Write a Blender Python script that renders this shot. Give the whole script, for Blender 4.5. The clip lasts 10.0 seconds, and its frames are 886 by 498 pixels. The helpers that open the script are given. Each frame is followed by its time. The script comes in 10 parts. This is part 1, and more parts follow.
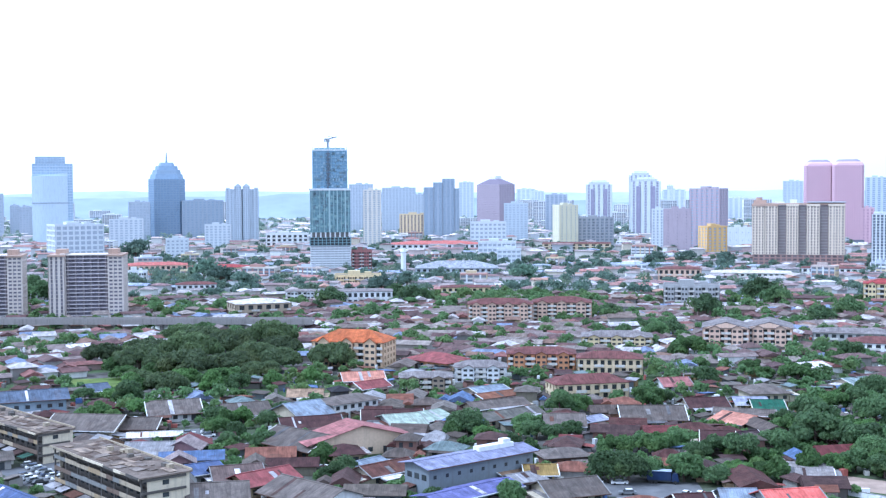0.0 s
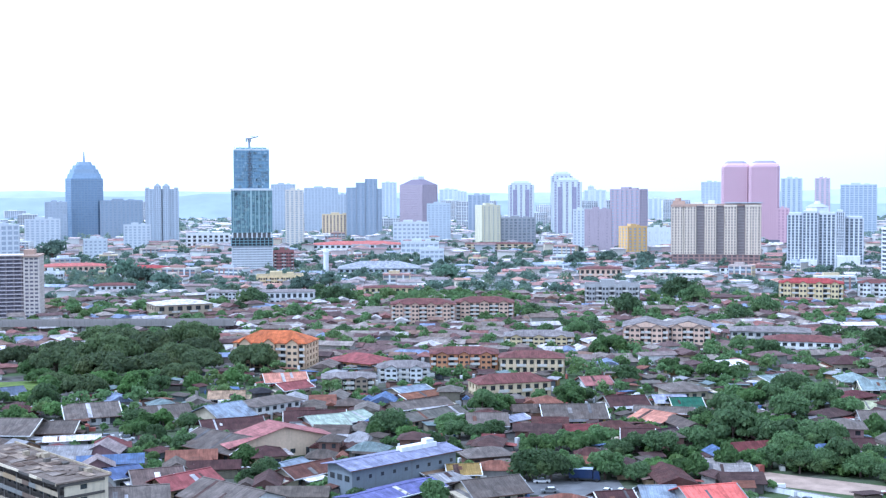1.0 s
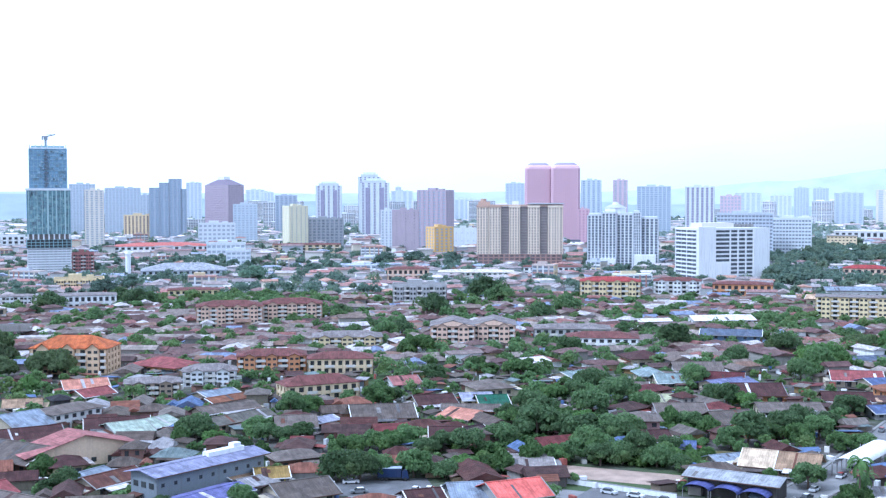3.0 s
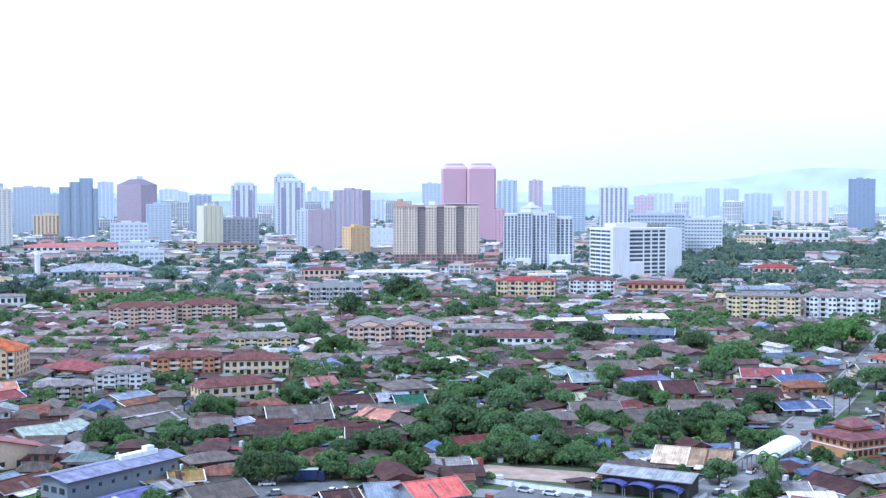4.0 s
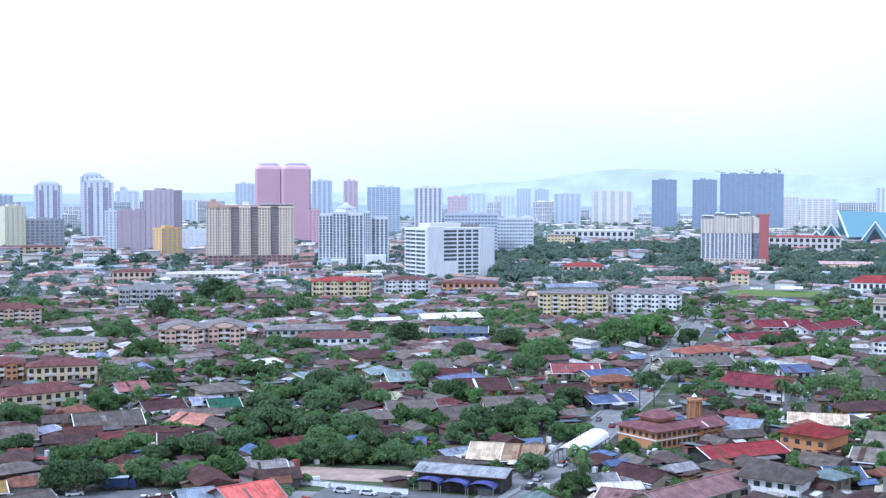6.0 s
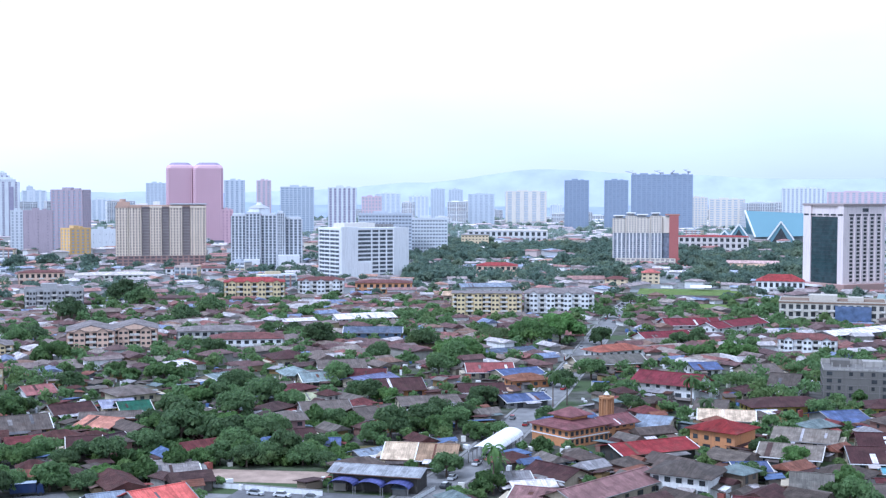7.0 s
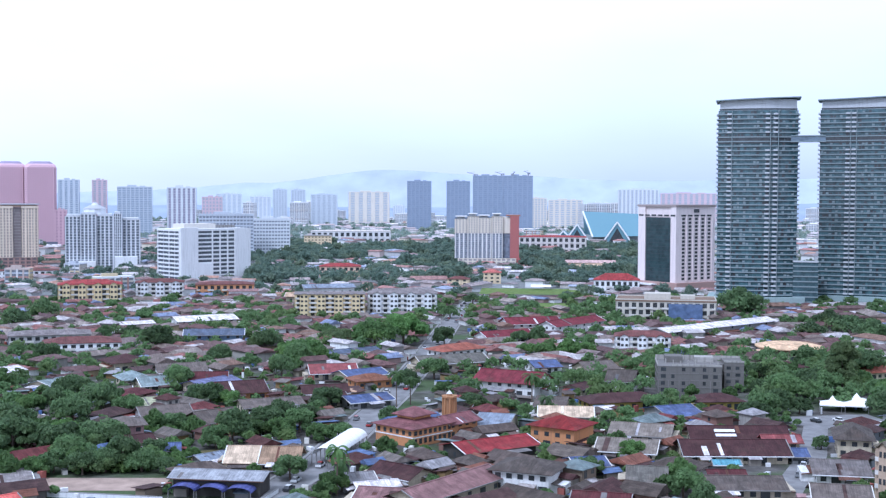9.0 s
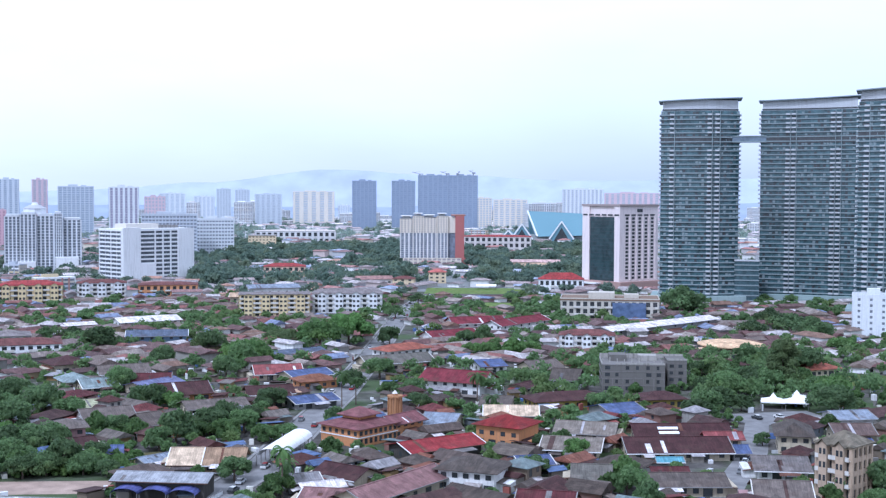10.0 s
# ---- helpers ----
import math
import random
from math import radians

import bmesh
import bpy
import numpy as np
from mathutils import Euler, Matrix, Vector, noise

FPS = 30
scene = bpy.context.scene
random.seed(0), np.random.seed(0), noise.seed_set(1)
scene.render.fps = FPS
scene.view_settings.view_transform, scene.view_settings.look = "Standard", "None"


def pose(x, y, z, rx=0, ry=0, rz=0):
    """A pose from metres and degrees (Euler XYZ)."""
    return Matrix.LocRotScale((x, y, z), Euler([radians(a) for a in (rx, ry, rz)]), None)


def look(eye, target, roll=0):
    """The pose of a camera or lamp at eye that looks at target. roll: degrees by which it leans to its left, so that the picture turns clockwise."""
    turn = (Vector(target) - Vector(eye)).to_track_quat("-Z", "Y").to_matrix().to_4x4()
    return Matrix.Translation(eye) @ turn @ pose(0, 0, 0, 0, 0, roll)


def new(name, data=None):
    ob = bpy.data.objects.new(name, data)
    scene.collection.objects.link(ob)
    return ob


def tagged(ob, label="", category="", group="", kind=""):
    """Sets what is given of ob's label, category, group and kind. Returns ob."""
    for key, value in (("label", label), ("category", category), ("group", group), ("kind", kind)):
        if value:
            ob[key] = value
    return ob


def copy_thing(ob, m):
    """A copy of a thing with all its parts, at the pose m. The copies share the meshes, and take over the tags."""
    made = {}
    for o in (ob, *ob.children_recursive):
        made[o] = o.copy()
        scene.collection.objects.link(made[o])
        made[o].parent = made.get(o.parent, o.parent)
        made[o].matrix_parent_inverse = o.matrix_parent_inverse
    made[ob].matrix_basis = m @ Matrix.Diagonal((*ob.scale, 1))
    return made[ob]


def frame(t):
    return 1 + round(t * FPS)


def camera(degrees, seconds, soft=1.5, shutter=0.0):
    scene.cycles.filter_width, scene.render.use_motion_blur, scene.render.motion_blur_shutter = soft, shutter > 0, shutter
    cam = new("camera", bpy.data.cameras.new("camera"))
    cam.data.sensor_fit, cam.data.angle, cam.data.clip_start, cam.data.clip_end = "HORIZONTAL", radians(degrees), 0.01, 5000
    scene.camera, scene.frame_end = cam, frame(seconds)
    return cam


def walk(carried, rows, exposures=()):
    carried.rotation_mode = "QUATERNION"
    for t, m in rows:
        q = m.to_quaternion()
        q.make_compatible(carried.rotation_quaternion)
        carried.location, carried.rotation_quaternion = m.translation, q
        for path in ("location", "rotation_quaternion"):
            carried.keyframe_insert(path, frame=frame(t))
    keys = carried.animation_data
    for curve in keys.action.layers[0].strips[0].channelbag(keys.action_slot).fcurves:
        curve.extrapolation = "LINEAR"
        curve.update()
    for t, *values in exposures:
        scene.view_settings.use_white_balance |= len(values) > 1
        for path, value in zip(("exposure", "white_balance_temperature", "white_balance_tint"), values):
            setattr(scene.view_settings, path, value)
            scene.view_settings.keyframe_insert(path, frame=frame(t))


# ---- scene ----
EYE = 75.0
cam = camera(39.82, 10.0, soft=1.3)
# seconds, yaw, pitch, roll: a pan on a tripod from a high balcony
ROWS = [
    (0.0, 19.533, -2.535, 0.299),
    (0.5, 17.805, -2.541, 0.244),
    (1.0, 15.922, -2.537, 0.207),
    (1.5, 13.936, -2.526, 0.206),
    (2.0, 11.733, -2.524, 0.166),
    (2.5, 9.519, -2.524, 0.134),
    (3.0, 6.941, -2.529, 0.096),
    (3.2, 6.052, -2.529, 0.050),
    (4.3, 1.836, -2.527, 0.005),
    (4.5, 0.938, -2.529, 0.004),
    (5.0, -1.526, -2.526, 0.011),
    (5.2, -2.447, -2.520, 0.008),
    (6.3, -6.789, -2.513, -0.043),
    (6.5, -7.626, -2.513, -0.071),
    (7.0, -9.620, -2.510, -0.089),
    (7.5, -11.435, -2.476, -0.131),
    (8.0, -13.473, -2.467, -0.166),
    (8.5, -15.312, -2.466, -0.184),
    (9.0, -16.960, -2.463, -0.214),
    (9.5, -18.442, -2.468, -0.214),
    (10.0, -19.526, -2.468, -0.218),
]
walk(cam, [(t, pose(0, 0, EYE, 90 + pitch, roll, yaw)) for t, yaw, pitch, roll in ROWS],
     exposures=[(0.0, 0.77, 4690, 11), (5.0, 0.6, 4800, 13), (10.0, 0.36, 4960, 16)])

# ---------------------------------------------------------------- light
SUN_AZ, SUN_EL = -122.0, 52.0  # bearing from +y towards +x, and height, in degrees
world = bpy.data.worlds.new("sky")
scene.world = world
world.use_nodes = True
wn, wl = world.node_tree.nodes, world.node_tree.links
wn.clear()
sky = wn.new("ShaderNodeTexSky")
sky.sky_type, sky.sun_disc = "NISHITA", False
sky.sun_elevation, sky.sun_rotation = radians(SUN_EL), radians(SUN_AZ)
sky.air_density, sky.dust_density, sky.ozone_density = 1.2, 3.0, 1.0
sky_bg = wn.new("ShaderNodeBackground")
sky_bg.inputs["Strength"].default_value = 0.12
wl.new(sky.outputs[0], sky_bg.inputs["Color"])
# thin bright cloud over the blue
coord = wn.new("ShaderNodeTexCoord")
stretch = wn.new("ShaderNodeMapping")
stretch.inputs["Scale"].default_value = (1.0, 1.0, 3.5)
wl.new(coord.outputs["Generated"], stretch.inputs["Vector"])
cloud = wn.new("ShaderNodeTexNoise")
cloud.inputs["Scale"].default_value, cloud.inputs["Detail"].default_value = 2.2, 6.0
wl.new(stretch.outputs[0], cloud.inputs["Vector"])
cover = wn.new("ShaderNodeMapRange")
cover.inputs["From Min"].default_value, cover.inputs["From Max"].default_value = 0.3, 0.7
cover.inputs["To Min"].default_value, cover.inputs["To Max"].default_value = 0.75, 0.98
wl.new(cloud.outputs["Fac"], cover.inputs["Value"])
# the cloud is thinner and bluer low down, on the side away from the sun
axes = wn.new("ShaderNodeSeparateXYZ")
wl.new(coord.outputs["Generated"], axes.inputs[0])
lift = wn.new("ShaderNodeMapRange")
lift.inputs["From Min"].default_value, lift.inputs["From Max"].default_value = -0.02, 0.15
wl.new(axes.outputs["Z"], lift.inputs["Value"])
aside = wn.new("ShaderNodeMapRange")
aside.inputs["From Min"].default_value, aside.inputs["From Max"].default_value = 0.45, -0.5
wl.new(axes.outputs["X"], aside.inputs["Value"])
bright = wn.new("ShaderNodeMath")
bright.operation, bright.use_clamp = "ADD", True
wl.new(lift.outputs[0], bright.inputs[0])
wl.new(aside.outputs[0], bright.inputs[1])
cloud_tint = wn.new("ShaderNodeMix")
cloud_tint.data_type = "RGBA"
wl.new(bright.outputs[0], cloud_tint.inputs["Factor"])
cloud_tint.inputs[6].default_value = (0.53, 0.57, 0.715, 1)
cloud_tint.inputs[7].default_value = (1.0, 0.99, 0.97, 1)
cloud_bg = wn.new("ShaderNodeBackground")
wl.new(cloud_tint.outputs[2], cloud_bg.inputs["Color"])
cloud_bg.inputs["Strength"].default_value = 1.02
sky_mix = wn.new("ShaderNodeMixShader")
wl.new(cover.outputs[0], sky_mix.inputs[0])
wl.new(sky_bg.outputs[0], sky_mix.inputs[1])
wl.new(cloud_bg.outputs[0], sky_mix.inputs[2])
sky_out = wn.new("ShaderNodeOutputWorld")
wl.new(sky_mix.outputs[0], sky_out.inputs["Surface"])

sun = new("sun", bpy.data.lights.new("sun", "SUN"))
sun.data.energy, sun.data.angle, sun.data.color = 1.75, radians(10), (1.0, 0.96, 0.9)
sa, se = radians(SUN_AZ), radians(SUN_EL)
sun.matrix_world = look((0, 0, 500), (-math.sin(sa) * math.cos(se), -math.cos(sa) * math.cos(se), 500 - math.sin(se)))

# ---------------------------------------------------------------- materials
def shader(name, rough=0.8, metal=0.0):
    m = bpy.data.materials.new(name)
    m.use_nodes = True
    n, l = m.node_tree.nodes, m.node_tree.links
    p = n["Principled BSDF"]
    p.inputs["Roughness"].default_value, p.inputs["Metallic"].default_value = rough, metal
    p.inputs["Specular IOR Level"].default_value = 0.2
    return m, n, l, p


def place(n):
    return n.new("ShaderNodeTexCoord").outputs["Object"]


def noise_tex(n, l, scale, detail=4.0, stretch=None, coord=None):
    t = n.new("ShaderNodeTexNoise")
    t.inputs["Scale"].default_value, t.inputs["Detail"].default_value = scale, detail
    src = coord or place(n)
    if stretch:
        mp = n.new("ShaderNodeMapping")
        mp.inputs["Scale"].default_value = stretch
        l.new(src, mp.inputs["Vector"])
        src = mp.outputs[0]
    l.new(src, t.inputs["Vector"])
    return t.outputs["Fac"]


def span(n, l, value, lo, hi, f0=0.3, f1=0.7):
    r = n.new("ShaderNodeMapRange")
    for k, v in (("From Min", f0), ("From Max", f1), ("To Min", lo), ("To Max", hi)):
        r.inputs[k].default_value = v
    l.new(value, r.inputs["Value"])
    return r.outputs[0]


def times(n, l, colour, factor):
    """colour darkened or lightened by a factor"""
    v = n.new("ShaderNodeVectorMath")
    v.operation = "SCALE"
    if isinstance(colour, tuple):
        v.inputs[0].default_value = colour
    else:
        l.new(colour, v.inputs[0])
    l.new(factor, v.inputs["Scale"])
    return v.outputs[0]


def blend(n, l, fac, a, b):
    x = n.new("ShaderNodeMix")
    x.data_type = "RGBA"
    l.new(fac, x.inputs["Factor"])
    for socket, c in ((x.inputs[6], a), (x.inputs[7], b)):
        if isinstance(c, tuple):
            socket.default_value = (*c, 1)
        else:
            l.new(c, socket)
    return x.outputs[2]


def ramp(n, l, fac, colours):
    r = n.new("ShaderNodeValToRGB")
    r.color_ramp.interpolation = "CONSTANT"
    e = r.color_ramp.elements
    while len(e) < len(colours):
        e.new(0.5)
    for i, c in enumerate(colours):
        e[i].position = i / len(colours)
        e[i].color = (*c, 1)
    l.new(fac, r.inputs[0])
    return r.outputs[0]


def bump(n, l, p, height, strength, distance):
    b = n.new("ShaderNodeBump")
    b.inputs["Strength"].default_value, b.inputs["Distance"].default_value = strength, distance
    l.new(height, b.inputs["Height"])
    l.new(b.outputs[0], p.inputs["Normal"])


def pick(n, by):
    if by == "object":
        return n.new("ShaderNodeObjectInfo").outputs["Random"]
    return n.new("ShaderNodeNewGeometry").outputs["Random Per Island"]


MATS = {}


def paint(name, colours, rough=0.85, by="object", stain=0.25, dirt=(0.12, 0.11, 0.1)):
    """painted or rendered wall: rain streaks and fine mottling"""
    if name in MATS:
        return MATS[name]
    m, n, l, p = shader(name, rough)
    c = colours if isinstance(colours, tuple) else ramp(n, l, pick(n, by), colours)
    c = times(n, l, c, span(n, l, noise_tex(n, l, 1.5, 5), 0.92, 1.05))
    streak = noise_tex(n, l, 0.35, 5, (3.0, 3.0, 0.25))
    c = blend(n, l, span(n, l, streak, 0.0, stain, 0.5, 0.8), c, dirt)
    l.new(c, p.inputs["Base Color"])
    MATS[name] = m
    return m


def sheet_roof(name, colours, rough=0.8, metal=0.0, by="object", pitch=2.2, rust=0.35):
    """corrugated or tiled roofing: ribs down the slope, patches of rust and grime"""
    if name in MATS:
        return MATS[name]
    m, n, l, p = shader(name, rough, metal)
    reddish = lambda k: (k[0] * 1.045, k[1] * 0.975, k[2] * 0.98)  # every roof colour is shifted slightly towards red
    c = reddish(colours) if isinstance(colours, tuple) else ramp(n, l, pick(n, by), [reddish(k) for k in colours])
    c = times(n, l, c, span(n, l, noise_tex(n, l, 0.35, 5), 0.68, 1.2))
    c = times(n, l, c, span(n, l, noise_tex(n, l, 3.0, 3), 0.85, 1.12))
    cells = n.new("ShaderNodeTexVoronoi")  # sheets replaced one by one
    cells.inputs["Scale"].default_value = 0.55
    l.new(place(n), cells.inputs["Vector"])
    c = times(n, l, c, span(n, l, cells.outputs["Color"], 0.78, 1.22, 0.0, 1.0))
    c = times(n, l, c, span(n, l, noise_tex(n, l, 1.2, 4, (2.2, 0.16, 0.3)), 0.72, 1.22))
    c = blend(n, l, span(n, l, noise_tex(n, l, 0.22, 6), 0.0, rust, 0.52, 0.72), c, (0.10, 0.065, 0.05))
    l.new(c, p.inputs["Base Color"])
    w = n.new("ShaderNodeTexWave")
    w.inputs["Scale"].default_value, w.inputs["Distortion"].default_value = pitch, 0.2
    l.new(place(n), w.inputs["Vector"])
    bump(n, l, p, w.outputs["Fac"], 0.5, 0.06)
    MATS[name] = m
    return m


def glazing(name, colour, rough=0.12, spec=0.5, var=0.3):
    """window glass seen from outside: dark room behind a sky-lit pane"""
    if name in MATS:
        return MATS[name]
    m, n, l, p = shader(name, rough)
    # pale far panes hold sky reflection and haze in their colour: less mottle
    var = var if sum(colour) < 0.9 else var * 0.3
    c = times(n, l, colour, span(n, l, noise_tex(n, l, 0.3, 2, (1.0, 1.0, 1.0)), 1 - var, 1 + var))
    l.new(c, p.inputs["Base Color"])
    p.inputs["Specular IOR Level"].default_value = spec
    MATS[name] = m
    return m


def leaves(name, dark, light):
    if name in MATS:
        return MATS[name]
    m, n, l, p = shader(name, 0.65)
    p.inputs["Specular IOR Level"].default_value = 0.25
    c = blend(n, l, n.new("ShaderNodeNewGeometry").outputs["Random Per Island"], dark, light)
    own = n.new("ShaderNodeObjectInfo").outputs["Random"]
    c = times(n, l, c, span(n, l, own, 0.75, 1.5, 0.0, 1.0))
    c = blend(n, l, span(n, l, own, 0.0, 0.45, 0.55, 0.95), c, tuple(k * s for k, s in zip(light, (1.15, 1.3, 1.05))))
    c = blend(n, l, span(n, l, noise_tex(n, l, 0.04, 3), 0.0, 0.45, 0.48, 0.66), c, tuple(k * s for k, s in zip(light, (1.5, 1.25, 0.9))))
    c = times(n, l, c, span(n, l, noise_tex(n, l, 0.25, 3), 0.75, 1.3))
    l.new(c, p.inputs["Base Color"])
    thin, both = n.new("ShaderNodeBsdfTranslucent"), n.new("ShaderNodeMixShader")
    l.new(c, thin.inputs["Color"])
    both.inputs[0].default_value = 0.55
    l.new(p.outputs[0], both.inputs[1])
    l.new(thin.outputs[0], both.inputs[2])
    l.new(both.outputs[0], n["Material Output"].inputs["Surface"])
    MATS[name] = m
    return m


def ground_mat():
    m, n, l, p = shader("ground_earth", 0.95)
    big, mid = noise_tex(n, l, 0.02, 4), noise_tex(n, l, 0.15, 6)
    c = blend(n, l, span(n, l, mid, 0.0, 1.0, 0.42, 0.6), (0.06, 0.055, 0.05), (0.125, 0.118, 0.11))
    c = blend(n, l, span(n, l, big, 0.0, 0.85, 0.44, 0.56), c, (0.055, 0.09, 0.03))
    c = times(n, l, c, span(n, l, noise_tex(n, l, 1.5, 5), 0.8, 1.15))
    l.new(c, p.inputs["Base Color"])
    bump(n, l, p, mid, 0.3, 0.1)
    return m


def asphalt_mat(name="asphalt", colour=(0.13, 0.13, 0.135)):
    m, n, l, p = shader(name, 0.9)
    c = times(n, l, colour, span(n, l, noise_tex(n, l, 0.2, 6), 0.75, 1.3))
    c = times(n, l, c, span(n, l, noise_tex(n, l, 4.0, 3), 0.9, 1.1))
    l.new(c, p.inputs["Base Color"])
    return m


GROUND, ASPHALT = ground_mat(), asphalt_mat()
ROOF_MIX = sheet_roof("kampung_roof", [(0.060, 0.030, 0.029), (0.076, 0.034, 0.030), (0.134, 0.124, 0.108), (0.092, 0.080, 0.068), (0.064, 0.040, 0.038), (0.168, 0.156, 0.137), (0.128, 0.040, 0.040), (0.101, 0.084, 0.072), (0.072, 0.032, 0.029), (0.104, 0.160, 0.288), (0.288, 0.296, 0.304), (0.150, 0.200, 0.200), (0.071, 0.060, 0.050), (0.192, 0.088, 0.060), (0.080, 0.048, 0.044), (0.118, 0.104, 0.086)])
# far_roof and far_wall are paler than the near mixes, to paint in haze
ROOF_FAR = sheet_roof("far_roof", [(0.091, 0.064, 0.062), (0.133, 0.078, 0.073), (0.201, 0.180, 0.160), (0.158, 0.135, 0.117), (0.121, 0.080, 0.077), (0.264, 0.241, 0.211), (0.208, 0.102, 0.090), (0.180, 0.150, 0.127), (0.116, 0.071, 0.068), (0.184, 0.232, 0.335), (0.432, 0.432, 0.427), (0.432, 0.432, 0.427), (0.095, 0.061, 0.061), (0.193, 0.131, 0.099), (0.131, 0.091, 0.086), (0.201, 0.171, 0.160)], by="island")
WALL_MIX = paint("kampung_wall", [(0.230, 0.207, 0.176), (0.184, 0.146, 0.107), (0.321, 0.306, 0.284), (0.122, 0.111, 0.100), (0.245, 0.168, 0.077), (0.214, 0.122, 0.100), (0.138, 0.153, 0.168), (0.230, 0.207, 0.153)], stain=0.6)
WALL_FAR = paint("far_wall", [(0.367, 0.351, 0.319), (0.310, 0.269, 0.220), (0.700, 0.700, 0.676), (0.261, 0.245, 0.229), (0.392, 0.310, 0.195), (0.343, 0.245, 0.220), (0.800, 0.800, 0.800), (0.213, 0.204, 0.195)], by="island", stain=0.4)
GLASS_DARK = glazing("dark_window", (0.05, 0.055, 0.06))
BARK = paint("bark", (0.13, 0.10, 0.08))
LEAF_A = leaves("leaf_broad", (0.084, 0.138, 0.064), (0.134, 0.2, 0.086))
LEAF_B = leaves("leaf_light", (0.08, 0.142, 0.052), (0.13, 0.206, 0.07))
LEAF_RAIN = leaves("leaf_rain", (0.068, 0.096, 0.052), (0.112, 0.144, 0.066))
LEAF_FRESH = leaves("leaf_fresh", (0.09, 0.168, 0.058), (0.14, 0.232, 0.08))
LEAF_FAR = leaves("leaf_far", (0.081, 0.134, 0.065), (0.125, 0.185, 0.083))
CONCRETE = paint("concrete", (0.25, 0.245, 0.24), stain=0.6)
WHITE = paint("white_paint", (0.74, 0.75, 0.76))
ZINC = sheet_roof("zinc_sheet", (0.42, 0.43, 0.45), 0.45, 0.3)
# the farther town: roofs, walls and leaves paled and blued to paint in haze
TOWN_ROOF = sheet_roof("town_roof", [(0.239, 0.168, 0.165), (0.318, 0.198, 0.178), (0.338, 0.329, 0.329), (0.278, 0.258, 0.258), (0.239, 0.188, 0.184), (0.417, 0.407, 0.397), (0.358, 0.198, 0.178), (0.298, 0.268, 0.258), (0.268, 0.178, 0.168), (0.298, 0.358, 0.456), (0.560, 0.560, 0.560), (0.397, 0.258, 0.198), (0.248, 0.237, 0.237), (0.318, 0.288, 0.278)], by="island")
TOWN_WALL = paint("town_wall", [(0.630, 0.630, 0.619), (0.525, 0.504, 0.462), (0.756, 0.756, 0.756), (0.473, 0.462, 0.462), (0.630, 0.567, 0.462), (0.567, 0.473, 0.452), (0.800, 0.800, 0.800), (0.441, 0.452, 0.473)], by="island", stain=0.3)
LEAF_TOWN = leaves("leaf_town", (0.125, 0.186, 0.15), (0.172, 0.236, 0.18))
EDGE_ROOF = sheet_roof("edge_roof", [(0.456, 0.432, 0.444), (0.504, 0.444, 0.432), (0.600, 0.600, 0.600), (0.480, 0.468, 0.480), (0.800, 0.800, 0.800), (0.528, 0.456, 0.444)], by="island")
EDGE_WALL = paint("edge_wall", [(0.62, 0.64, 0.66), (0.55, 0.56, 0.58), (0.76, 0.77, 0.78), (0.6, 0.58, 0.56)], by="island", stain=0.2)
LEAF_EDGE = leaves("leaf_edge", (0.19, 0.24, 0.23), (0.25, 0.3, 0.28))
PALE = paint("balcony_paint", (0.6, 0.58, 0.54), stain=0.35)


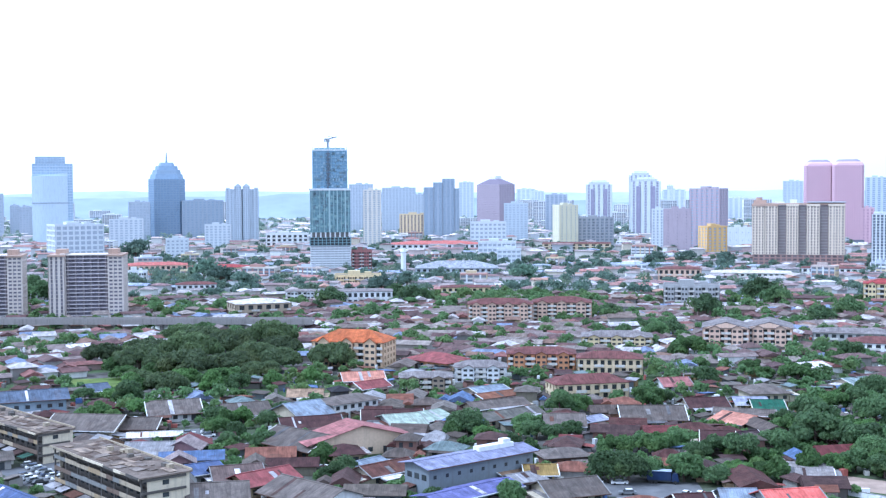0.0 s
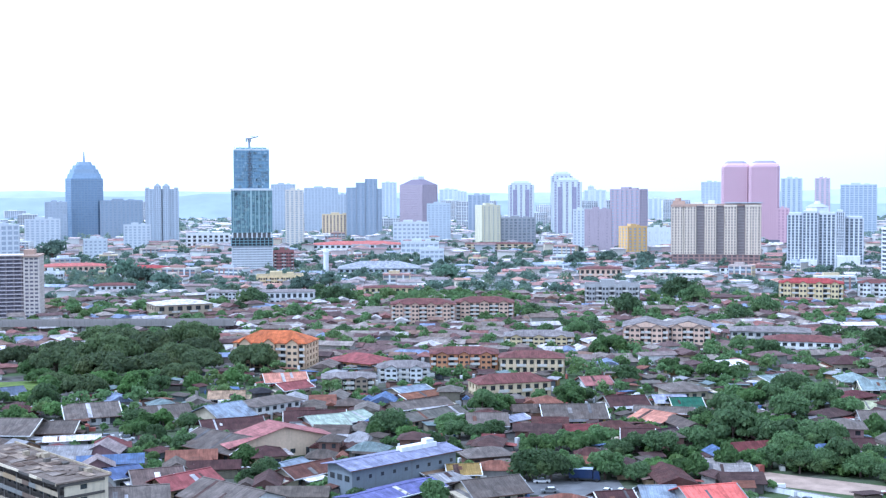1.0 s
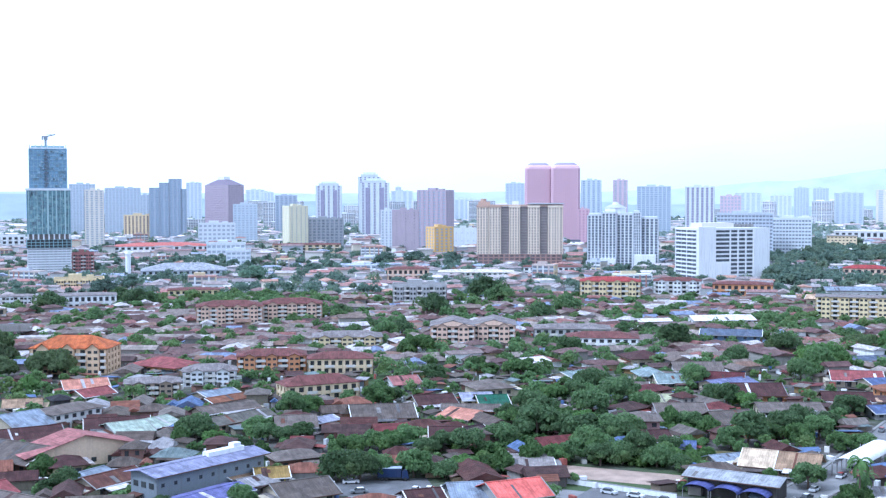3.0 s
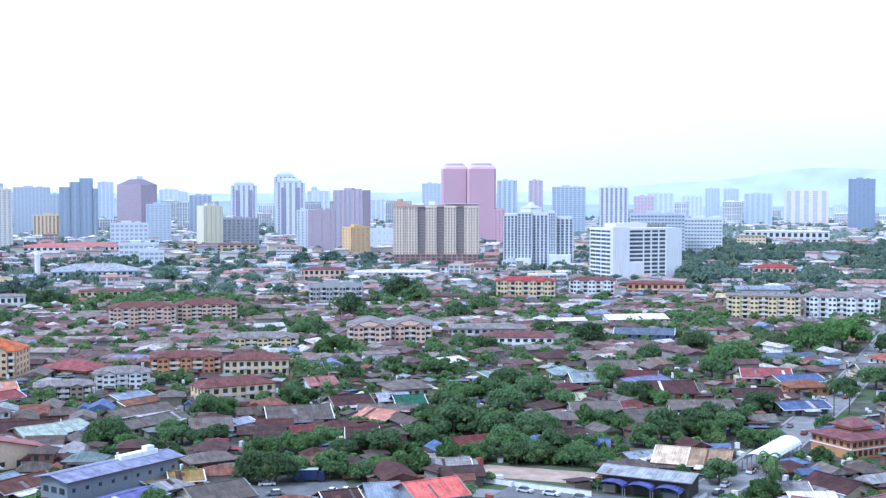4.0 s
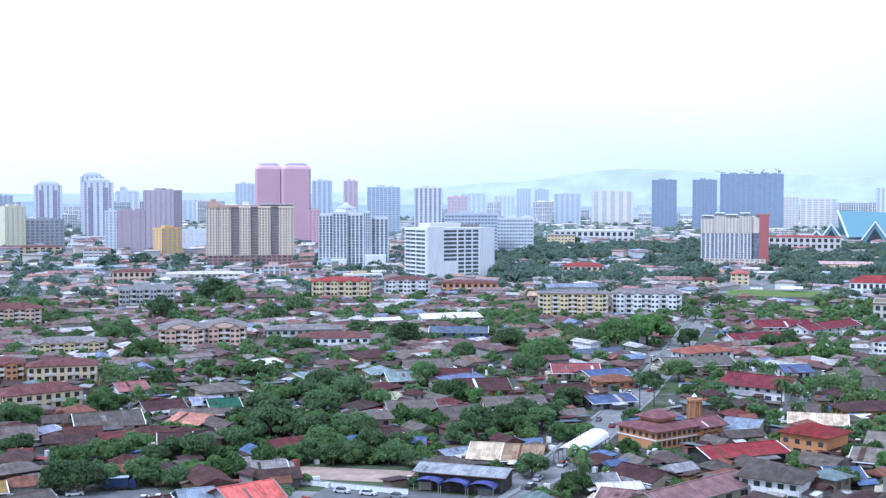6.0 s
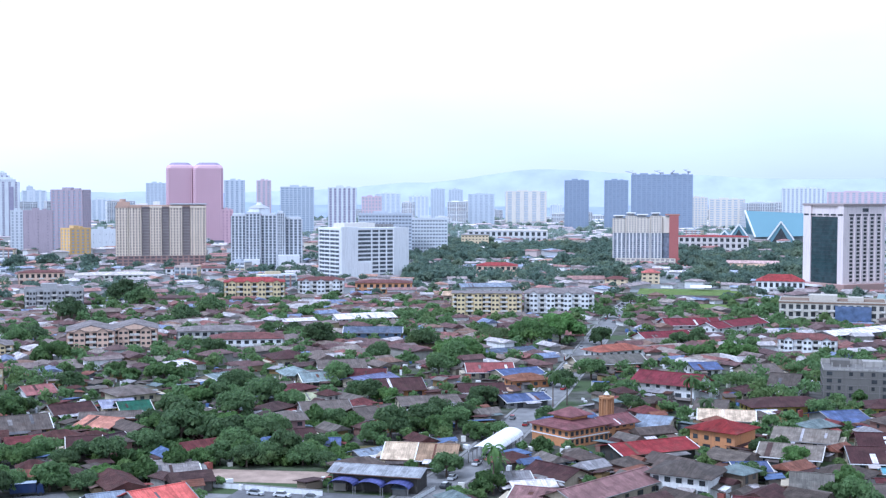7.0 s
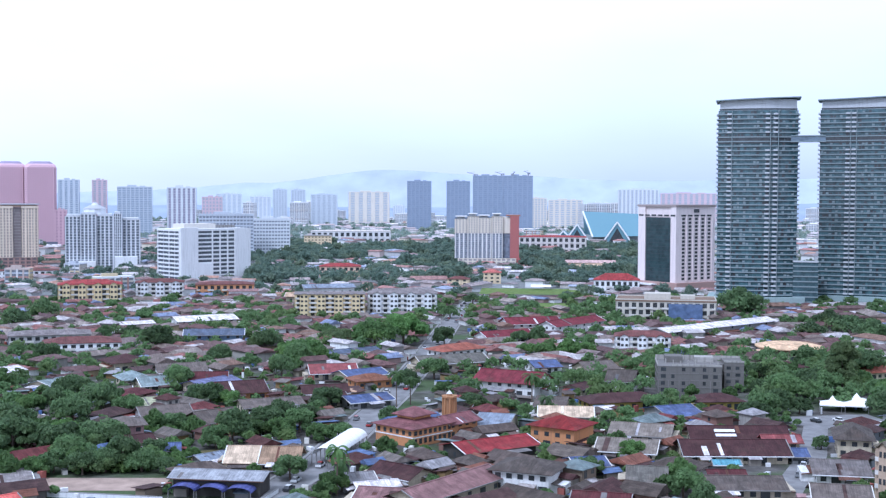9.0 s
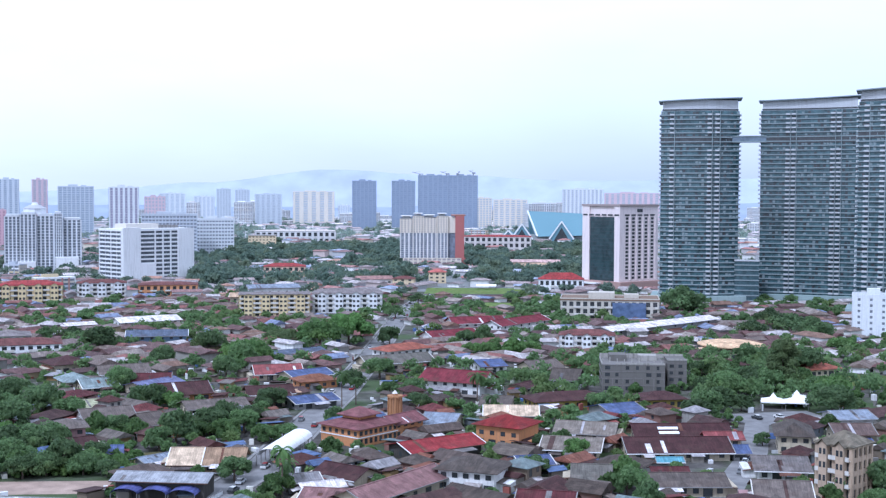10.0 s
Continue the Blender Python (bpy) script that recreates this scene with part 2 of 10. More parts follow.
# ---------------------------------------------------------------- building tools
class Geo:
    """collects boxes, prisms and roofs for one mesh"""

    def __init__(self):
        self.v, self.f = [], []

    def quad_mesh(self, v, f):
        b = len(self.v)
        self.v += v
        self.f += [tuple(b + i for i in q) for q in f]
        return self

    def box(self, x0, x1, y0, y1, z0, z1):
        return self.quad_mesh([(x0, y0, z0), (x1, y0, z0), (x1, y1, z0), (x0, y1, z0), (x0, y0, z1), (x1, y0, z1), (x1, y1, z1), (x0, y1, z1)],
                              [(0, 3, 2, 1), (4, 5, 6, 7), (0, 1, 5, 4), (1, 2, 6, 5), (2, 3, 7, 6), (3, 0, 4, 7)])

    def prism(self, pts, z0, z1, pts_top=None):
        """pts: outline, anticlockwise"""
        n, top = len(pts), pts_top or pts
        return self.quad_mesh([(x, y, z0) for x, y in pts] + [(x, y, z1) for x, y in top],
                              [tuple(range(n - 1, -1, -1)), tuple(range(n, 2 * n))] + [(i, (i + 1) % n, n + (i + 1) % n, n + i) for i in range(n)])

    def tube(self, x, y, z0, z1, r, n=8, r1=None):
        ring = [(math.cos(2 * math.pi * i / n), math.sin(2 * math.pi * i / n)) for i in range(n)]
        r1 = r if r1 is None else r1
        return self.prism([(x + r * a, y + r * b) for a, b in ring], z0, z1, [(x + r1 * a, y + r1 * b) for a, b in ring])

    def beam(self, a, b, t):
        """square bar from a to b"""
        a, b = Vector(a), Vector(b)
        w = (b - a).normalized()
        s = w.cross(Vector((0, 0, 1)) if abs(w.z) < 0.9 else Vector((1, 0, 0))).normalized() * t / 2
        u = w.cross(s).normalized() * t / 2
        v = [tuple(p + i * s + j * u) for p in (a, b) for i, j in ((-1, -1), (1, -1), (1, 1), (-1, 1))]
        return self.quad_mesh(v, [(0, 1, 2, 3), (7, 6, 5, 4), (0, 4, 5, 1), (1, 5, 6, 2), (2, 6, 7, 3), (3, 7, 4, 0)])

    def hip(self, x0, x1, y0, y1, z, rise, over=0.6, thick=0.18, ridge=None):
        """hipped roof; ridge: half the length by which it is shorter than the roof (0 makes a gable)"""
        x0, x1, y0, y1 = x0 - over, x1 + over, y0 - over, y1 + over
        lng = (x1 - x0) >= (y1 - y0)
        cut = (min(x1 - x0, y1 - y0) / 2 if ridge is None else ridge)
        cx, cy = (x0 + x1) / 2, (y0 + y1) / 2
        r = [(x0 + cut, cy), (x1 - cut, cy)] if lng else [(cx, y0 + cut), (cx, y1 - cut)]
        v = [(x0, y0, z), (x1, y0, z), (x1, y1, z), (x0, y1, z), (x0, y0, z + thick), (x1, y0, z + thick), (x1, y1, z + thick), (x0, y1, z + thick)]
        v += [(a, b, z + thick + rise) for a, b in r]
        f = [(0, 3, 2, 1), (0, 1, 5, 4), (1, 2, 6, 5), (2, 3, 7, 6), (3, 0, 4, 7)]
        f += [(4, 5, 9, 8), (6, 7, 8, 9), (5, 6, 9), (7, 4, 8)] if lng else [(5, 6, 9, 8), (7, 4, 8, 9), (4, 5, 8), (6, 7, 9)]
        return self.quad_mesh(v, f)

    def slope(self, x0, x1, y0, y1, z0, z1, thick=0.12):
        """lean-to sheet, z0 at y0 and z1 at y1"""
        v = [(x0, y0, z0), (x1, y0, z0), (x1, y1, z1), (x0, y1, z1)]
        v += [(x, y, z + thick) for x, y, z in v]
        return self.quad_mesh(v, [(0, 3, 2, 1), (4, 5, 6, 7), (0, 1, 5, 4), (1, 2, 6, 5), (2, 3, 7, 6), (3, 0, 4, 7)])

    def mesh(self, name, material):
        me = bpy.data.meshes.new(name)
        me.from_pydata(self.v, [], self.f)
        me.materials.append(material)
        return me


def part(name, geo, material, parent, label="", kind=""):
    """one mesh under a thing or a part"""
    ob = new(name, geo.mesh(name, material))
    ob.parent = parent
    return tagged(ob, label=label, kind=kind)


def thing(name, x, y, rot, label, category, group="", z=0.0, kind=""):
    ob = new(name)
    ob.matrix_basis = pose(x, y, z, 0, 0, rot)
    return tagged(ob, label, category, group, kind)


HOMES = []  # near houses: x, y, width, depth, eaves, turn
TAKEN = []  # discs of ground that are built over: x, y, radius


def take(x, y, w, d, rot, margin=3.0):
    """marks a rectangle of ground as built over"""
    r = min(w, d) / 2
    n = max(1, int(math.ceil(max(w, d) / max(r, 1))))
    c, s = math.cos(radians(rot)), math.sin(radians(rot))
    for i in range(n):
        k = 0 if n == 1 else (i / (n - 1) - 0.5) * (max(w, d) - 2 * r)
        a, b = (k, 0) if w >= d else (0, k)
        TAKEN.append((x + a * c - b * s, y + a * s + b * c, r * 1.15 + margin))


def free(x, y, r):
    return all((x - a) ** 2 + (y - b) ** 2 > (r + q) ** 2 for a, b, q in TAKEN)


def facade(t, w, d, z0, z1, floors, bays, pier, band, wall, glass, side_bays=None, proud=0.45, corner=1.0, pier_mat=None):
    """a glazed core with proud floor bands and piers, so that the windows lie deep between them"""
    fh = (z1 - z0) / floors
    part("core", Geo().box(-w / 2, w / 2, -d / 2, d / 2, z0, z1), glass, t, kind="")
    g = Geo()
    if band > 0:
        for i in range(floors + 1):
            a, b = z0 + i * fh - (0 if i == 0 else band * fh / 2), z0 + i * fh + (0 if i == floors else band * fh / 2)
            g.box(-w / 2 - proud, w / 2 + proud, -d / 2 - proud, d / 2 + proud, a, b)
        part("facade_band", g, wall, t, kind="stuff")
    g, q = Geo(), proud + 0.12
    side_bays = side_bays or max(1, round(bays * d / w))
    for n, length, along_x in ((bays, w, True), (side_bays, d, False)):
        for i in range(n + 1):
            k = -length / 2 + length * i / n
            hw = length / n * pier / 2 * (corner if i in (0, n) else 1)
            lo, hi = max(k - hw, -length / 2 - q), min(k + hw, length / 2 + q)
            for sgn in (-1, 1):
                if along_x:
                    y0, y1 = sorted((sgn * d / 2, sgn * (d / 2 + q)))
                    g.box(lo, hi, y0, y1, z0, z1)
                else:
                    x0, x1 = sorted((sgn * w / 2, sgn * (w / 2 + q)))
                    g.box(x0, x1, lo, hi, z0, z1)
    if pier > 0:
        part("facade_pier", g, pier_mat or wall, t, kind="stuff")


def roof_kit(t, w, d, z, wall, plant=True):
    g = Geo().box(-w / 2 - 0.6, w / 2 + 0.6, -d / 2 - 0.6, d / 2 + 0.6, z, z + 0.5)
    for a, b, c, e in ((-w / 2 - .6, w / 2 + .6, -d / 2 - .6, -d / 2 - .2), (-w / 2 - .6, w / 2 + .6, d / 2 + .2, d / 2 + .6), (-w / 2 - .6, -w / 2 - .2, -d / 2 - .2, d / 2 + .2), (w / 2 + .2, w / 2 + .6, -d / 2 - .2, d / 2 + .2)):
        g.box(a, b, c, e, z + 0.5, z + 1.5)
    part("parapet", g, wall, t)
    if plant:
        part("plant_room", Geo().box(-w * 0.22, w * 0.05, -d * 0.22, d * 0.2, z + 0.5, z + 4.2).box(w * 0.15, w * 0.3, -d * 0.15, d * 0.15, z + 0.5, z + 3.2), wall, t)


def tower(name, label, category, x, y, w, d, h, rot, floors, bays, pier, band, wall, glass, plant=True, pier_mat=None, podium=0.0, group=""):
    """a slab or tower block"""
    t = thing(name, x, y, rot, label, category, group)
    take(x, y, w, d, rot)
    if podium:
        part("podium", Geo().box(-w * .6, w * .6, -d * .6, d * .6, 0, podium), wall, t)
    facade(t, w, d, podium, h, floors, bays, pier, band, wall, glass, pier_mat=pier_mat)
    roof_kit(t, w, d, h, wall, plant)
    part("roof_deck", Geo().box(-w / 2 - 0.2, w / 2 + 0.2, -d / 2 - 0.2, d / 2 + 0.2, h + 0.5, h + 0.58), CONCRETE, t)
    return t


def midrise(name, label, x, y, w, d, h, rot, floors, bays, wall, roof, hip=3.0, gable=None, pier=0.44, band=0.4, glass=None, category="apartment block"):
    """a low block of flats under a pitched roof"""
    t = thing(name, x, y, rot, label, category)
    take(x, y, w, d, rot)
    e = h - hip
    facade(t, w, d, 0, e, floors, bays, pier, band, wall, glass or GLASS_DARK)
    fh = e / floors
    n = max(2, round(w / 10))
    for k in range(1, floors):
        g = Geo()
        for i in range(n + 1):
            u = -w / 2 + w * i / n
            g.box(max(u - w / n * 0.22, -w / 2), min(u + w / n * 0.22, w / 2), -d / 2 - 1.5, -d / 2, k * fh - 0.15, k * fh + 0.05)
            g.box(max(u - w / n * 0.22, -w / 2), min(u + w / n * 0.22, w / 2), -d / 2 - 1.5, -d / 2 - 1.38, k * fh + 0.05, k * fh + 0.95)
        part("balcony_front", g, PALE, t, kind="stuff")
    if floors > 2 and w < 50:
        # projecting bays of rooms, each under its own gablet
        for i in range(n):
            u, hw = -w / 2 + w * (i + 0.5) / n, w / n * 0.24
            g = Geo().box(u - hw, u + hw, -d / 2 - 1.9, -d / 2, 0, e)
            if hip > 0.5:
                g.quad_mesh([(u + a, b, c) for b in (-d / 2 - 1.9, -d / 2) for a, c in ((-hw, e), (hw, e), (0, e + hip * 0.45))], [(0, 1, 2), (5, 4, 3), (0, 3, 4, 1), (1, 4, 5, 2), (2, 5, 3, 0)])
                part("gablet", Geo().quad_mesh([(u + a, b, c + q) for q in (0.03, 0.22) for b in (-d / 2 - 2.5, -d / 2 + 0.8) for a, c in ((-hw - 0.5, e - 0.2), (0, e + hip * 0.45), (hw + 0.5, e - 0.2))], [(6, 7, 10, 9), (7, 8, 11, 10), (1, 0, 3, 4), (2, 1, 4, 5), (0, 1, 7, 6), (1, 2, 8, 7)]), roof, t)
            part("bay", g, wall, t)
            g = Geo()
            for k in range(floors):
                for s in (-1, 1):
                    g.box(u + s * hw * 0.5 - hw * 0.3, u + s * hw * 0.5 + hw * 0.3, -d / 2 - 1.97, -d / 2 - 1.88, k * fh + fh * 0.3, k * fh + fh * 0.74)
            part("bay_window", g, glass or GLASS_DARK, t, kind="stuff")
    if hip > 0.5:
        part("roof", Geo().hip(-w / 2, w / 2, -d / 2, d / 2, e, hip - 0.2, 1.0, 0.2, gable), roof, t)
        if gable == 0.0 and d > w:
            part("gable_wall", Geo().quad_mesh([(a, b, c) for b in (-d / 2 - 1.15, -d / 2 - 0.3) for a, c in ((-w / 2, e + 0.2), (w / 2, e + 0.2), (0, e + hip - 0.5))], [(0, 1, 2), (5, 4, 3), (0, 3, 4, 1), (1, 4, 5, 2), (2, 5, 3, 0)]), wall, t)
    else:
        roof_kit(t, w, d, e, wall, True)
        part("roof_deck", Geo().box(-w / 2 - 0.2, w / 2 + 0.2, -d / 2 - 0.2, d / 2 + 0.2, e + 0.5, e + 0.58), roof, t)
    return t


# ---------------------------------------------------------------- towers with a shape of their own
def stack(t, w, d, z0, z1, floors, bays, pier, band, wall, glass, cx=0.0, cy=0.0, proud=0.45, side_bays=None, pier_mat=None):
    """one glazed volume of a tower, off its centre: core, floor bands and piers"""
    before = set(t.children)
    facade(t, w, d, z0, z1, floors, bays, pier, band, wall, glass, proud=proud, side_bays=side_bays, pier_mat=pier_mat)
    for ob in set(t.children) - before:
        ob.location = (cx, cy, 0)


# wall and glass colours of the far towers are paled for haze
def silver_tower(x, y, w, d, h, rot):
    wall, glass = paint("silver_panel", (0.58, 0.66, 0.74)), glazing("silver_glass", (0.42, 0.52, 0.64))
    t = thing("office_tower", x, y, rot, "silvery blue office tower with stepped top and curved front", "office tower")
    take(x, y, w, d, rot)
    stack(t, w * 0.96, d, 0, h * 0.92, 30, 14, 0.12, 0.3, wall, glass)
    stack(t, w * 0.7, d * 0.8, h * 0.92, h, 4, 10, 0.1, 0.35, wall, glass, -w * 0.05)
    n, pts = 12, []
    for i in range(n + 1):
        s = i / n
        pts.append((-w * 0.5 + w * 0.86 * s, -d / 2 - 2 - 5 * math.sin(math.pi * s)))
    pts += [(w * 0.36, -d / 2 + 1), (-w * 0.5, -d / 2 + 1)]
    part("front_screen", Geo().prism(pts, 0, h * 0.78, None), wall, t, "pale curved front screen")
    part("service_band", Geo().prism([(a, b - 0.4) for a, b in pts[:n + 1]] + pts[n + 1:], h * 0.472, h * 0.481), glazing("band_grey", (0.28, 0.32, 0.38)), t)
    part("screen_cap", Geo().quad_mesh([(-w * .5, -d / 2 - 2, h * .78), (w * .36, -d / 2 - 2, h * .78), (w * .36, -d / 2 + 1, h * .78), (-w * .5, -d / 2 + 1, h * .78), (w * .36, -d / 2 - 2, h * .82), (w * .36, -d / 2 + 1, h * .82)], [(0, 1, 4), (3, 5, 2), (0, 4, 5, 3), (1, 2, 5, 4), (0, 3, 2, 1)]), wall, t)
    return t


def spire_tower(x, y, w, d, h, rot):
    wall, glass = paint("slate_blue_panel", (0.28, 0.35, 0.44)), glazing("deep_blue_glass", (0.24, 0.32, 0.43), 0.1)
    t = thing("office_tower", x, y, rot, "dark blue glass tower with stepped crown and needle spire", "office tower")
    take(x, y, w, d, rot)

    def octo(k):
        a, b, c = w / 2 * k, d / 2 * k, w * 0.16 * k
        return [(-a + c, -b), (a - c, -b), (a, -b + c), (a, b - c), (a - c, b), (-a + c, b), (-a, b - c), (-a, -b + c)]

    z = [0, 0.79, 0.85, 0.905, 0.955, 1.0]
    part("shaft", Geo().prism(octo(1.0), 0, h * z[1]), glass, t)
    for i in range(26):
        zz = h * z[1] * (i + 1) / 27
        part("floor_band", Geo().prism(octo(1.012), zz, zz + 1.2), wall, t)
    for i, k in enumerate((0.93, 0.8, 0.64, 0.46)):
        part("crown_tier", Geo().prism(octo(k), h * z[i + 1], h * z[i + 2], octo(k * (0.93 if i < 3 else 0.8))), wall if i % 2 else glass, t)
    for i in range(9):
        u = -w * 0.34 + w * 0.68 * i / 8
        part("mullion", Geo().box(u - 0.5, u + 0.5, -d / 2 - 0.5, -d / 2 + 0.1, 0, h * z[1]), wall, t)
    part("spire", Geo().tube(0, 0, h, h * 1.13, 1.9, 8, 0.6), wall, t)
    return t


def gabled_tower(x, y, w, d, h, rot):
    wall, glass = paint("pale_blue_wall", (0.56, 0.61, 0.665)), glazing("grey_window", (0.4, 0.44, 0.5))
    t = thing("apartment_tower", x, y, rot, "pale ribbed apartment tower with twin gabled crown", "apartment tower")
    take(x, y, w, d, rot)
    stack(t, w, d * 0.8, 0, h * 0.93, 30, 9, 0.5, 0.35, wall, glass)
    for u in (-0.13, 0.13):
        stack(t, w * 0.2, d, 0, h * 0.97, 31, 3, 0.45, 0.3, wall, glass, w * u)
        part("gable_cap", Geo().hip(-w * 0.1, w * 0.1, -d / 2, d / 2, 0, h * 0.05, 0.6, 0.4, 0.0), wall, t).location = (w * u, 0, h * 0.97)
    for u in (-0.44, 0.44):
        part("corner_turret", Geo().box(w * u - 3, w * u + 3, -d * 0.42, d * 0.42, h * 0.93, h * 0.955), wall, t)
    return t


def tower_crane(x, y, z, rot, mast, jib, label="slender tower crane at work height"):
    t = thing("tower_crane", x, y, rot, label, "crane", z=z)
    m = paint("crane_steel", (0.30, 0.32, 0.36))
    part("mast", Geo().box(-0.9, 0.9, -0.9, 0.9, 0, mast), m, t)
    part("jib", Geo().beam((0, 0, mast), (jib, 0, mast + jib * 0.25), 1.2), m, t)
    part("counter_jib", Geo().beam((0, 0, mast), (-jib * 0.35, 0, mast), 1.4), m, t)
    part("counterweight", Geo().box(-jib * 0.38, -jib * 0.26, -1.5, 1.5, mast - 3, mast + 0.5), m, t)
    part("cab", Geo().box(-1.4, 1.8, -1.2, 1.2, mast - 3, mast), m, t)
    part("tie", Geo().beam((0, 0, mast + jib * 0.3), (jib * 0.8, 0, mast + jib * 0.2), 0.5), m, t)
    return t


def netted_tower(x, y, w, d, h, rot):
    """a high-rise under construction: finished base, netted middle, glazed top"""
    net, steel = paint("green_netting", (0.25, 0.38, 0.41), stain=0.5), paint("site_white", (0.66, 0.68, 0.7))
    t = thing("construction_tower", x, y, rot, "high-rise under construction wrapped in blue-green netting", "office tower")
    take(x, y, w, d, rot)
    k = h / 122.0
    # louvre_shade and net_shade put the shade behind slats and net into colour
    stack(t, w * 1.08, d * 1.05, 0, 26 * k, 11, 10, 0.08, 0.55, steel, glazing("louvre_shade", (0.36, 0.38, 0.4)))
    stack(t, w * 1.12, d * 1.1, 26 * k, 34 * k, 3, 10, 0.15, 0.2, net, GLASS_DARK)
    part("open_floor", Geo().box(-w * .5, w * .5, -d * .5, d * .5, 34 * k, 39 * k), paint("bare_slab", (0.2, 0.19, 0.18)), t)
    for i in range(9):
        u = -w * 0.53 + w * 1.06 * i / 8
        part("column", Geo().box(u - 0.7, u + 0.7, -d * 0.55, -d * 0.5, 34 * k, 39 * k), steel, t)
    stack(t, w * 1.08, d * 1.05, 39 * k, 80 * k, 12, 12, 0.22, 0.16, net, glazing("net_shade", (0.2, 0.31, 0.345)))
    for u, hw in ((-0.5, 0.4), (-0.29, 0.25), (-0.16, 0.3), (-0.02, 0.9), (0.1, 0.3), (0.2, 0.55), (0.31, 0.3), (0.42, 0.7), (0.5, 0.3)):
        part("net_seam", Geo().box(w * u - hw, w * u + hw, -d * .57, -d * .53, 39 * k, 80 * k), paint("net_tape", (0.36, 0.48, 0.49)), t)
    lot, sheets, gaps, blanks = random.Random(4), Geo(), Geo(), Geo()
    for i in range(70):
        u, z, a, b = lot.uniform(-0.5, 0.46) * w, lot.uniform(40, 77) * k, lot.uniform(1.0, 4.0), lot.uniform(1.2, 3.2) * k
        (sheets if lot.random() < 0.6 else gaps).box(u, u + a, -d * .545, -d * .52, z, z + b)
    for i in range(60):
        u, z, a = lot.uniform(-0.46, 0.42) * w, (83 + 3.25 * lot.randrange(11)) * k, lot.uniform(1.0, 3.2)
        (blanks if lot.random() < 0.6 else gaps).box(u, u + a, -d * .495, -d * .47, z, z + 1.9 * k)
    part("net_sheet", sheets, paint("net_sheet", (0.31, 0.44, 0.45)), t, kind="stuff")
    # net gaps are dark boxes with shadow put into their colour
    part("net_gap", gaps, paint("net_shadow", (0.19, 0.26, 0.3)), t, kind="stuff")
    part("glass_panel", blanks, paint("panel_blue", (0.31, 0.42, 0.51)), t, kind="stuff")
    part("screen_lip", Geo().box(-w * .58, w * .58, -d * .56, d * .56, 80 * k, 82 * k), steel, t)
    stack(t, w * 0.94, d * 0.95, 82 * k, 119 * k, 11, 9, 0.1, 0.14, paint("curtain_blue", (0.3, 0.42, 0.5)), glazing("site_glass", (0.2, 0.32, 0.43)))
    g = Geo()
    for i in range(22):
        g.box(-w * (0.1 - 0.03 * (i % 2)), -w * (0.03 - 0.02 * (i % 3)), -d * .53, -d * .47, (83 + 1.63 * i) * k, (84 + 1.63 * i) * k)
    part("hoist_track", g, paint("hoist_grey", (0.16, 0.19, 0.23)), t, kind="stuff")
    for i in range(7):
        u = -w * 0.46 + w * 0.92 * i / 6
        part("roof_post", Geo().box(u - 0.4, u + 0.4, -d * .47, -d * .44, 119 * k, 123 * k), steel, t)
    part("roof_slab", Geo().box(-w * .48, w * .48, -d * .48, d * .48, 119 * k, 120.2 * k), steel, t)
    part("roof_screen", Geo().box(-w * .42, w * .42, -d * .3, d * .3, 120.2 * k, 122 * k), net, t)
    return t


def pink_tower(x, y, w, d, h, rot):
    wall, glass = paint("pink_granite", (0.6, 0.405, 0.455)), glazing("pink_window", (0.53, 0.355, 0.41), 0.3, 0.2, 0.1)
    t = thing("office_tower", x, y, rot, "pink granite office tower with stepped rounded crown", "office tower")
    take(x, y, w, d, rot)

    def oct8(k, c=0.18):
        a, b, c = w / 2 * k, d / 2 * k, w * c * k
        return [(-a + c, -b), (a - c, -b), (a, -b + c), (a, b - c), (a - c, b), (-a + c, b), (-a, b - c), (-a, -b + c)]

    part("shaft", Geo().prism(oct8(1.0, 0.1), 8, h * 0.93), glass, t)
    bands = Geo()
    for i in range(34):
        z = 8 + (h * 0.93 - 8) * i / 34
        bands.prism(oct8(1.01, 0.1), z, z + 2.2)
    part("floor_band", bands, wall, t, kind="stuff")
    for i in range(12):
        u = -w * 0.4 + w * 0.8 * i / 11
        part("pier", Geo().box(u - 0.9, u + 0.9, -d / 2 - 0.7, -d / 2 + 0.1, 8, h * 0.93), wall, t)
    part("crown_tier", Geo().prism(oct8(0.99, 0.12), h * 0.93, h * 0.955, oct8(0.95, 0.17)), wall, t)
    part("crown_tier", Geo().prism(oct8(0.95, 0.17), h * 0.955, h * 0.972, oct8(0.84, 0.22)), wall, t)
    part("crown_tier", Geo().prism(oct8(0.8, 0.2), h * 0.972, h * 0.988, oct8(0.72, 0.2)), paint("mauve_cap", (0.32, 0.28, 0.38)), t)
    part("crown_cap", Geo().prism(oct8(0.7, 0.2), h * 0.985, h, oct8(0.6, 0.2)), paint("mauve_cap", (0.32, 0.28, 0.38)), t)
    part("base", Geo().box(-w * .52, w * .52, -d * .52, d * .52, 0, 8), paint("dark_base", (0.16, 0.17, 0.22)), t)
    return t


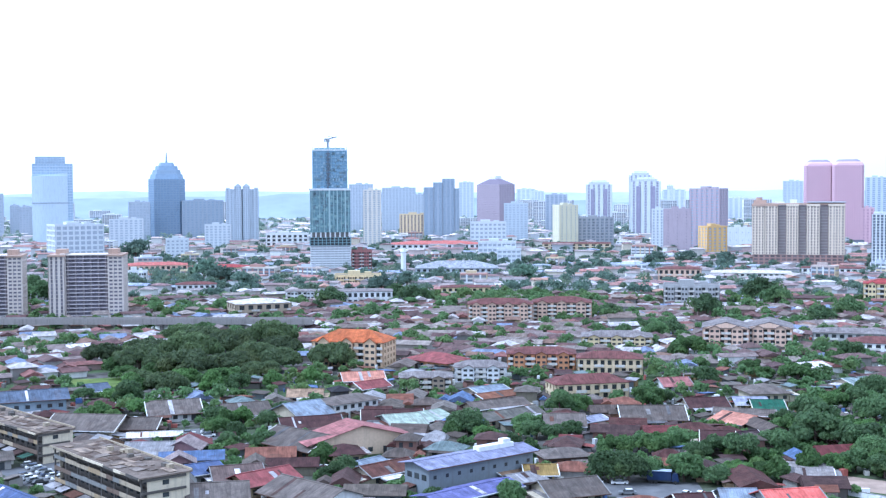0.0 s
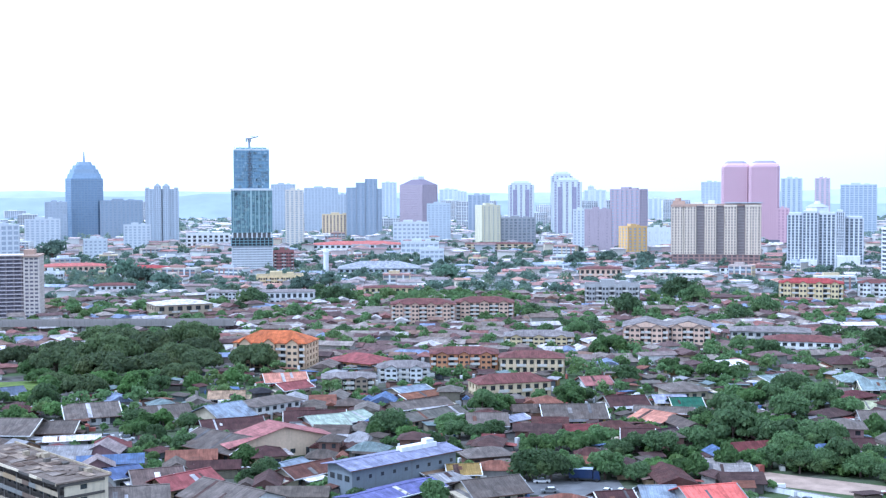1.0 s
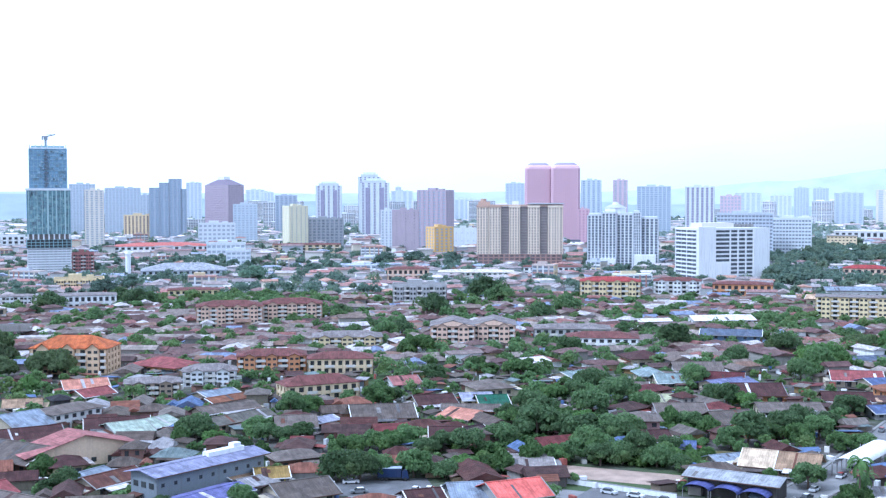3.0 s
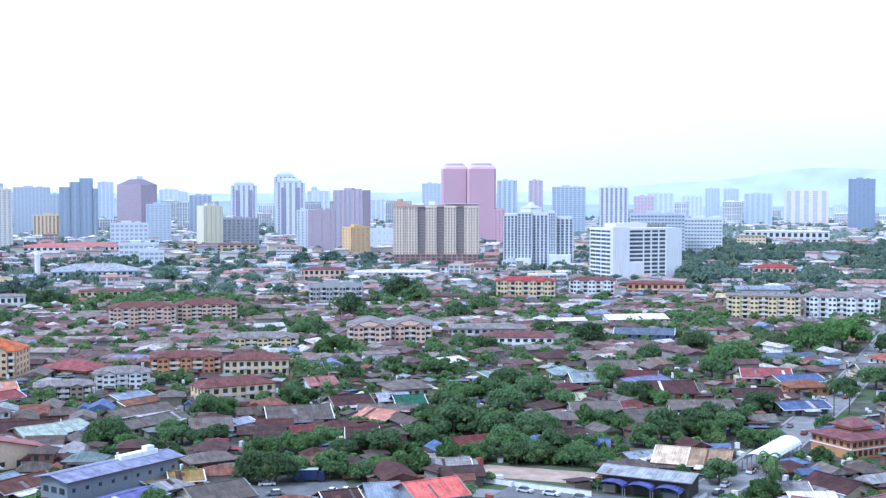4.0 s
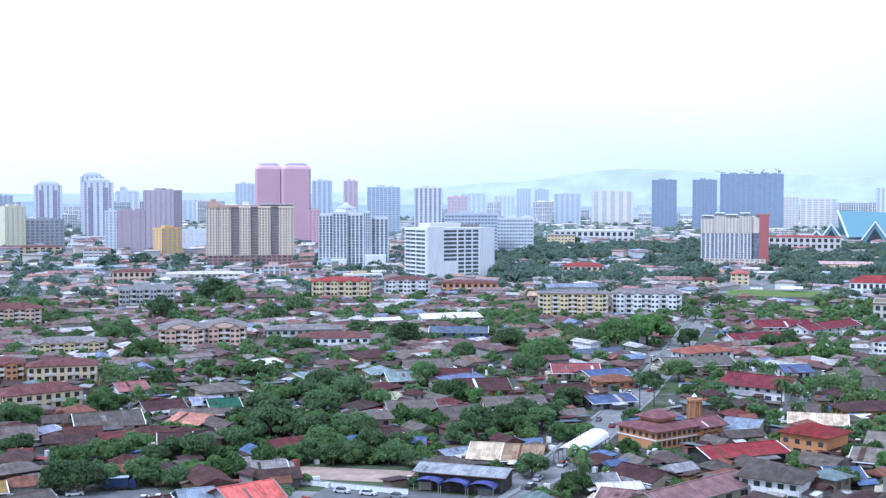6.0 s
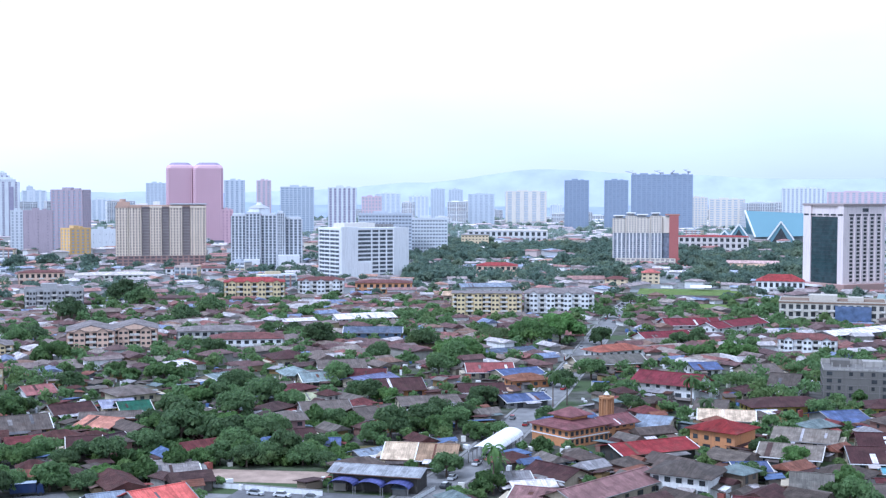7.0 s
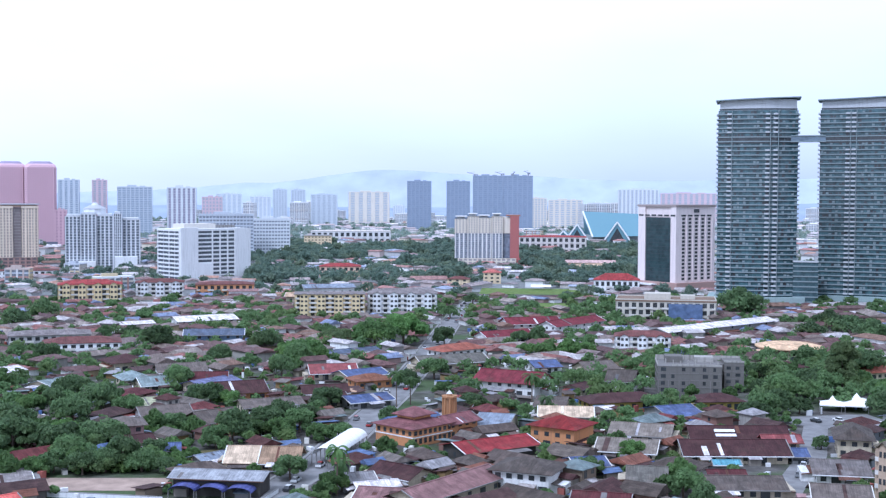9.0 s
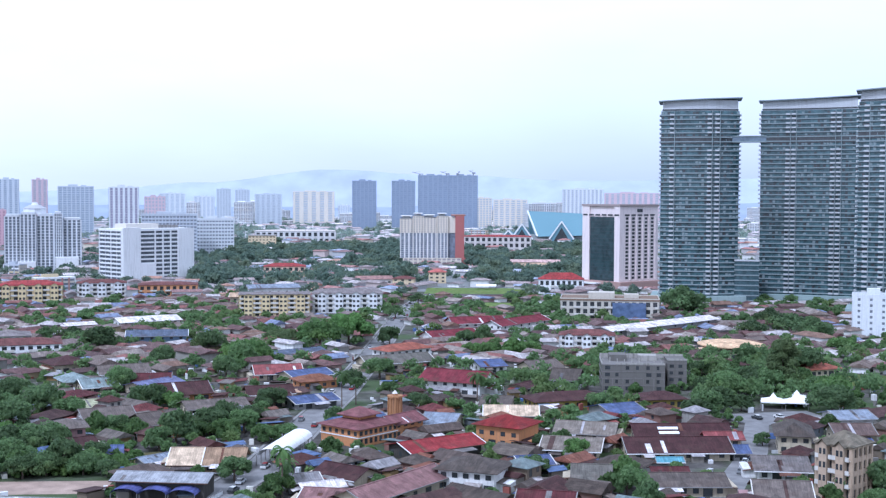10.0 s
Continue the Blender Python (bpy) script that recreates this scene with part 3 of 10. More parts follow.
def striped_tower(x, y, w, d, h, rot):
    wall, glass = paint("pale_white_wall", (0.66, 0.69, 0.72)), glazing("brown_window", (0.3, 0.27, 0.36))
    t = thing("apartment_tower", x, y, rot, "white apartment tower with brown vertical window strips", "apartment tower")
    take(x, y, w, d, rot)
    stack(t, w, d, 0, h * 0.93, 36, 5, 0.62, 0.3, wall, glass)
    for u in (-0.25, 0.25):
        part("bay_strip", Geo().box(w * u - w * 0.07, w * u + w * 0.07, -d / 2 - 1.4, -d / 2, h * 0.08, h * 0.85), glass, t)
    part("top_block", Geo().box(-w * .4, w * .4, -d * .4, d * .4, h * 0.93, h * 0.97), wall, t)
    part("pediment", Geo().box(-w * .3, w * .3, -d * .3, d * .3, h * 0.97, h), wall, t)
    return t


def mauve_tower(x, y, w, d, h, rot):
    wall, glass = paint("mauve_wall", (0.43, 0.365, 0.41)), glazing("mauve_window", (0.36, 0.32, 0.38))
    t = thing("office_tower", x, y, rot, "mauve office tower with chamfered crown and roof house", "office tower")
    take(x, y, w, d, rot)
    stack(t, w, d, 0, h * 0.88, 30, 9, 0.5, 0.45, wall, glass)
    # crown colour is darkened so that its brightly lit slopes stay mauve
    part("sloped_crown", Geo().prism([(-w * .5, -d * .5), (w * .5, -d * .5), (w * .5, d * .5), (-w * .5, d * .5)], h * 0.88, h * 0.97, [(-w * .2, -d * .16), (w * .2, -d * .16), (w * .2, d * .16), (-w * .2, d * .16)]), paint("darkened_mauve_crown", (0.2, 0.17, 0.215)), t)
    part("roof_house", Geo().box(-w * .2, w * .2, -d * .13, d * .13, h * 0.97, h * 1.02), WHITE, t)
    return t


def shoulder_tower(x, y, w, d, h, rot):
    wall, glass = paint("grey_blue_wall", (0.38, 0.43, 0.5)), glazing("blue_glass", (0.34, 0.405, 0.49))
    t = thing("apartment_tower", x, y, rot, "grey-blue apartment tower with stepped shoulders", "apartment tower")
    take(x, y, w, d, rot)
    for cx, ww, k in ((-0.36, 0.28, 0.86), (-0.1, 0.26, 0.94), (0.2, 0.34, 1.0), (0.43, 0.14, 0.84)):
        stack(t, w * ww, d, 0, h * k, int(36 * k), max(2, int(9 * ww)), 0.4, 0.3, wall, glass, w * cx)
    return t


def beige_slab(x, y, w, d, h, rot):
    """cream flats: four ribbed wings between deep recesses, over a brick car-park podium"""
    wall, glass = paint("beige_wall", (0.72, 0.62, 0.5)), glazing("beige_slab_window", (0.37, 0.32, 0.3))
    brick, cap = paint("brick_podium", (0.34, 0.225, 0.2)), paint("terracotta_cap", (0.46, 0.33, 0.26))
    # recess_shade and podium_shade put the shade of the openings into colour
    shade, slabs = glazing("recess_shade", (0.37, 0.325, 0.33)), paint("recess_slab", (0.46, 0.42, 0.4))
    t = thing("apartment_tower", x, y, rot, "beige apartment slab on a brick podium with terracotta roof houses", "apartment tower")
    take(x, y, w, d, rot)
    base = h * 0.21
    stack(t, w * 0.98, d, 0, base, 4, 16, 0.3, 0.36, brick, glazing("podium_shade", (0.17, 0.145, 0.15)))
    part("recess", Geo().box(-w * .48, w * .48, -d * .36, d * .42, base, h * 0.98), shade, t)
    g = Geo()
    for i in range(17):
        z = base + (h * 0.98 - base) * i / 17
        g.box(-w * .48, w * .48, -d * .42, -d * .34, z, z + 0.7)
    part("recess_slab", g, slabs, t, kind="stuff")
    for lo, hi, bays in ((-0.5, -0.37, 4), (-0.355, -0.225, 4), (-0.12, 0.0, 4), (0.1, 0.23, 4), (0.335, 0.5, 5)):
        cx, ww = (lo + hi) / 2, hi - lo
        stack(t, w * ww, d, base, h * 0.97, 17, bays, 0.46, 0.3, wall, glass, w * cx)
        for u in (lo + ww * 0.24, hi - ww * 0.24):
            part("rib", Geo().box(w * u - 0.7, w * u + 0.7, -d / 2 - 1.1, -d / 2 - 0.3, base, h * 0.97), wall, t)
        part("wing_cap", Geo().box(w * lo - 0.8, w * hi + 0.8, -d / 2 - 1.2, d / 2 + 1, h * 0.97, h), cap if lo < -0.3 else wall, t)
    part("cornice", Geo().box(-w * .5, w * .5, -d * .5, d * .5, h * 0.985, h + 0.9), cap, t)
    part("sky_slab", Geo().box(w * 0.1, w * .52, -d * .56, d * .5, h + 1.4, h + 2.4), paint("grey_lead", (0.42, 0.43, 0.46)), t)
    part("slab_wall", Geo().box(w * 0.12, w * .5, -d * .3, d * .3, h, h + 1.4), wall, t)
    for cx, ww, z in ((-0.42, 0.14, 4.0), (-0.2, 0.1, 2.5), (-0.05, 0.08, 4.5)):
        part("roof_house", Geo().box(w * (cx - ww / 2), w * (cx + ww / 2), -d * .25, d * .25, h + 0.9, h + z), cap if cx < -0.3 else WHITE, t)
    part("water_tank", Geo().tube(-w * 0.43, 0, h + 4, h + 7, 3.2, 10), cap, t)
    return t


def wing_condo(x, y, w, d, h, rot):
    """grey and white flats: stepped wings, gabled tops, a domed roof house and a white podium"""
    wall, glass = paint("white_grey_wall", (0.66, 0.68, 0.71)), glazing("shade_window", (0.15, 0.17, 0.2))
    t = thing("apartment_tower", x, y, rot, "grey and white apartment tower with domed roof house", "apartment tower")
    take(x, y, w, d, rot)
    for cx, ww, k, cy in ((-0.4, 0.2, 0.96, 0), (-0.2, 0.2, 1.0, -3), (0.02, 0.22, 0.97, 0), (0.19, 0.1, 1.01, -2), (0.37, 0.24, 0.9, 3)):
        stack(t, w * ww, d, 0, h * k, int(20 * k), 4, 0.36, 0.16, wall, glass, w * cx, cy)
        part("wing_top", Geo().box(w * (cx - ww / 2) + 1, w * (cx + ww / 2) - 1, -d * .4, d * .4, h * k, h * k + 2.2), wall, t).location = (0, cy, 0)
    part("roof_gable", Geo().tube(-w * 0.11, 0, h * 1.1, h * 1.1 + 3.4, w * 0.16, 12, w * 0.07), paint("grey_lead", (0.42, 0.43, 0.46)), t)
    part("roof_drum", Geo().tube(-w * 0.11, 0, h, h * 1.1, w * 0.15, 12), wall, t)
    part("roof_lantern", Geo().tube(-w * 0.11, 0, h * 1.1 + 3.4, h * 1.1 + 6, w * 0.05, 8, w * 0.03), wall, t)
    for cx, ww, z in ((-0.28, 0.35, 10), (0.3, 0.3, 14)):
        part("podium", Geo().box(w * (cx - ww / 2), w * (cx + ww / 2), -d * .5 - 12, -d * .5 - 1, 0, z), WHITE, t)
    return t


def strip_office(x, y, w, d, h, rot):
    """white offices: blank stair towers and strips of windows between"""
    glass = glazing("strip_window", (0.1, 0.115, 0.135))
    t = thing("office_block", x, y, rot, "white office block with blank end towers and strip windows", "office block")
    take(x, y, w, d, rot)
    fh = (h - 4) / 12
    part("core", Geo().box(-w / 2 + 0.5, w / 2 - 0.5, -d / 2 + 0.5, d / 2 - 0.5, 0, h - 2), glass, t)
    for i in range(13):
        z = 3 + i * fh
        part("spandrel", Geo().box(-w / 2, w / 2, -d / 2, d / 2, z - fh * 0.2, z + fh * 0.2), WHITE, t)
    for a, b, z in ((-0.5, -0.26, h + 1), (0.27, 0.5, h), (-0.26, -0.05, h * 0.36)):
        part("blank_tower", Geo().box(w * a, w * b, -d / 2 - 1.2, -d / 2 + 3, 0, z), WHITE, t)
    for u in (-0.05, 0.06, 0.17):
        part("pier", Geo().box(w * u - 0.5, w * u + 0.5, -d / 2 - 0.6, -d / 2 + 0.5, 0, h - 1), WHITE, t)
    for i in range(9):
        u = -d / 2 + d * i / 8
        part("side_pier", Geo().box(-w / 2 - 0.15, -w / 2 + 0.6, u - 0.3, u + 0.3, 0, h - 1), WHITE, t)
    g = Geo()
    for i in range(4):
        for k in range(12):
            u, z = -d * 0.42 + d * 0.22 * i, 3 + (k + 0.3) * fh
            g.box(-w / 2 - 0.22, -w / 2 - 0.02, u, u + d * 0.16, z, z + fh * 0.5)
    part("side_window", g, glass, t, kind="stuff")
    part("parapet", Geo().box(-w / 2 - 0.4, w / 2 + 0.4, -d / 2 - 0.4, d / 2 + 0.4, h - 2, h), WHITE, t)
    part("plant_room", Geo().box(-w * .35, w * .1, -d * .2, d * .3, h, h + 4), paint("plant_cream", (0.6, 0.57, 0.52)), t)
    for i in range(5):
        part("cooling_tower", Geo().box(w * (0.14 + 0.06 * i), w * (0.18 + 0.06 * i), -d * .1, d * .2, h, h + 2.5), CONCRETE, t)
    return t


def cream_red_condo(x, y, w, d, h, rot):
    wall, glass = paint("cream_block", (0.68, 0.62, 0.53)), glazing("bronze_window", (0.38, 0.345, 0.35))
    red = paint("brick_red_wall", (0.38, 0.14, 0.13))
    t = thing("apartment_tower", x, y, rot, "cream apartment block with brick-red end wall and stepped roof", "apartment tower")
    take(x, y, w, d, rot)
    fin = paint("white_fin", (0.72, 0.71, 0.7))
    shade = glazing("blue_grey_glass", (0.2, 0.225, 0.28))
    for cx, ww, k in ((-0.4, 0.2, 0.93), (-0.22, 0.16, 0.98), (-0.04, 0.2, 0.95), (0.16, 0.16, 0.98)):
        stack(t, w * ww, d * (1 - abs(cx) * 0.1), 10, h * 0.66, 12, 3, 0.34, 0.12, fin, shade, w * cx)
        stack(t, w * ww * 1.02, d * (1.01 - abs(cx) * 0.1), h * 0.66, h * k, 7, 4, 0.55, 0.4, wall, glass, w * cx)
        part("roof_house", Geo().box(w * (cx - ww * .4), w * (cx + ww * .25), -d * .3, d * .3, h * k, h * k + 2.5), WHITE, t)
        part("roof_canopy", Geo().box(w * (cx - ww * .5), w * (cx + ww * .4), -d * .4, d * .4, h * k + 2.5, h * k + 3.2), fin, t)
    part("recess", Geo().box(w * .24, w * .36, -d * .42, d * .42, 10, h * 0.66), shade, t)
    part("upper_wing", Geo().box(w * .24, w * .36, -d * .45, d * .45, h * 0.66, h * 0.97), wall, t)
    part("end_wall", Geo().box(w * .36, w * .5, -d * .5, d * .5, 6, h * 0.99), red, t, "brick-red blank end wall")
    part("end_cap", Geo().box(w * .3, w * .52, -d * .5, d * .5, h * 0.99, h * 1.01), paint("rust_cap", (0.3, 0.14, 0.1)), t)
    stack(t, w * 0.9, d * 1.1, 0, 10, 3, 12, 0.35, 0.4, wall, glass)
    part("podium_end", Geo().box(w * .45, w * .52, -d * .55, d * .4, 0, 10), red, t)
    return t


def glass_hotel(x, y, w, d, h, rot):
    """a hotel on a square plan: one face of dark glass between white piers, the next with rows of windows"""
    wall, glass = paint("hotel_white", (0.74, 0.66, 0.65)), glazing("hotel_glass", (0.035, 0.06, 0.065), 0.08)
    t = thing("hotel_tower", x, y, rot, "pinkish-white hotel tower with dark glass front panel", "hotel")
    take(x, y, w, d, rot)
    part("body", Geo().box(-w / 2, w / 2, -d / 2, d / 2, 0, h), wall, t)
    part("glass_front", Geo().box(-w * .31, w * .36, -d / 2 - 0.5, -d / 2 + 0.1, 6, h * 0.87), glass, t, "tall dark glass panel")
    for i in range(17):
        z = 6 + (h * 0.87 - 6) * (i + 1) / 18
        part("transom", Geo().box(-w * .31, w * .36, -d / 2 - 0.62, -d / 2 - 0.45, z, z + 0.25), paint("dark_frame", (0.05, 0.06, 0.07)), t)
    for a, b in ((-0.5, -0.31), (0.36, 0.5)):
        part("front_pier", Geo().box(w * a, w * b, -d / 2 - 1.4, -d / 2, 0, h), wall, t)
    for i in range(6):
        u = -w * 0.42 + w * 0.84 * i / 5
        part("top_slot", Geo().box(u - w * .06, u + w * .06, -d / 2 - 1.5, -d / 2 - 1.3, h * 0.885, h * 0.905), GLASS_DARK, t)
    for j in range(5):
        v = -d * 0.34 + d * 0.68 * j / 4
        for i in range(17):
            z = 9 + (h * 0.84 - 9) * i / 16
            part("window", Geo().box(w / 2 - 0.1, w / 2 + 0.12, v - 1.5, v + 1.5, z, z + 1.9), GLASS_DARK, t)
        part("side_pier", Geo().box(w / 2, w / 2 + 0.7, v + d * 0.07, v + d * 0.1, 8, h * 0.88), wall, t)
        part("side_slot", Geo().box(w / 2 + 0.1, w / 2 + 0.25, v - d * .06, v + d * .06, h * 0.885, h * 0.905), GLASS_DARK, t)
    part("parapet", Geo().box(-w / 2 - 0.8, w / 2 + 0.8, -d / 2 - 1.8, d / 2 + 0.8, h, h + 1.6), paint("rust_grey", (0.33, 0.28, 0.27)), t)
    part("emblem", Geo().box(w / 2 + 0.1, w / 2 + 0.3, -3, 3, h * 0.93, h * 0.97), GLASS_DARK, t)
    part("podium", Geo().box(-w * .55, w * .62, -d * .62, d * .5, 0, 7), paint("podium_rose", (0.4, 0.27, 0.24)), t)
    part("podium_canopy", Geo().box(-w * .6, w * .1, -d * .75, -d * .6, 4.5, 5.6), WHITE, t)
    return t


def curved_tower(x, y, w, d, h, rot, bow, skew, strips):
    """a glass tower on a curved plan, ringed by floor slabs, with a tilted roof canopy"""
    slab, glass = paint("grey_slab", (0.235, 0.285, 0.3)), glazing("teal_glass", (0.06, 0.108, 0.122), 0.12, 0.45, 0.5)
    rail = paint("pale_rail", (0.5, 0.52, 0.54))
    t = thing("residential_tower", x, y, rot, "tall grey-green glass apartment tower with curved front and roof canopy", "apartment tower", "tall glass towers")
    take(x, y, w, d, rot)
    n = 20

    def front(s):
        return -d / 2 - bow * (1 - (2 * s - 1) ** 2) - skew * (s - 0.5)

    def outline(e, back=0.0):
        pts = [(-w / 2 - e + (w + 2 * e) * i / n, front(i / n) - e) for i in range(n + 1)]
        return pts + [(w / 2 + e, d / 2 + e + back), (-w / 2 - e, d / 2 + e + back)]

    part("core", Geo().prism(outline(0), 0, h), glass, t)
    floors = 41
    fh = (h - 8) / floors
    me = Geo().prism(outline(0.7), 0, fh * 0.26).mesh("floor_slab", slab)
    for i in range(floors):
        o = new("floor_slab", me)
        o.parent = t
        o.location = (0, 0, 8 + i * fh)
    for s in strips:
        c = -w / 2 + w * s
        me = Geo().box(-1.5, 1.5, -1.9, 0, 0, fh * 0.36).mesh("balcony", rail)
        for i in range(floors):
            if abs(i - 34) > 1:
                o = new("balcony", me)
                o.parent = t
                o.location = (c, front(s) - 0.1, 8 + i * fh)
        part("fin", Geo().box(c + 1.6, c + 2.1, front(s) - 1.5, front(s) + 1, 8, h), slab, t)
    lot = random.Random(int(x))
    blinds, voids = Geo(), Geo()
    for i in range(floors):
        z = 8 + i * fh + fh * 0.3
        for k in range(int(w / 2.1)):
            s = (k + 0.5) / int(w / 2.1)
            if lot.random() < 0.34:
                dst, c = (blinds if lot.random() < 0.55 else voids), -w / 2 + w * s
                dst.box(c - 0.85, c + 0.85, front(s) - 0.3, front(s) + 0.4, z, z + fh * lot.uniform(0.3, 0.62))
    part("window_blind", blinds, paint("grey_blind", (0.2, 0.25, 0.265)), t, kind="stuff")
    part("open_window", voids, GLASS_DARK, t, kind="stuff")
    part("sky_band", Geo().prism(outline(0.4), 8 + 33.7 * fh, 8 + 35.4 * fh), GLASS_DARK, t)
    for sx in (-1, 1):
        ends = Geo()
        for i in range(floors):
            x0 = sx * w / 2 - (0.3 if sx > 0 else 1.4)
            ends.box(x0, x0 + 1.7, -d * 0.4, -d * 0.1, 8 + i * fh, 8 + i * fh + fh * 0.36)
        part("end_balcony", ends, rail, t, kind="stuff")
    part("crown", Geo().prism(outline(-1.0), h, h + 7.6), rail, t, "pale louvred crown band")
    # dark ring stands for the shadow line at the foot of the crown
    part("crown_shadow", Geo().prism(outline(-0.6), h + 0.6, h + 1.4), GLASS_DARK, t)
    tilt = 2.0
    top = outline(1.8)
    v = [(a, b, h + 7.6 + tilt * (a / w)) for a, b in top] + [(a, b, h + 8.3 + tilt * (a / w)) for a, b in top]
    m = len(top)
    part("roof_canopy", Geo().quad_mesh(v, [tuple(range(m - 1, -1, -1)), tuple(range(m, 2 * m))] + [(i, (i + 1) % m, m + (i + 1) % m, m + i) for i in range(m)]), slab, t, "thin tilted roof canopy")
    part("podium", Geo().prism(outline(6), 0, 7), paint("podium_teal", (0.3, 0.38, 0.38)), t)
    return t


def folded_theatre(x, y, w, d, h, rot):
    """a theatre under folded turquoise roofs with white edges"""
    teal, white = paint("turquoise_tile", (0.155, 0.275, 0.325), 0.6, stain=0.1), WHITE
    t = thing("theatre", x, y, rot, "theatre under folded turquoise roofs with white ridge edges", "theatre")
    take(x, y, w, d, rot)
    part("wall", Geo().box(-w * .42, w * .42, -d * .3, d * .4, 0, h * 0.3), paint("theatre_wall", (0.4, 0.42, 0.42)), t)
    part("main_roof", Geo().quad_mesh([(-w * .1, -d * .5, h * .25), (w * .55, -d * .5, h * .3), (w * .55, d * .5, h * .3), (-w * .2, d * .5, h * .25), (-w * .22, 0, h), (w * .5, 0, h * .92)], [(0, 1, 5, 4), (2, 3, 4, 5), (1, 2, 5), (3, 0, 4), (0, 3, 2, 1)]), teal, t)
    for cx, ww, hh, yy in ((0.18, 0.34, 0.7, -0.52), (-0.28, 0.3, 0.62, -0.4), (-0.44, 0.24, 0.42, -0.3)):
        a, b, c = w * (cx - ww / 2), w * (cx + ww / 2), w * cx
        y0, y1 = d * yy, d * 0.3
        part("fold", Geo().quad_mesh([(a, y0, h * .08), (b, y0, h * .08), (c, y0, h * hh), (a, y1, h * .2), (b, y1, h * .2), (c, y1, h * hh)], [(0, 1, 2), (5, 4, 3), (1, 4, 5, 2), (3, 0, 2, 5), (0, 3, 4, 1)]), teal, t)
        # dark triangle stands for the shade inside the folded gable
        part("gable_shade", Geo().quad_mesh([(a + ww * w * .2, y0 - .3, h * .08), (b - ww * w * .2, y0 - .3, h * .08), (c, y0 - .3, h * hh * .75), (a + ww * w * .2, y0, h * .08), (b - ww * w * .2, y0, h * .08), (c, y0, h * hh * .75)], [(0, 1, 2), (5, 4, 3), (1, 4, 5, 2), (3, 0, 2, 5), (0, 3, 4, 1)]), GLASS_DARK, t)
        for e in (a, b):
            part("white_edge", Geo().beam((e, y0 - 0.6, h * .08), (c, y0 - 0.6, h * hh), 2.2), white, t)
    part("white_edge", Geo().beam((-w * .1, -d * .5, h * .25), (-w * .22, 0, h), 2.2), white, t)
    part("white_edge", Geo().beam((w * .55, -d * .5, h * .3), (w * .5, 0, h * .95), 2.4), white, t)
    return t


def bare_condo(x, y, w, d, h, rot):
    """a stripped concrete block: two beige wings and a dark recess ruled by its floor slabs"""
    wall, dark = paint("raw_beige", (0.64, 0.57, 0.51), stain=0.35), glazing("raw_void", (0.2, 0.19, 0.225), 0.6)
    pale = paint("slab_edge", (0.58, 0.53, 0.54))
    t = thing("apartment_block", x, y, rot, "bare concrete apartment block with beige wings and dark recess", "apartment block")
    take(x, y, w, d, rot)
    # shade of the open floors is put into the recess colour
    part("recess", Geo().box(-w * .3, w * .3, -d * .28, d * .5, 0, h * 0.97), dark, t)
    for i in range(17):
        z = h * 0.97 * i / 17
        part("floor_slab", Geo().box(-w * .3, w * .3, -d * .36, -d * .28, z, z + 0.55), pale, t)
    for k in range(6):
        u = -w * .26 + w * .52 * k / 5
        part("column", Geo().box(u - 0.4, u + 0.4, -d * .34, -d * .28, 0, h * 0.97), paint("raw_brown", (0.3, 0.27, 0.28)), t)
    for s, ww in ((-1, 0.2), (1, 0.19)):
        stack(t, w * ww, d, 0, h * 0.96, 17, 3, *((0.55, 0.14) if s < 0 else (0.3, 0.5)), wall, dark, s * w * (0.5 - ww / 2))
        part("roof_cap", Geo().box(s * w * (0.5 - ww / 2) - w * ww * 0.6, s * w * (0.5 - ww / 2) + w * ww * 0.6, -d * .56, d * .56, h * 0.96, h * 0.985), paint("terracotta_cap", (0.48, 0.31, 0.22)), t)
        part("roof_hut", Geo().box(s * w * 0.36 - 3, s * w * 0.36 + 3, -d * .25, d * .25, h * 0.985, h + 2.5), paint("terracotta_cap", (0.48, 0.31, 0.22)), t)
    part("side_shaft", Geo().box(-w * .36, -w * .29, -d * .44, d * .2, 0, h), wall, t)
    part("roof_slab", Geo().box(-w * .31, w * .31, -d * .37, d * .5, h * 0.97, h * 0.985), wall, t)
    return t


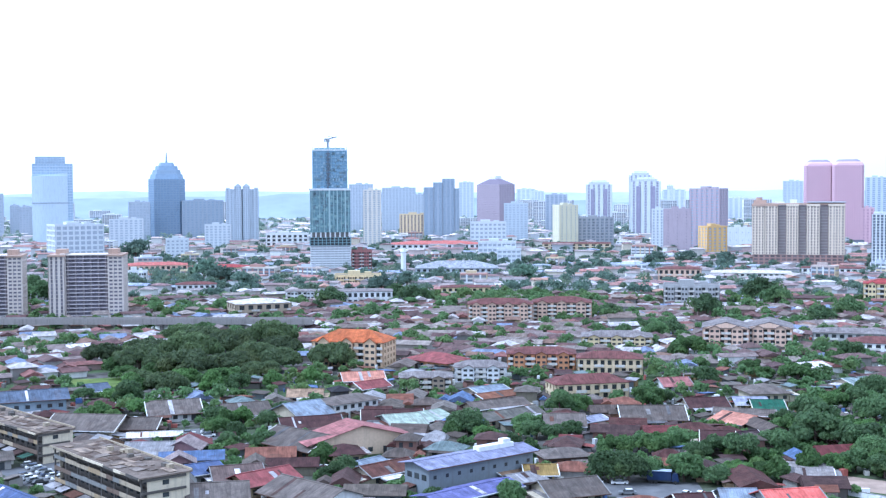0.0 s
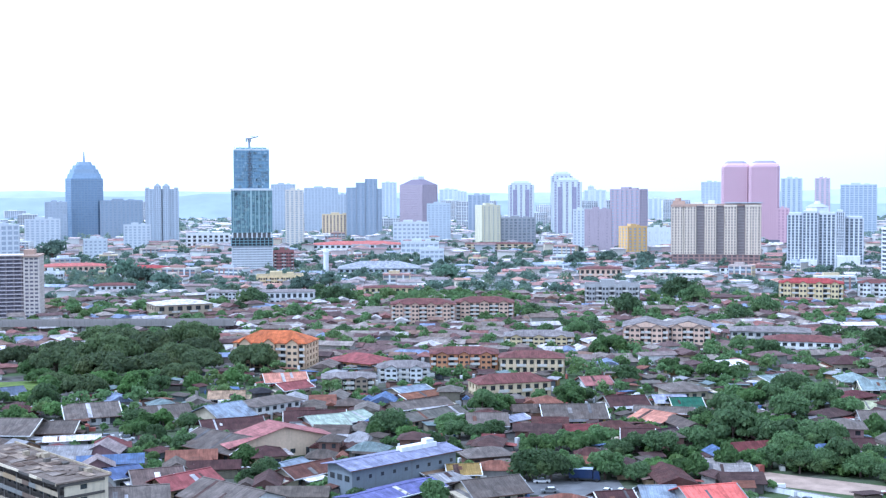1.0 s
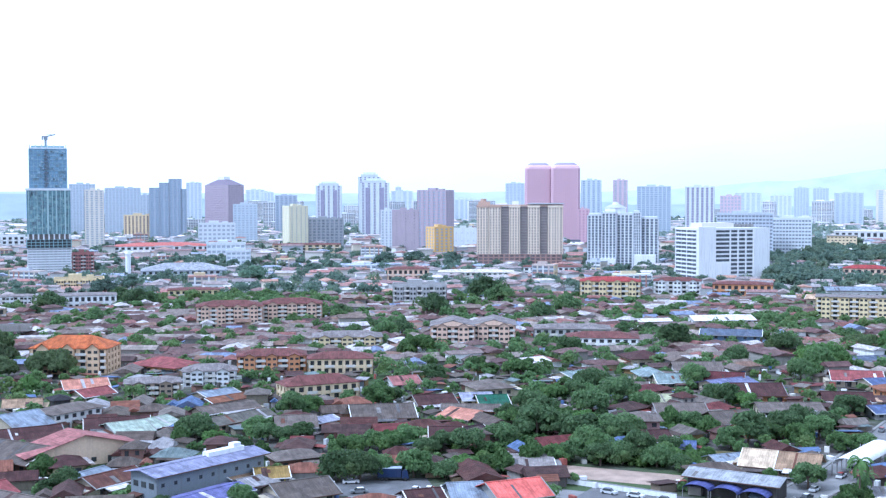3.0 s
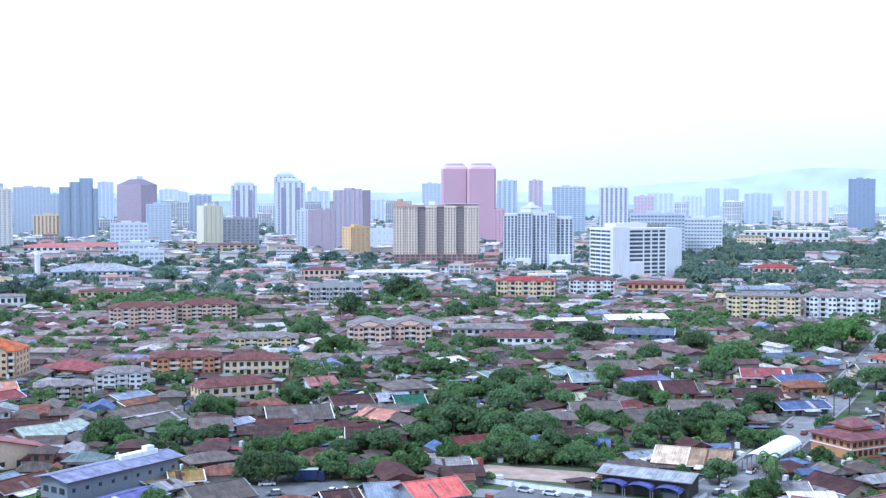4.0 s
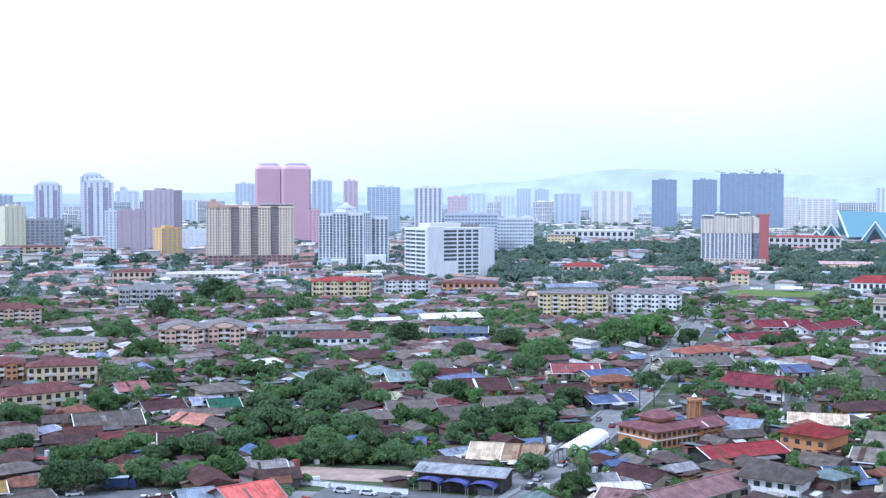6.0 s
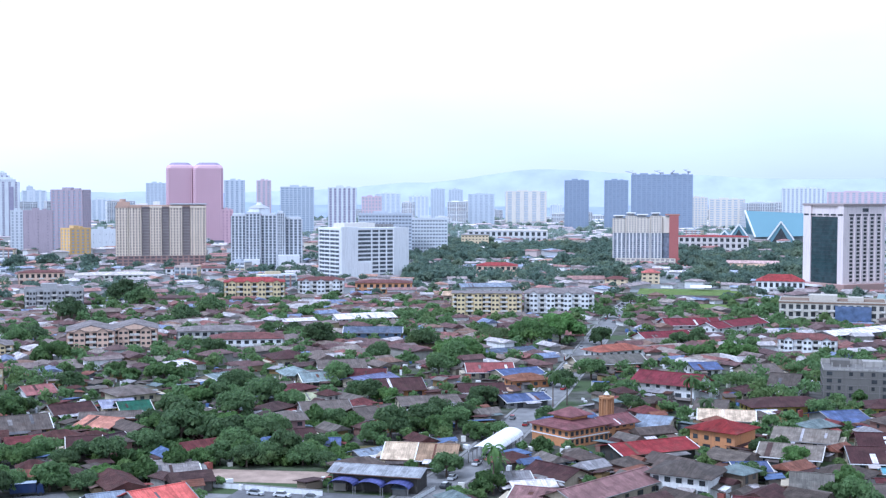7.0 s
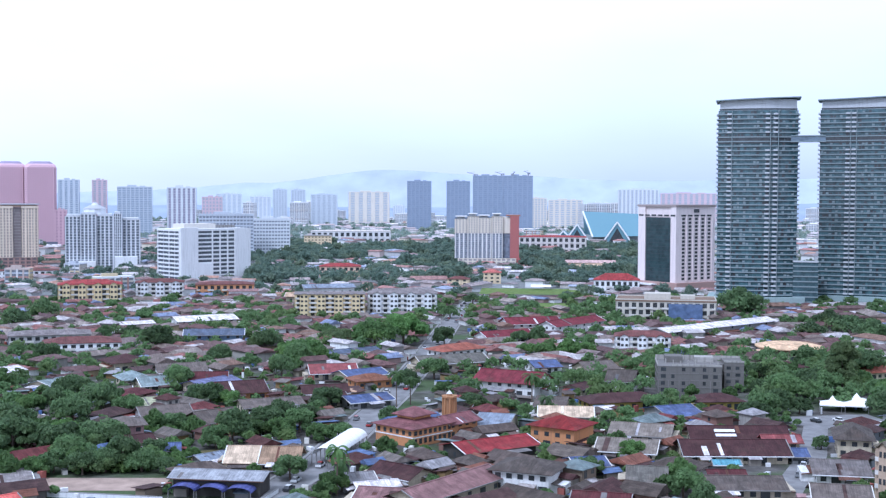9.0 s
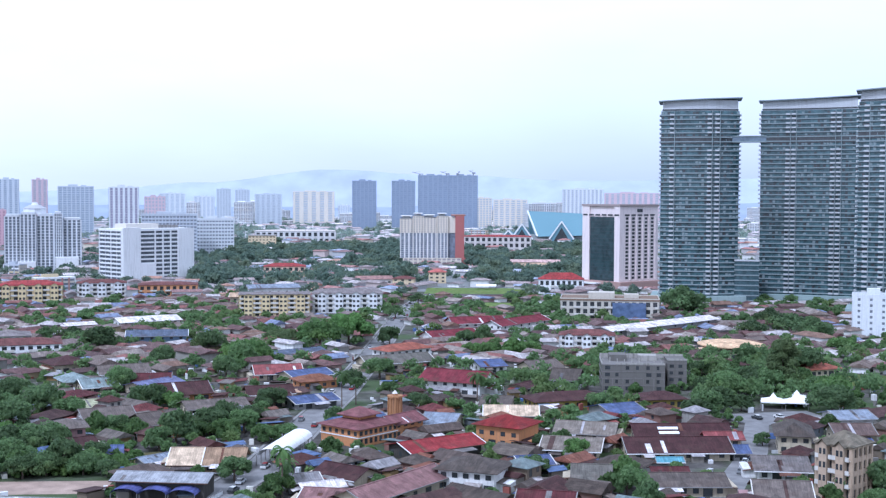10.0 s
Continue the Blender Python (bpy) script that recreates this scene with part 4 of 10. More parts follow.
def unfinished_block():
    """bare block-walled flats with slab edges, empty windows, a set-back wing and a broken top storey"""
    x, y, w, d, rot = 229.6, 425.4, 24.0, 20.0, -24.0
    t = thing("apartment_block", x, y, rot, "unfinished bare concrete block with open top storey", "apartment block")
    take(x, y, w, d, rot)
    TAKEN.append((246, 426, 8))
    raw, infill, hole = paint("raw_concrete", (0.18, 0.172, 0.162), stain=0.85), paint("block_infill", (0.145, 0.138, 0.128), stain=0.85), GLASS_DARK
    r = random.Random(5)
    xw, yw = w / 2 + 9.0, -d / 2 + 6.0
    part("core", Geo().box(-w / 2, w / 2, -d / 2, d / 2, 0, 10.5), infill, t)
    part("wing", Geo().box(w / 2 + 1.6, xw, yw, d / 2, 0, 11.6).box(w / 2 + 0.2, w / 2 + 1.55, yw + 3, d / 2 - 0.3, 0, 10.4), infill, t)
    for k in range(4):
        z = 2.65 * k
        part("floor_slab", Geo().box(-w / 2 - 0.12, w / 2 + 0.12, -d / 2 - 0.12, d / 2 + 0.12, z + 2.4, z + 2.65), raw, t)
        part("floor_slab", Geo().box(w / 2 + 1.5, xw + 0.12, yw - 0.12, d / 2 + 0.12, z + 2.55, z + 2.8), raw, t)
        for i in range(7):
            u = -w / 2 + 0.2 + (w - 0.4) * i / 6
            if k < 2:
                part("column", Geo().box(u - 0.2, u + 0.2, -d / 2 - 0.1, -d / 2 + 0.1, z, z + 2.4), raw, t)
            if i < 6 and r.random() < 0.8:
                part("window", Geo().box(u + 1.0, u + r.uniform(2.0, 3.0), -d / 2 - 0.03, -d / 2 + 0.1, z + 0.7, z + 2.1), hole, t)
        for i in range(2):
            u = w / 2 + 2.4 + 3.4 * i
            part("window", Geo().box(u, u + r.uniform(1.2, 1.9), yw - 0.03, yw + 0.1, z + 0.9, z + 2.1), hole, t)
        for i in range(4):
            v = -d / 2 + 2.2 + (d - 6) * i / 3
            part("window", Geo().box(-w / 2 - 0.03, -w / 2 + 0.1, v, v + 1.4, z + 0.85, z + 2.0), hole, t)
    # the open top: pale parapets, stub columns, a water-stained deck and low rooms behind
    pale = paint("pale_parapet", (0.34, 0.325, 0.3), stain=0.8)
    part("parapet", Geo().box(-w * .28, w / 2 + 0.1, -d / 2 - 0.14, -d / 2 + 0.12, 10.6, 11.3), pale, t)
    part("parapet", Geo().box(-w / 2 - 0.1, -w / 2 + 0.15, -d / 2, d / 2, 10.6, 11.2), pale, t)
    part("parapet", Geo().box(-w / 2, xw, d / 2 - 0.2, d / 2 + 0.05, 10.6, 12.4), pale, t)
    part("parapet", Geo().box(w / 2 + 1.5, xw + 0.1, yw - 0.14, yw + 0.12, 11.6, 12.3), pale, t)
    part("top_room", Geo().box(-w * .36, -w * .08, d * .02, d * .42, 10.6, 13.0), infill, t)
    part("top_room", Geo().box(w * .12, w * .42, d * .12, d * .44, 10.6, 12.6), pale, t)
    for i in range(9):
        u = -w / 2 + 0.6 + (w - 1.2) * i / 8
        part("column", Geo().box(u - 0.16, u + 0.16, -d * .12, -d * .12 + 0.32, 10.6, 10.6 + r.uniform(0.5, 2.2)), pale, t)
    return t

# ---------------------------------------------------------------- ground and distance
g = Geo()
g.quad_mesh([(-6000, -1500, 0), (6000, -1500, 0), (6000, 6000, 0), (-6000, 6000, 0)], [(0, 1, 2, 3)])
tagged(new("ground", g.mesh("ground", GROUND)), "bare earth, concrete yards and patchy grass", "ground", kind="structure")

# paved and built-up ground of the farther town, coloured pale for haze
far = [(r * math.sin(radians(a)), r * math.cos(radians(a)), 0.03) for r in (960, 5800) for a in range(-46, 47, 4)]
half = len(far) // 2
g = Geo()
g.quad_mesh(far, [(i + 1, i, half + i, half + i + 1) for i in range(half - 1)])
tagged(new("pavement", g.mesh("pavement", asphalt_mat("town_paving", (0.19, 0.2, 0.195)))), "pale paving and yards of the farther town, coloured for haze", "ground", kind="structure")


def ridge(name, label, dist, a0, a1, heights, material, seed):
    """a far wooded ridge, as an arc of hillside with an uneven crest"""
    n, v, f = 160, [], []
    for i in range(n + 1):
        a = radians(a0 + (a1 - a0) * i / n)
        k = i / n * (len(heights) - 1)
        j = min(int(k), len(heights) - 2)
        s = k - j
        s = s * s * (3 - 2 * s)
        h = heights[j] * (1 - s) + heights[j + 1] * s
        h += 9 * noise.noise((i * 0.12, seed, 0)) + 4 * noise.noise((i * 0.5, seed, 3))
        for r, z in ((dist - 250, 0), (dist - 100, h * 0.6), (dist, h)):
            v.append((r * math.sin(a), r * math.cos(a), max(z, 0)))
    for i in range(n):
        for j in range(2):
            b = 3 * i + j
            f.append((b, b + 3, b + 4, b + 1))
    q = Geo()
    q.quad_mesh(v, f)
    return tagged(new(name, q.mesh(name, material)), label, "hills", kind="structure")


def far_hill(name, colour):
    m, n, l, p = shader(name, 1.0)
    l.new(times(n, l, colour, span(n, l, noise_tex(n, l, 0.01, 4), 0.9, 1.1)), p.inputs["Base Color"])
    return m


# haze is put into the hill and woods colours
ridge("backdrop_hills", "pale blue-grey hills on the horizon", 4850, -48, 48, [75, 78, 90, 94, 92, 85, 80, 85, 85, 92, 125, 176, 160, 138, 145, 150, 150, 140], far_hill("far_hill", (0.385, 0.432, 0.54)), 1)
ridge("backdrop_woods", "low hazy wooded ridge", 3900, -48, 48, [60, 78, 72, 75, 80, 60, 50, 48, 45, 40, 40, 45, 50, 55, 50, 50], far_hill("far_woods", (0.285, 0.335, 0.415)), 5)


# ---------------------------------------------------------------- towers of the skyline
# far towers: haze is mixed into the wall and window colours
tower("office_block", "pale blue office block", "office tower", -1135.2, 1716.9, 33.0, 16.5, 64.5, 33.5, 14, 6, 0.4, 0.4, paint("pale_grey_wall", (0.5, 0.54, 0.6)), glazing("pale_blue_glass", (0.45, 0.5, 0.565), 0.15))
tower("office_block", "slate grey office block", "office tower", -1068.9, 1804.0, 67.5, 33.8, 66.5, 30.6, 16, 10, 0.5, 0.4, paint("slate_wall", (0.38, 0.43, 0.5)), glazing("blue_glass", (0.34, 0.405, 0.49), 0.15))
tower("apartment_block", "white block with blue windows", "apartment tower", -878.7, 1523.8, 36.0, 18.0, 33.6, 30.0, 9, 6, 0.45, 0.4, paint("pale_white_wall", (0.66, 0.69, 0.72)), glazing("pale_blue_glass", (0.45, 0.5, 0.565), 0.15))
tower("apartment_block", "pale white apartment block", "apartment tower", -1014.6, 1500.9, 46.8, 23.4, 41.8, 34.1, 12, 7, 0.45, 0.4, paint("pale_white_wall", (0.66, 0.69, 0.72)), glazing("pale_blue_glass", (0.45, 0.5, 0.565), 0.15))
tower("office_block", "white framed office building", "office tower", -899.0, 1224.8, 56.0, 40.0, 41.3, 51.1, 7, 8, 0.3, 0.35, paint("pale_white_wall", (0.66, 0.69, 0.72)), glazing("grey_window", (0.4, 0.44, 0.5), 0.15))
tower("shop_block", "white and red low block", "office tower", -783.4, 1263.3, 26.1, 13.1, 23.7, 31.8, 6, 5, 0.5, 0.5, paint("pale_white_wall", (0.66, 0.69, 0.72)), glazing("grey_window", (0.4, 0.44, 0.5), 0.15))
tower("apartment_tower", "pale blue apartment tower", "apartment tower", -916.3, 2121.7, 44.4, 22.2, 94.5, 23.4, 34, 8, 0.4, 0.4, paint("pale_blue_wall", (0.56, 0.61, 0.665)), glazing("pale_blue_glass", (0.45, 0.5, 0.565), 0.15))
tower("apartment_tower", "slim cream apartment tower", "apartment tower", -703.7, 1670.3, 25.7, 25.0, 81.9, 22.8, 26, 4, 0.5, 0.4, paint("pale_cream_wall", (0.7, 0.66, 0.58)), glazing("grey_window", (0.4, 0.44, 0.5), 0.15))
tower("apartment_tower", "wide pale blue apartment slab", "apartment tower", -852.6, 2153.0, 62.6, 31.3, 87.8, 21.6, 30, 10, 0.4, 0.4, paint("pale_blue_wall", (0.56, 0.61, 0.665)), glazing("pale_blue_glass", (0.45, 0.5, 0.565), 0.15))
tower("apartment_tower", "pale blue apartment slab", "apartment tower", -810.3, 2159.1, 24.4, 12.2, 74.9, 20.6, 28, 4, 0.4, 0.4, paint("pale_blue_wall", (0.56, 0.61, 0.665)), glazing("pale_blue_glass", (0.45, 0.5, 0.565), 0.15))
tower("hotel_block", "cream hotel with gridded windows", "office tower", -735.3, 1931.9, 52.2, 26.1, 41.8, 20.8, 12, 9, 0.5, 0.1, paint("cream_wall", (0.72, 0.58, 0.36)), glazing("brown_strip", (0.32, 0.27, 0.25), 0.15))
tower("apartment_block", "pale block beside the mauve tower", "apartment tower", -544.2, 1882.1, 36.8, 18.4, 59.7, 16.1, 16, 6, 0.4, 0.4, paint("pale_blue_wall", (0.56, 0.61, 0.665)), glazing("pale_blue_glass", (0.45, 0.5, 0.565), 0.15))
tower("office_block", "white terraced building in the far skyline", "office tower", -527.8, 1681.9, 50.9, 25.4, 34.8, 17.4, 6, 8, 0.4, 0.5, paint("pale_white_wall", (0.66, 0.69, 0.72)), glazing("grey_window", (0.4, 0.44, 0.5), 0.15))
tower("shop_block", "white building with strip windows", "office tower", -427.5, 1397.1, 44.1, 22.1, 18.2, 17.0, 3, 8, 0.3, 0.5, paint("pale_white_wall", (0.66, 0.69, 0.72)), glazing("grey_window", (0.4, 0.44, 0.5), 0.15))
tower("shop_block", "white four-storey block in the far skyline", "office tower", -361.1, 1223.2, 24.0, 12.0, 17.6, 16.4, 4, 5, 0.3, 0.5, paint("pale_white_wall", (0.66, 0.69, 0.72)), glazing("grey_window", (0.4, 0.44, 0.5), 0.15))
tower("office_tower", "grey-blue slim tower in the far skyline", "office tower", -543.8, 2141.6, 38.3, 19.1, 73.5, 14.2, 24, 5, 0.4, 0.3, paint("pale_grey_wall", (0.5, 0.54, 0.6)), glazing("blue_glass", (0.34, 0.405, 0.49), 0.15))
tower("hotel_block", "pale yellow tower block", "office tower", -410.1, 1666.1, 27.4, 22.1, 59.0, 39.1, 16, 4, 0.75, 0.5, paint("pale_yellow_wall", (0.7, 0.66, 0.48)), glazing("grey_window", (0.4, 0.44, 0.5), 0.15))
tower("office_block", "grey office slab in the far skyline", "office tower", -379.3, 1721.2, 50.2, 25.1, 40.7, 12.4, 10, 8, 0.4, 0.3, paint("grey_wall", (0.36, 0.37, 0.39)), glazing("slate_window", (0.23, 0.25, 0.29), 0.15))
tower("apartment_block", "white narrow slab in the far skyline", "apartment tower", -275.3, 1630.8, 15.5, 7.8, 53.7, 9.6, 14, 3, 0.6, 0.4, paint("pale_white_wall", (0.66, 0.69, 0.72)), glazing("grey_window", (0.4, 0.44, 0.5), 0.15))
tower("office_block", "mauve-grey concrete block in the far skyline", "office tower", -237.1, 1550.3, 33.4, 16.7, 54.8, 8.7, 14, 3, 0.9, 0.8, paint("mauve_wall", (0.43, 0.365, 0.41)), glazing("slate_window", (0.23, 0.25, 0.29), 0.15))
tower("office_tower", "mauve office tower in the far skyline", "office tower", -209.8, 1640.7, 40.9, 30.0, 80.3, -12.5, 22, 6, 0.6, 0.5, paint("mauve_wall", (0.43, 0.365, 0.41)), glazing("blue_glass", (0.34, 0.405, 0.49), 0.15))
tower("hotel_block", "yellow-ochre block with white bands", "office tower", -183.7, 1475.0, 26.9, 18.1, 35.2, 42.3, 10, 4, 0.5, 0.4, paint("ochre_wall", (0.68, 0.46, 0.2)), glazing("grey_window", (0.4, 0.44, 0.5), 0.15))
tower("shop_block", "long white low building", "office tower", -165.7, 1599.1, 30.7, 15.4, 30.3, 5.9, 3, 4, 0.9, 0.8, paint("pale_white_wall", (0.66, 0.69, 0.72)), glazing("grey_window", (0.4, 0.44, 0.5), 0.15))
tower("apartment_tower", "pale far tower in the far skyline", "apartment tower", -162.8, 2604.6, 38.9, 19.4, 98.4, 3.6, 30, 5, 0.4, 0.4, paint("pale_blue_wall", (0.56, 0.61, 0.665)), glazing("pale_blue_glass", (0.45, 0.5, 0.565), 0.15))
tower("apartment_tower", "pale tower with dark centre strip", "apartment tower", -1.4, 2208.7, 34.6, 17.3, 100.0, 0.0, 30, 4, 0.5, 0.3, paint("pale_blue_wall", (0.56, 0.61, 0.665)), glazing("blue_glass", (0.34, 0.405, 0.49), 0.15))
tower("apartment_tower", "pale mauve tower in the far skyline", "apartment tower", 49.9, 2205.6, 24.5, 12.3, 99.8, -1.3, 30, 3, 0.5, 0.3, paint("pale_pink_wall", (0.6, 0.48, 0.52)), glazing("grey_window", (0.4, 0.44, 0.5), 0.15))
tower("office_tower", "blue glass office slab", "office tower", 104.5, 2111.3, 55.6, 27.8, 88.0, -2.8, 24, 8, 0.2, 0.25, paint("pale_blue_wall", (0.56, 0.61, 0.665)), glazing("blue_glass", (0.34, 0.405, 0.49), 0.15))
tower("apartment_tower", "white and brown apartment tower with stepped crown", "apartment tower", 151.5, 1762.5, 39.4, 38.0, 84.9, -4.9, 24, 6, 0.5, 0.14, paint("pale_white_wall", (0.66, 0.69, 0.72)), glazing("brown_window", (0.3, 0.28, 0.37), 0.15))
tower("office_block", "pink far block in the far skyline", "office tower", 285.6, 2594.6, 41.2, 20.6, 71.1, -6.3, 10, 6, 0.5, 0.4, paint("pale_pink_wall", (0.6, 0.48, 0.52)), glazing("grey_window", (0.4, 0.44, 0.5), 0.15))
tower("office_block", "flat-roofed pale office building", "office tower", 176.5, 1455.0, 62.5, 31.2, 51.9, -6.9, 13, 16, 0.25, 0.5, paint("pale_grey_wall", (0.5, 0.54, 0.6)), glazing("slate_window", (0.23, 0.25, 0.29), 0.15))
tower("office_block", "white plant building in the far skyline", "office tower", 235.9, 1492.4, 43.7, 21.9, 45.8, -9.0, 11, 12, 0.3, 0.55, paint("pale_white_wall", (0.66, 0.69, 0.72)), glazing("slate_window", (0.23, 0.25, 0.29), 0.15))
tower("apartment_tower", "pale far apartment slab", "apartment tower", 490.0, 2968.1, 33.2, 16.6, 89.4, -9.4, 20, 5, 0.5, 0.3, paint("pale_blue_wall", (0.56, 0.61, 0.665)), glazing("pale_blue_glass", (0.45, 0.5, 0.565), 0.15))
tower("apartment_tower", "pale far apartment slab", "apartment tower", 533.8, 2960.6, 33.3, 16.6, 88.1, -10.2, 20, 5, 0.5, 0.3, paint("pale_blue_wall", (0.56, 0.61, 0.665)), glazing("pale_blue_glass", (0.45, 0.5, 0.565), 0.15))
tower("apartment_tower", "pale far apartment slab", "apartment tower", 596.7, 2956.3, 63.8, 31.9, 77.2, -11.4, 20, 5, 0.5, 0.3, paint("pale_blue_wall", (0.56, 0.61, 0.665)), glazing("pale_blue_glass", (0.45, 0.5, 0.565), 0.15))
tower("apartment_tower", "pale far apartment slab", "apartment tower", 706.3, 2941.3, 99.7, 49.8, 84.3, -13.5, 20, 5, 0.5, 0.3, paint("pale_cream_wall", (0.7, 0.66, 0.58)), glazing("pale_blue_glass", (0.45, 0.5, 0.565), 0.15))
# concrete and voids are nearly one blue-grey: haze is put into both
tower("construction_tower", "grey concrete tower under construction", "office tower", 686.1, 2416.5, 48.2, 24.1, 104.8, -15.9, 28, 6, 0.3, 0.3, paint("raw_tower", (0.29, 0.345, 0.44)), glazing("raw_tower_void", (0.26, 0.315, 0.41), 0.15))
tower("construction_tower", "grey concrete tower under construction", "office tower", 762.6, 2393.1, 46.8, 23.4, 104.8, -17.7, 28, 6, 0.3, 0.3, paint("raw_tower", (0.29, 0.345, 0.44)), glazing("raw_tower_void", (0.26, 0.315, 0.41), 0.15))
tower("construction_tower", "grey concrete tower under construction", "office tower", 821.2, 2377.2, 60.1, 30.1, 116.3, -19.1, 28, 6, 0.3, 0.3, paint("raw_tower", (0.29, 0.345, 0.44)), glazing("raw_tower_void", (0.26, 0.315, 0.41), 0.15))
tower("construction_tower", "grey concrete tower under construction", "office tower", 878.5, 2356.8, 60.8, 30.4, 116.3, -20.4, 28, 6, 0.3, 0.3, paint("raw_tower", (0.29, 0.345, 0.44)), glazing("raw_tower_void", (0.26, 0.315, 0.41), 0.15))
tower("apartment_block", "cream far apartment block", "apartment tower", 988.1, 2523.4, 39.9, 20.0, 70.5, -21.4, 14, 6, 0.4, 0.4, paint("pale_cream_wall", (0.7, 0.66, 0.58)), glazing("pale_blue_glass", (0.45, 0.5, 0.565), 0.15))
tower("apartment_block", "cream far apartment block", "apartment tower", 1048.0, 2508.5, 74.4, 37.2, 67.0, -22.7, 14, 6, 0.4, 0.4, paint("pale_cream_wall", (0.7, 0.66, 0.58)), glazing("pale_blue_glass", (0.45, 0.5, 0.565), 0.15))
tower("apartment_tower", "pale far apartment slab with ribbed front", "apartment tower", 1238.8, 2536.4, 90.9, 45.4, 90.9, -26.0, 20, 10, 0.5, 0.2, paint("pale_white_wall", (0.66, 0.69, 0.72)), glazing("grey_window", (0.4, 0.44, 0.5), 0.15))
tower("apartment_tower", "pale far apartment slab with ribbed front", "apartment tower", 1342.0, 2492.5, 123.2, 61.6, 82.3, -28.3, 20, 10, 0.5, 0.2, paint("pale_pink_wall", (0.6, 0.48, 0.52)), glazing("grey_window", (0.4, 0.44, 0.5), 0.15))
tower("office_block", "white block with narrow windows", "office tower", 442.0, 542.8, 25.0, 12.5, 21.9, -39.2, 7, 4, 0.78, 0.55, paint("pale_white_wall", (0.66, 0.69, 0.72)), glazing("slate_window", (0.23, 0.25, 0.29), 0.15))
tower("office_block", "pale far office block in the skyline", "office tower", -1475.1, 1775.6, 33.7, 16.8, 80.0, 39.7, 14, 4, 0.4, 0.4, paint("pale_grey_wall", (0.5, 0.54, 0.6)), glazing("pale_blue_glass", (0.45, 0.5, 0.565), 0.15))
tower("office_block", "pale far office block in the skyline", "office tower", -1507.2, 1872.8, 15.8, 7.9, 58.1, 38.8, 14, 4, 0.4, 0.4, paint("pale_grey_wall", (0.5, 0.54, 0.6)), glazing("pale_blue_glass", (0.45, 0.5, 0.565), 0.15))
tower("office_block", "pale far office block in the skyline", "office tower", -1431.2, 1807.2, 20.9, 10.5, 56.6, 38.4, 14, 4, 0.4, 0.4, paint("pale_grey_wall", (0.5, 0.54, 0.6)), glazing("pale_blue_glass", (0.45, 0.5, 0.565), 0.15))
tower("apartment_tower", "very pale far apartment tower", "apartment tower", -1047.0, 3140.0, 39.6, 19.8, 107.6, 18.4, 24, 4, 0.4, 0.3, paint("far_hazed_wall", (0.66, 0.7, 0.74)), glazing("far_hazed_window", (0.5, 0.56, 0.63), 0.15))
tower("apartment_tower", "very pale far apartment tower", "apartment tower", -894.4, 3189.1, 48.6, 24.3, 88.4, 15.7, 24, 4, 0.4, 0.3, paint("far_hazed_wall", (0.66, 0.7, 0.74)), glazing("far_hazed_window", (0.5, 0.56, 0.63), 0.15))
tower("apartment_tower", "very pale far apartment tower", "apartment tower", -510.0, 3275.3, 58.9, 29.4, 84.6, 8.8, 24, 4, 0.4, 0.3, paint("far_hazed_wall", (0.66, 0.7, 0.74)), glazing("far_hazed_window", (0.5, 0.56, 0.63), 0.15))
tower("apartment_tower", "very pale far apartment tower", "apartment tower", -342.9, 3295.9, 54.7, 27.4, 61.4, 5.9, 24, 4, 0.4, 0.3, paint("far_hazed_wall", (0.66, 0.7, 0.74)), glazing("far_hazed_window", (0.5, 0.56, 0.63), 0.15))
tower("apartment_tower", "very pale far apartment tower", "apartment tower", -518.5, 3262.8, 14.7, 7.4, 95.1, 9.0, 24, 4, 0.4, 0.3, paint("far_hazed_wall", (0.66, 0.7, 0.74)), glazing("far_hazed_window", (0.5, 0.56, 0.63), 0.15))
tower("apartment_tower", "very pale far apartment tower", "apartment tower", -862.6, 3193.9, 33.3, 16.7, 82.2, 15.1, 24, 4, 0.4, 0.3, paint("far_hazed_wall", (0.66, 0.7, 0.74)), glazing("far_hazed_window", (0.5, 0.56, 0.63), 0.15))
tower("apartment_tower", "very pale far apartment tower", "apartment tower", 419.5, 3391.3, 68.7, 34.4, 78.5, -7.1, 20, 5, 0.4, 0.3, paint("far_hazed_wall", (0.66, 0.7, 0.74)), glazing("far_hazed_window", (0.5, 0.56, 0.63), 0.15))
tower("apartment_tower", "very pale far apartment tower", "apartment tower", 503.9, 3376.3, 54.8, 27.4, 70.8, -8.5, 20, 5, 0.4, 0.3, paint("far_hazed_wall", (0.66, 0.7, 0.74)), glazing("far_hazed_window", (0.5, 0.56, 0.63), 0.15))
tower("apartment_tower", "very pale far apartment tower", "apartment tower", 1405.1, 3114.5, 67.2, 33.6, 57.5, -24.3, 20, 5, 0.4, 0.3, paint("far_hazed_wall", (0.66, 0.7, 0.74)), glazing("far_hazed_window", (0.5, 0.56, 0.63), 0.15))
tower("apartment_tower", "very pale far apartment tower", "apartment tower", 876.4, 3293.2, 31.3, 15.7, 48.1, -14.9, 20, 5, 0.4, 0.3, paint("far_hazed_wall", (0.66, 0.7, 0.74)), glazing("far_hazed_window", (0.5, 0.56, 0.63), 0.15))
tower("office_block", "low pink granite wing beside the twin towers", "office tower", -12.4, 1844.1, 16.6, 8.3, 52.3, 0.4, 12, 3, 0.55, 0.35, paint("pink_granite", (0.6, 0.405, 0.455)), glazing("pink_window", (0.47, 0.31, 0.37), 0.15))
silver_tower(-1215.2, 1600.5, 61.8, 36.0, 137.4, 37.2)
